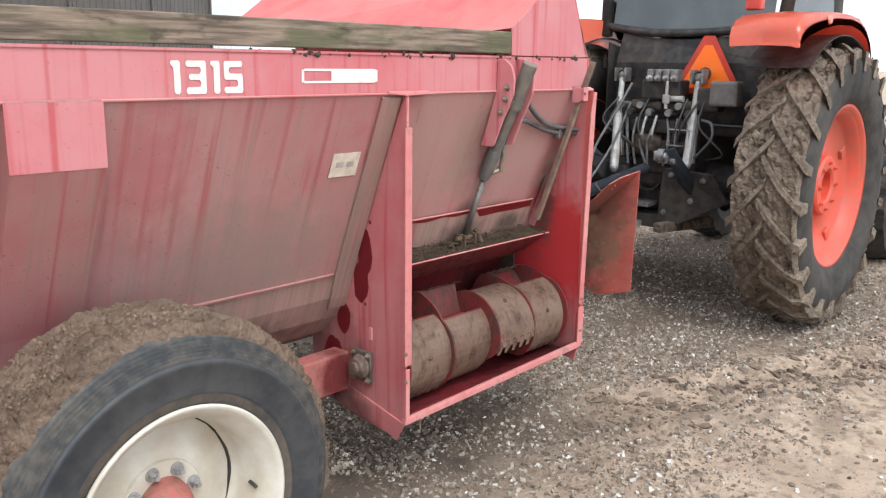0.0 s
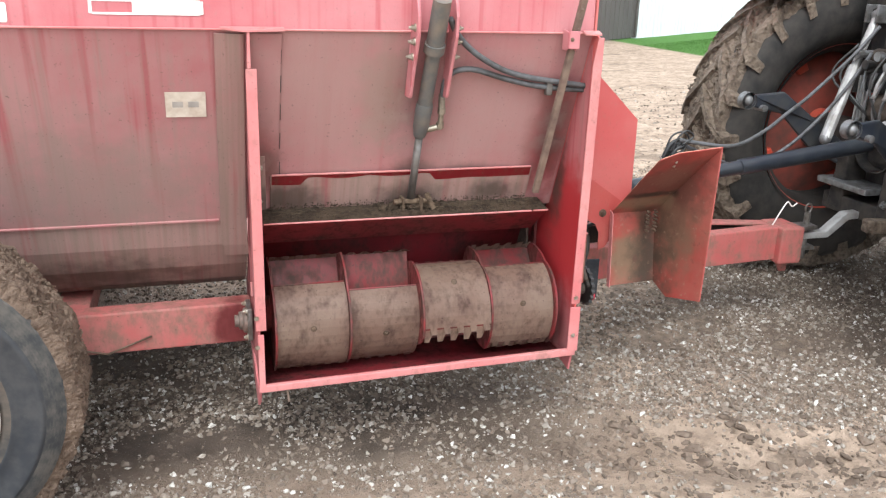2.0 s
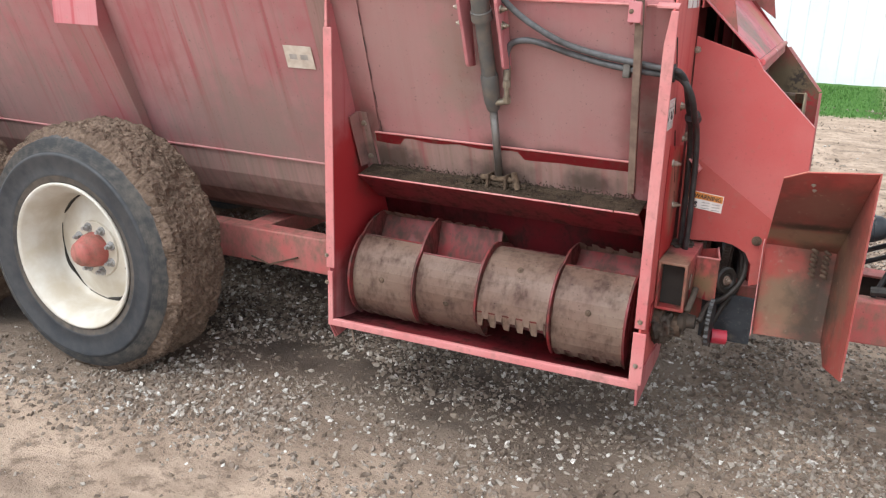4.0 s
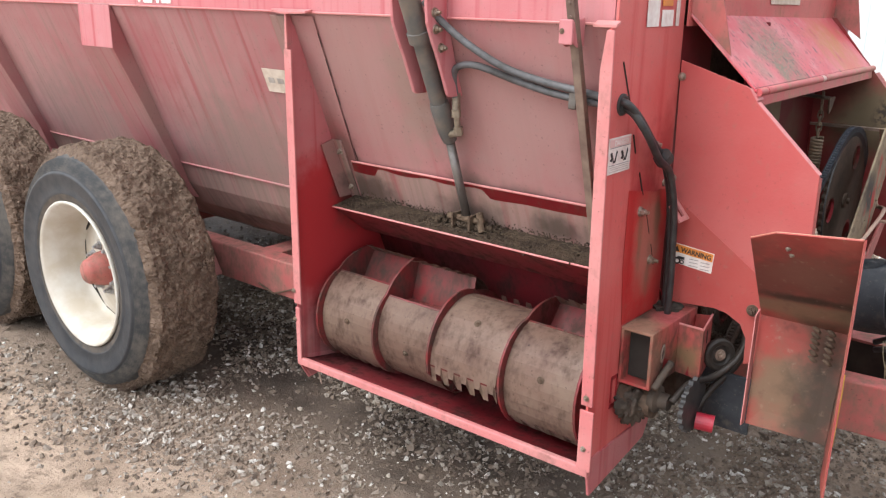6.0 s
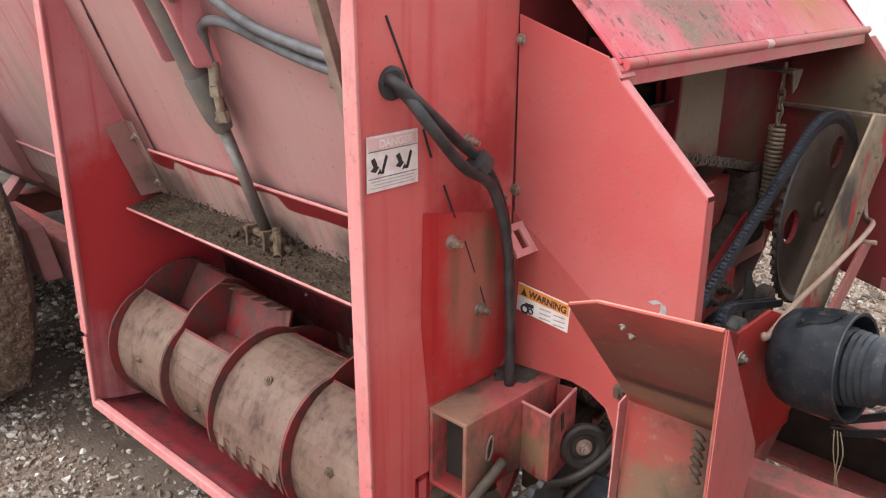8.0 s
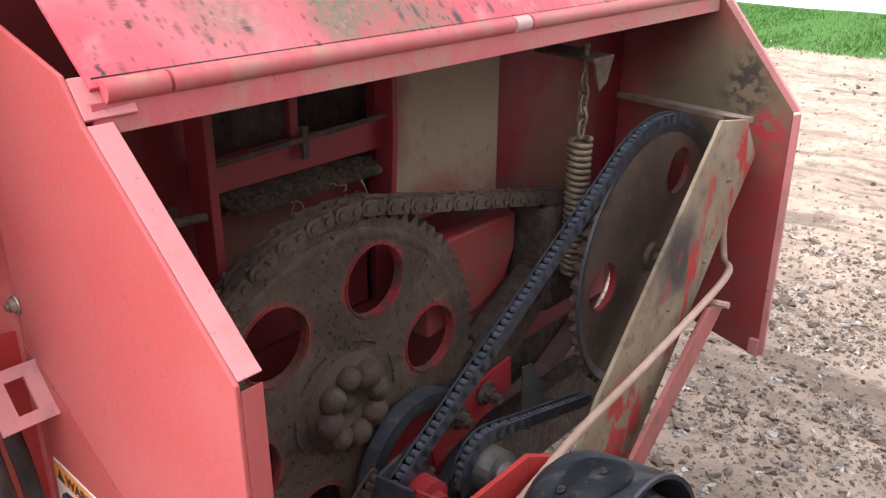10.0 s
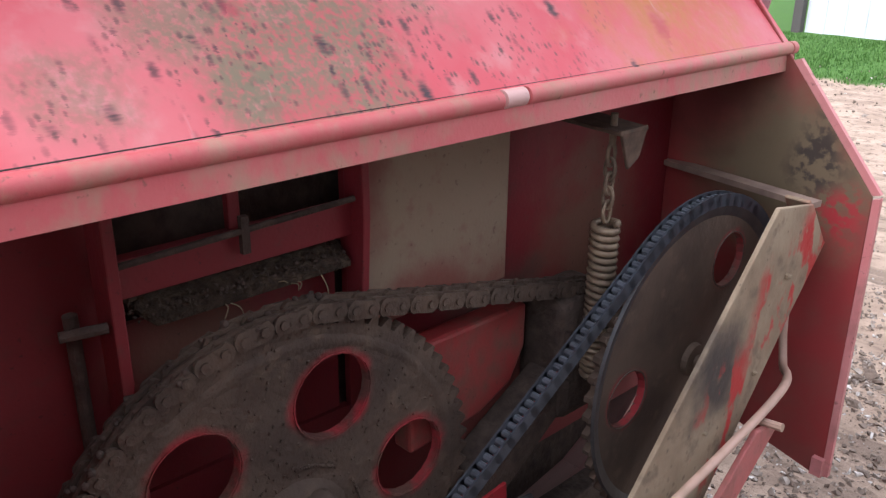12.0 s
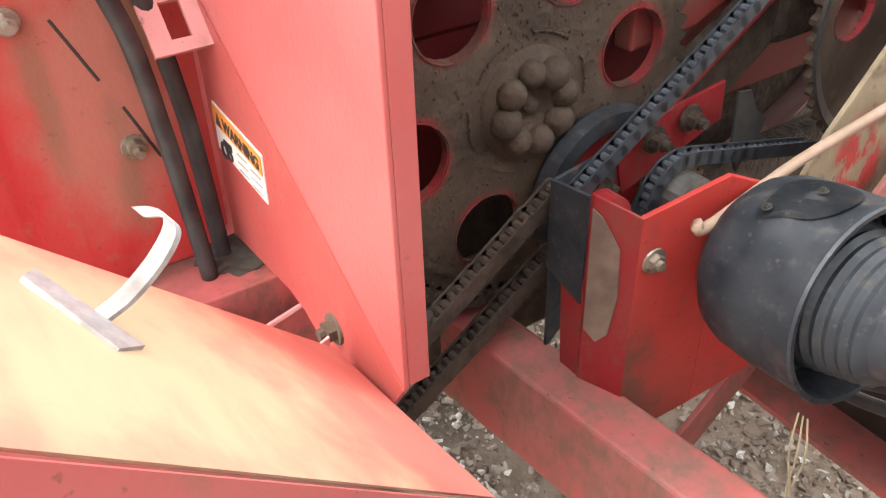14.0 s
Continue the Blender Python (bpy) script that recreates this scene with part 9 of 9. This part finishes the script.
    for y in (3.10, 3.02):
        part("lever", tube(bmesh.new(), smooth_line([(5.52, y, 1.38), (5.49, y + 0.005, 1.31), (5.485, y + 0.015, 1.235)], 4), [0.010] * 8 + [0.016], 10), "link_light", tractor, "bare steel lever", 0, True)
    part("wire_loop", tube(bmesh.new(), [(5.47, 2.90, 1.29), (5.46, 2.90, 1.18), (5.46, 2.74, 1.18), (5.47, 2.74, 1.29), (5.47, 2.90, 1.29)], 0.006, 6), "link_steel", tractor)
    part("reservoir", box(bmesh.new(), (5.56, 2.535, 1.545), (0.12, 0.20, 0.17)), "reservoir_grey", tractor, "dusty grey plastic reservoir", 0.02)
    part("hitch_head", box(bmesh.new(), (5.47, 2.94, 1.10), (0.06, 0.10, 0.07)), "link_light", tractor, "worn steel hitch head", 0.012)
    for y, z in ((2.92, 1.115), (2.96, 1.085)):
        part("bolt", hexbolt(bmesh.new(), (5.44, y, z), (-1, 0, 0), 0.014, 0.016), "bolt", tractor)
    for ty_, tz, dy, x in ((2.745, 1.32, -0.01, 5.545), (3.33, 1.33, -0.05, 5.60)):
        for o_ in (-0.022, 0.022):
            part("rod_fork", slab(bmesh.new(), [(x, ty_ + o_, tz), (x + 0.03, ty_ + o_, tz), (x - 0.01, ty_ + o_ + dy, tz - 0.26), (x - 0.05, ty_ + o_ + dy, tz - 0.26)], (0, 0.012, 0)), "link_light", tractor, "", 0.004)
    part("cable", tube(bmesh.new(), smooth_line([(5.56, 2.70, 1.36), (5.50, 2.60, 1.34), (5.48, 2.58, 1.25), (5.50, 2.66, 1.15), (5.52, 2.74, 1.08)], 6), 0.010, 8), "grey_hose", tractor, "", 0, True)
    bar("top_link_pin", (5.55, 2.84, 1.50), (5.55, 2.98, 1.50), 0.022, "link_light")
    # power take-off shroud and drawbar
    part("pto_shroud", lathe(bmesh.new(), [(0.15, 0.0), (0.15, 0.22), (0.142, 0.22), (0.142, 0.02)], (5.75, 3.09, 0.98), (-1, 0, 0), 28), "tractor_grey", tractor, "dark shroud round the power take-off")
    bm = slab(bmesh.new(), [(5.48, 2.55, 1.0), (5.48, 2.93, 1.02), (5.48, 2.95, 0.62), (5.48, 2.86, 0.58), (5.52, 2.45, 0.80)], (0.03, 0, 0))
    part("hitch_plate", bm, "tractor_grey", tractor, "dark hitch side plate", 0.008)
    for y, z in ((2.62, 0.95), (2.86, 0.97), (2.90, 0.70), (2.70, 0.80)):
        part("bolt", hexbolt(bmesh.new(), (5.478, y, z), (-1, 0, 0), 0.015, 0.016), "link_steel", tractor)
    part("hitch_rail", box(bmesh.new(), (5.56, 3.20, 0.74), (0.22, 0.38, 0.035)), "link_steel", tractor, "worn steel hitch rail", 0.006)
    bm = slab(bmesh.new(), [(5.50, 3.24, 1.0), (5.50, 3.30, 1.0), (5.50, 3.34, 0.60), (5.50, 3.22, 0.58)], (0.25, 0, 0))
    part("hitch_plate", bm, "tractor_grey", tractor, "", 0.008)
    bm = bmesh.new()
    slab(bm, [(5.16, 3.08, 0.475), (5.32, 3.08, 0.475), (5.44, 3.08, 0.57), (5.95, 3.08, 0.60), (5.95, 3.08, 0.635), (5.42, 3.08, 0.61), (5.30, 3.08, 0.512), (5.16, 3.08, 0.512)], (0, 0.06, 0))
    part("drawbar", bm, "link_light", tractor, "worn steel drawbar", 0.006)
    bm = bmesh.new()
    box(bm, (5.62, 2.80, 0.60), (0.55, 0.07, 0.07), Matrix.Rotation(radians(-18), 4, "Z"))
    part("stabiliser", bm, "tractor_mud", tractor, "mud-covered stabiliser bar", 0.01)
    bm = bmesh.new()
    box(bm, (5.652, 3.08, 0.62), (0.30, 0.60, 0.10))
    part("drawbar_hanger", bm, "tractor_grey", tractor, "", 0.01)


M["reservoir_grey"] = plain("dusty_grey_plastic", (0.16, 0.15, 0.14), (0.09, 0.08, 0.07), 0.6, 0, 15, 0.1)
M["link_steel"] = plain("worn_grey_steel", (0.27, 0.27, 0.275), (0.10, 0.092, 0.082), 0.45, 0.5, 25, 0.15)
M["link_light"] = plain("bare_worn_steel", (0.44, 0.43, 0.42), (0.24, 0.225, 0.205), 0.42, 0.25, 20, 0.1)
M["link_blue"] = plain("dark_blue_grey_paint", (0.017, 0.022, 0.033), (0.042, 0.042, 0.042), 0.45, 0.1, 15, 0.15)
linkage()


# ---- loose stones that can be told apart ----
def loose_stones():
    r = random.Random(21)
    shapes = []
    for k in range(8):
        v = ICO_V * np.array([[r.uniform(0.62, 1.3)] for _ in range(12)]) * np.array((1.0, r.uniform(0.55, 0.9), r.uniform(0.4, 0.75)))
        mesh = bpy.data.meshes.new("stone")
        mesh.from_pydata(v.tolist(), [], ICO_F.tolist())
        mesh.materials.append(M["loose_stone"])
        shapes.append(mesh)
    n = 0
    while n < 300:
        x, y = r.uniform(0.6, 5.2), r.uniform(0.3, 2.6)
        if r.random() > gravel_weight(x, y) + 0.08:
            continue
        s = r.uniform(0.009, 0.022)
        ob = new("stone", shapes[n % 8])
        ob.parent = ground
        ob.matrix_basis = Matrix.LocRotScale((x, y, height(x, y) + s * 0.2), Euler((r.uniform(-0.3, 0.3), r.uniform(-0.3, 0.3), r.uniform(0, 6.28))), (s, s, s))
        n += 1


loose_stones()
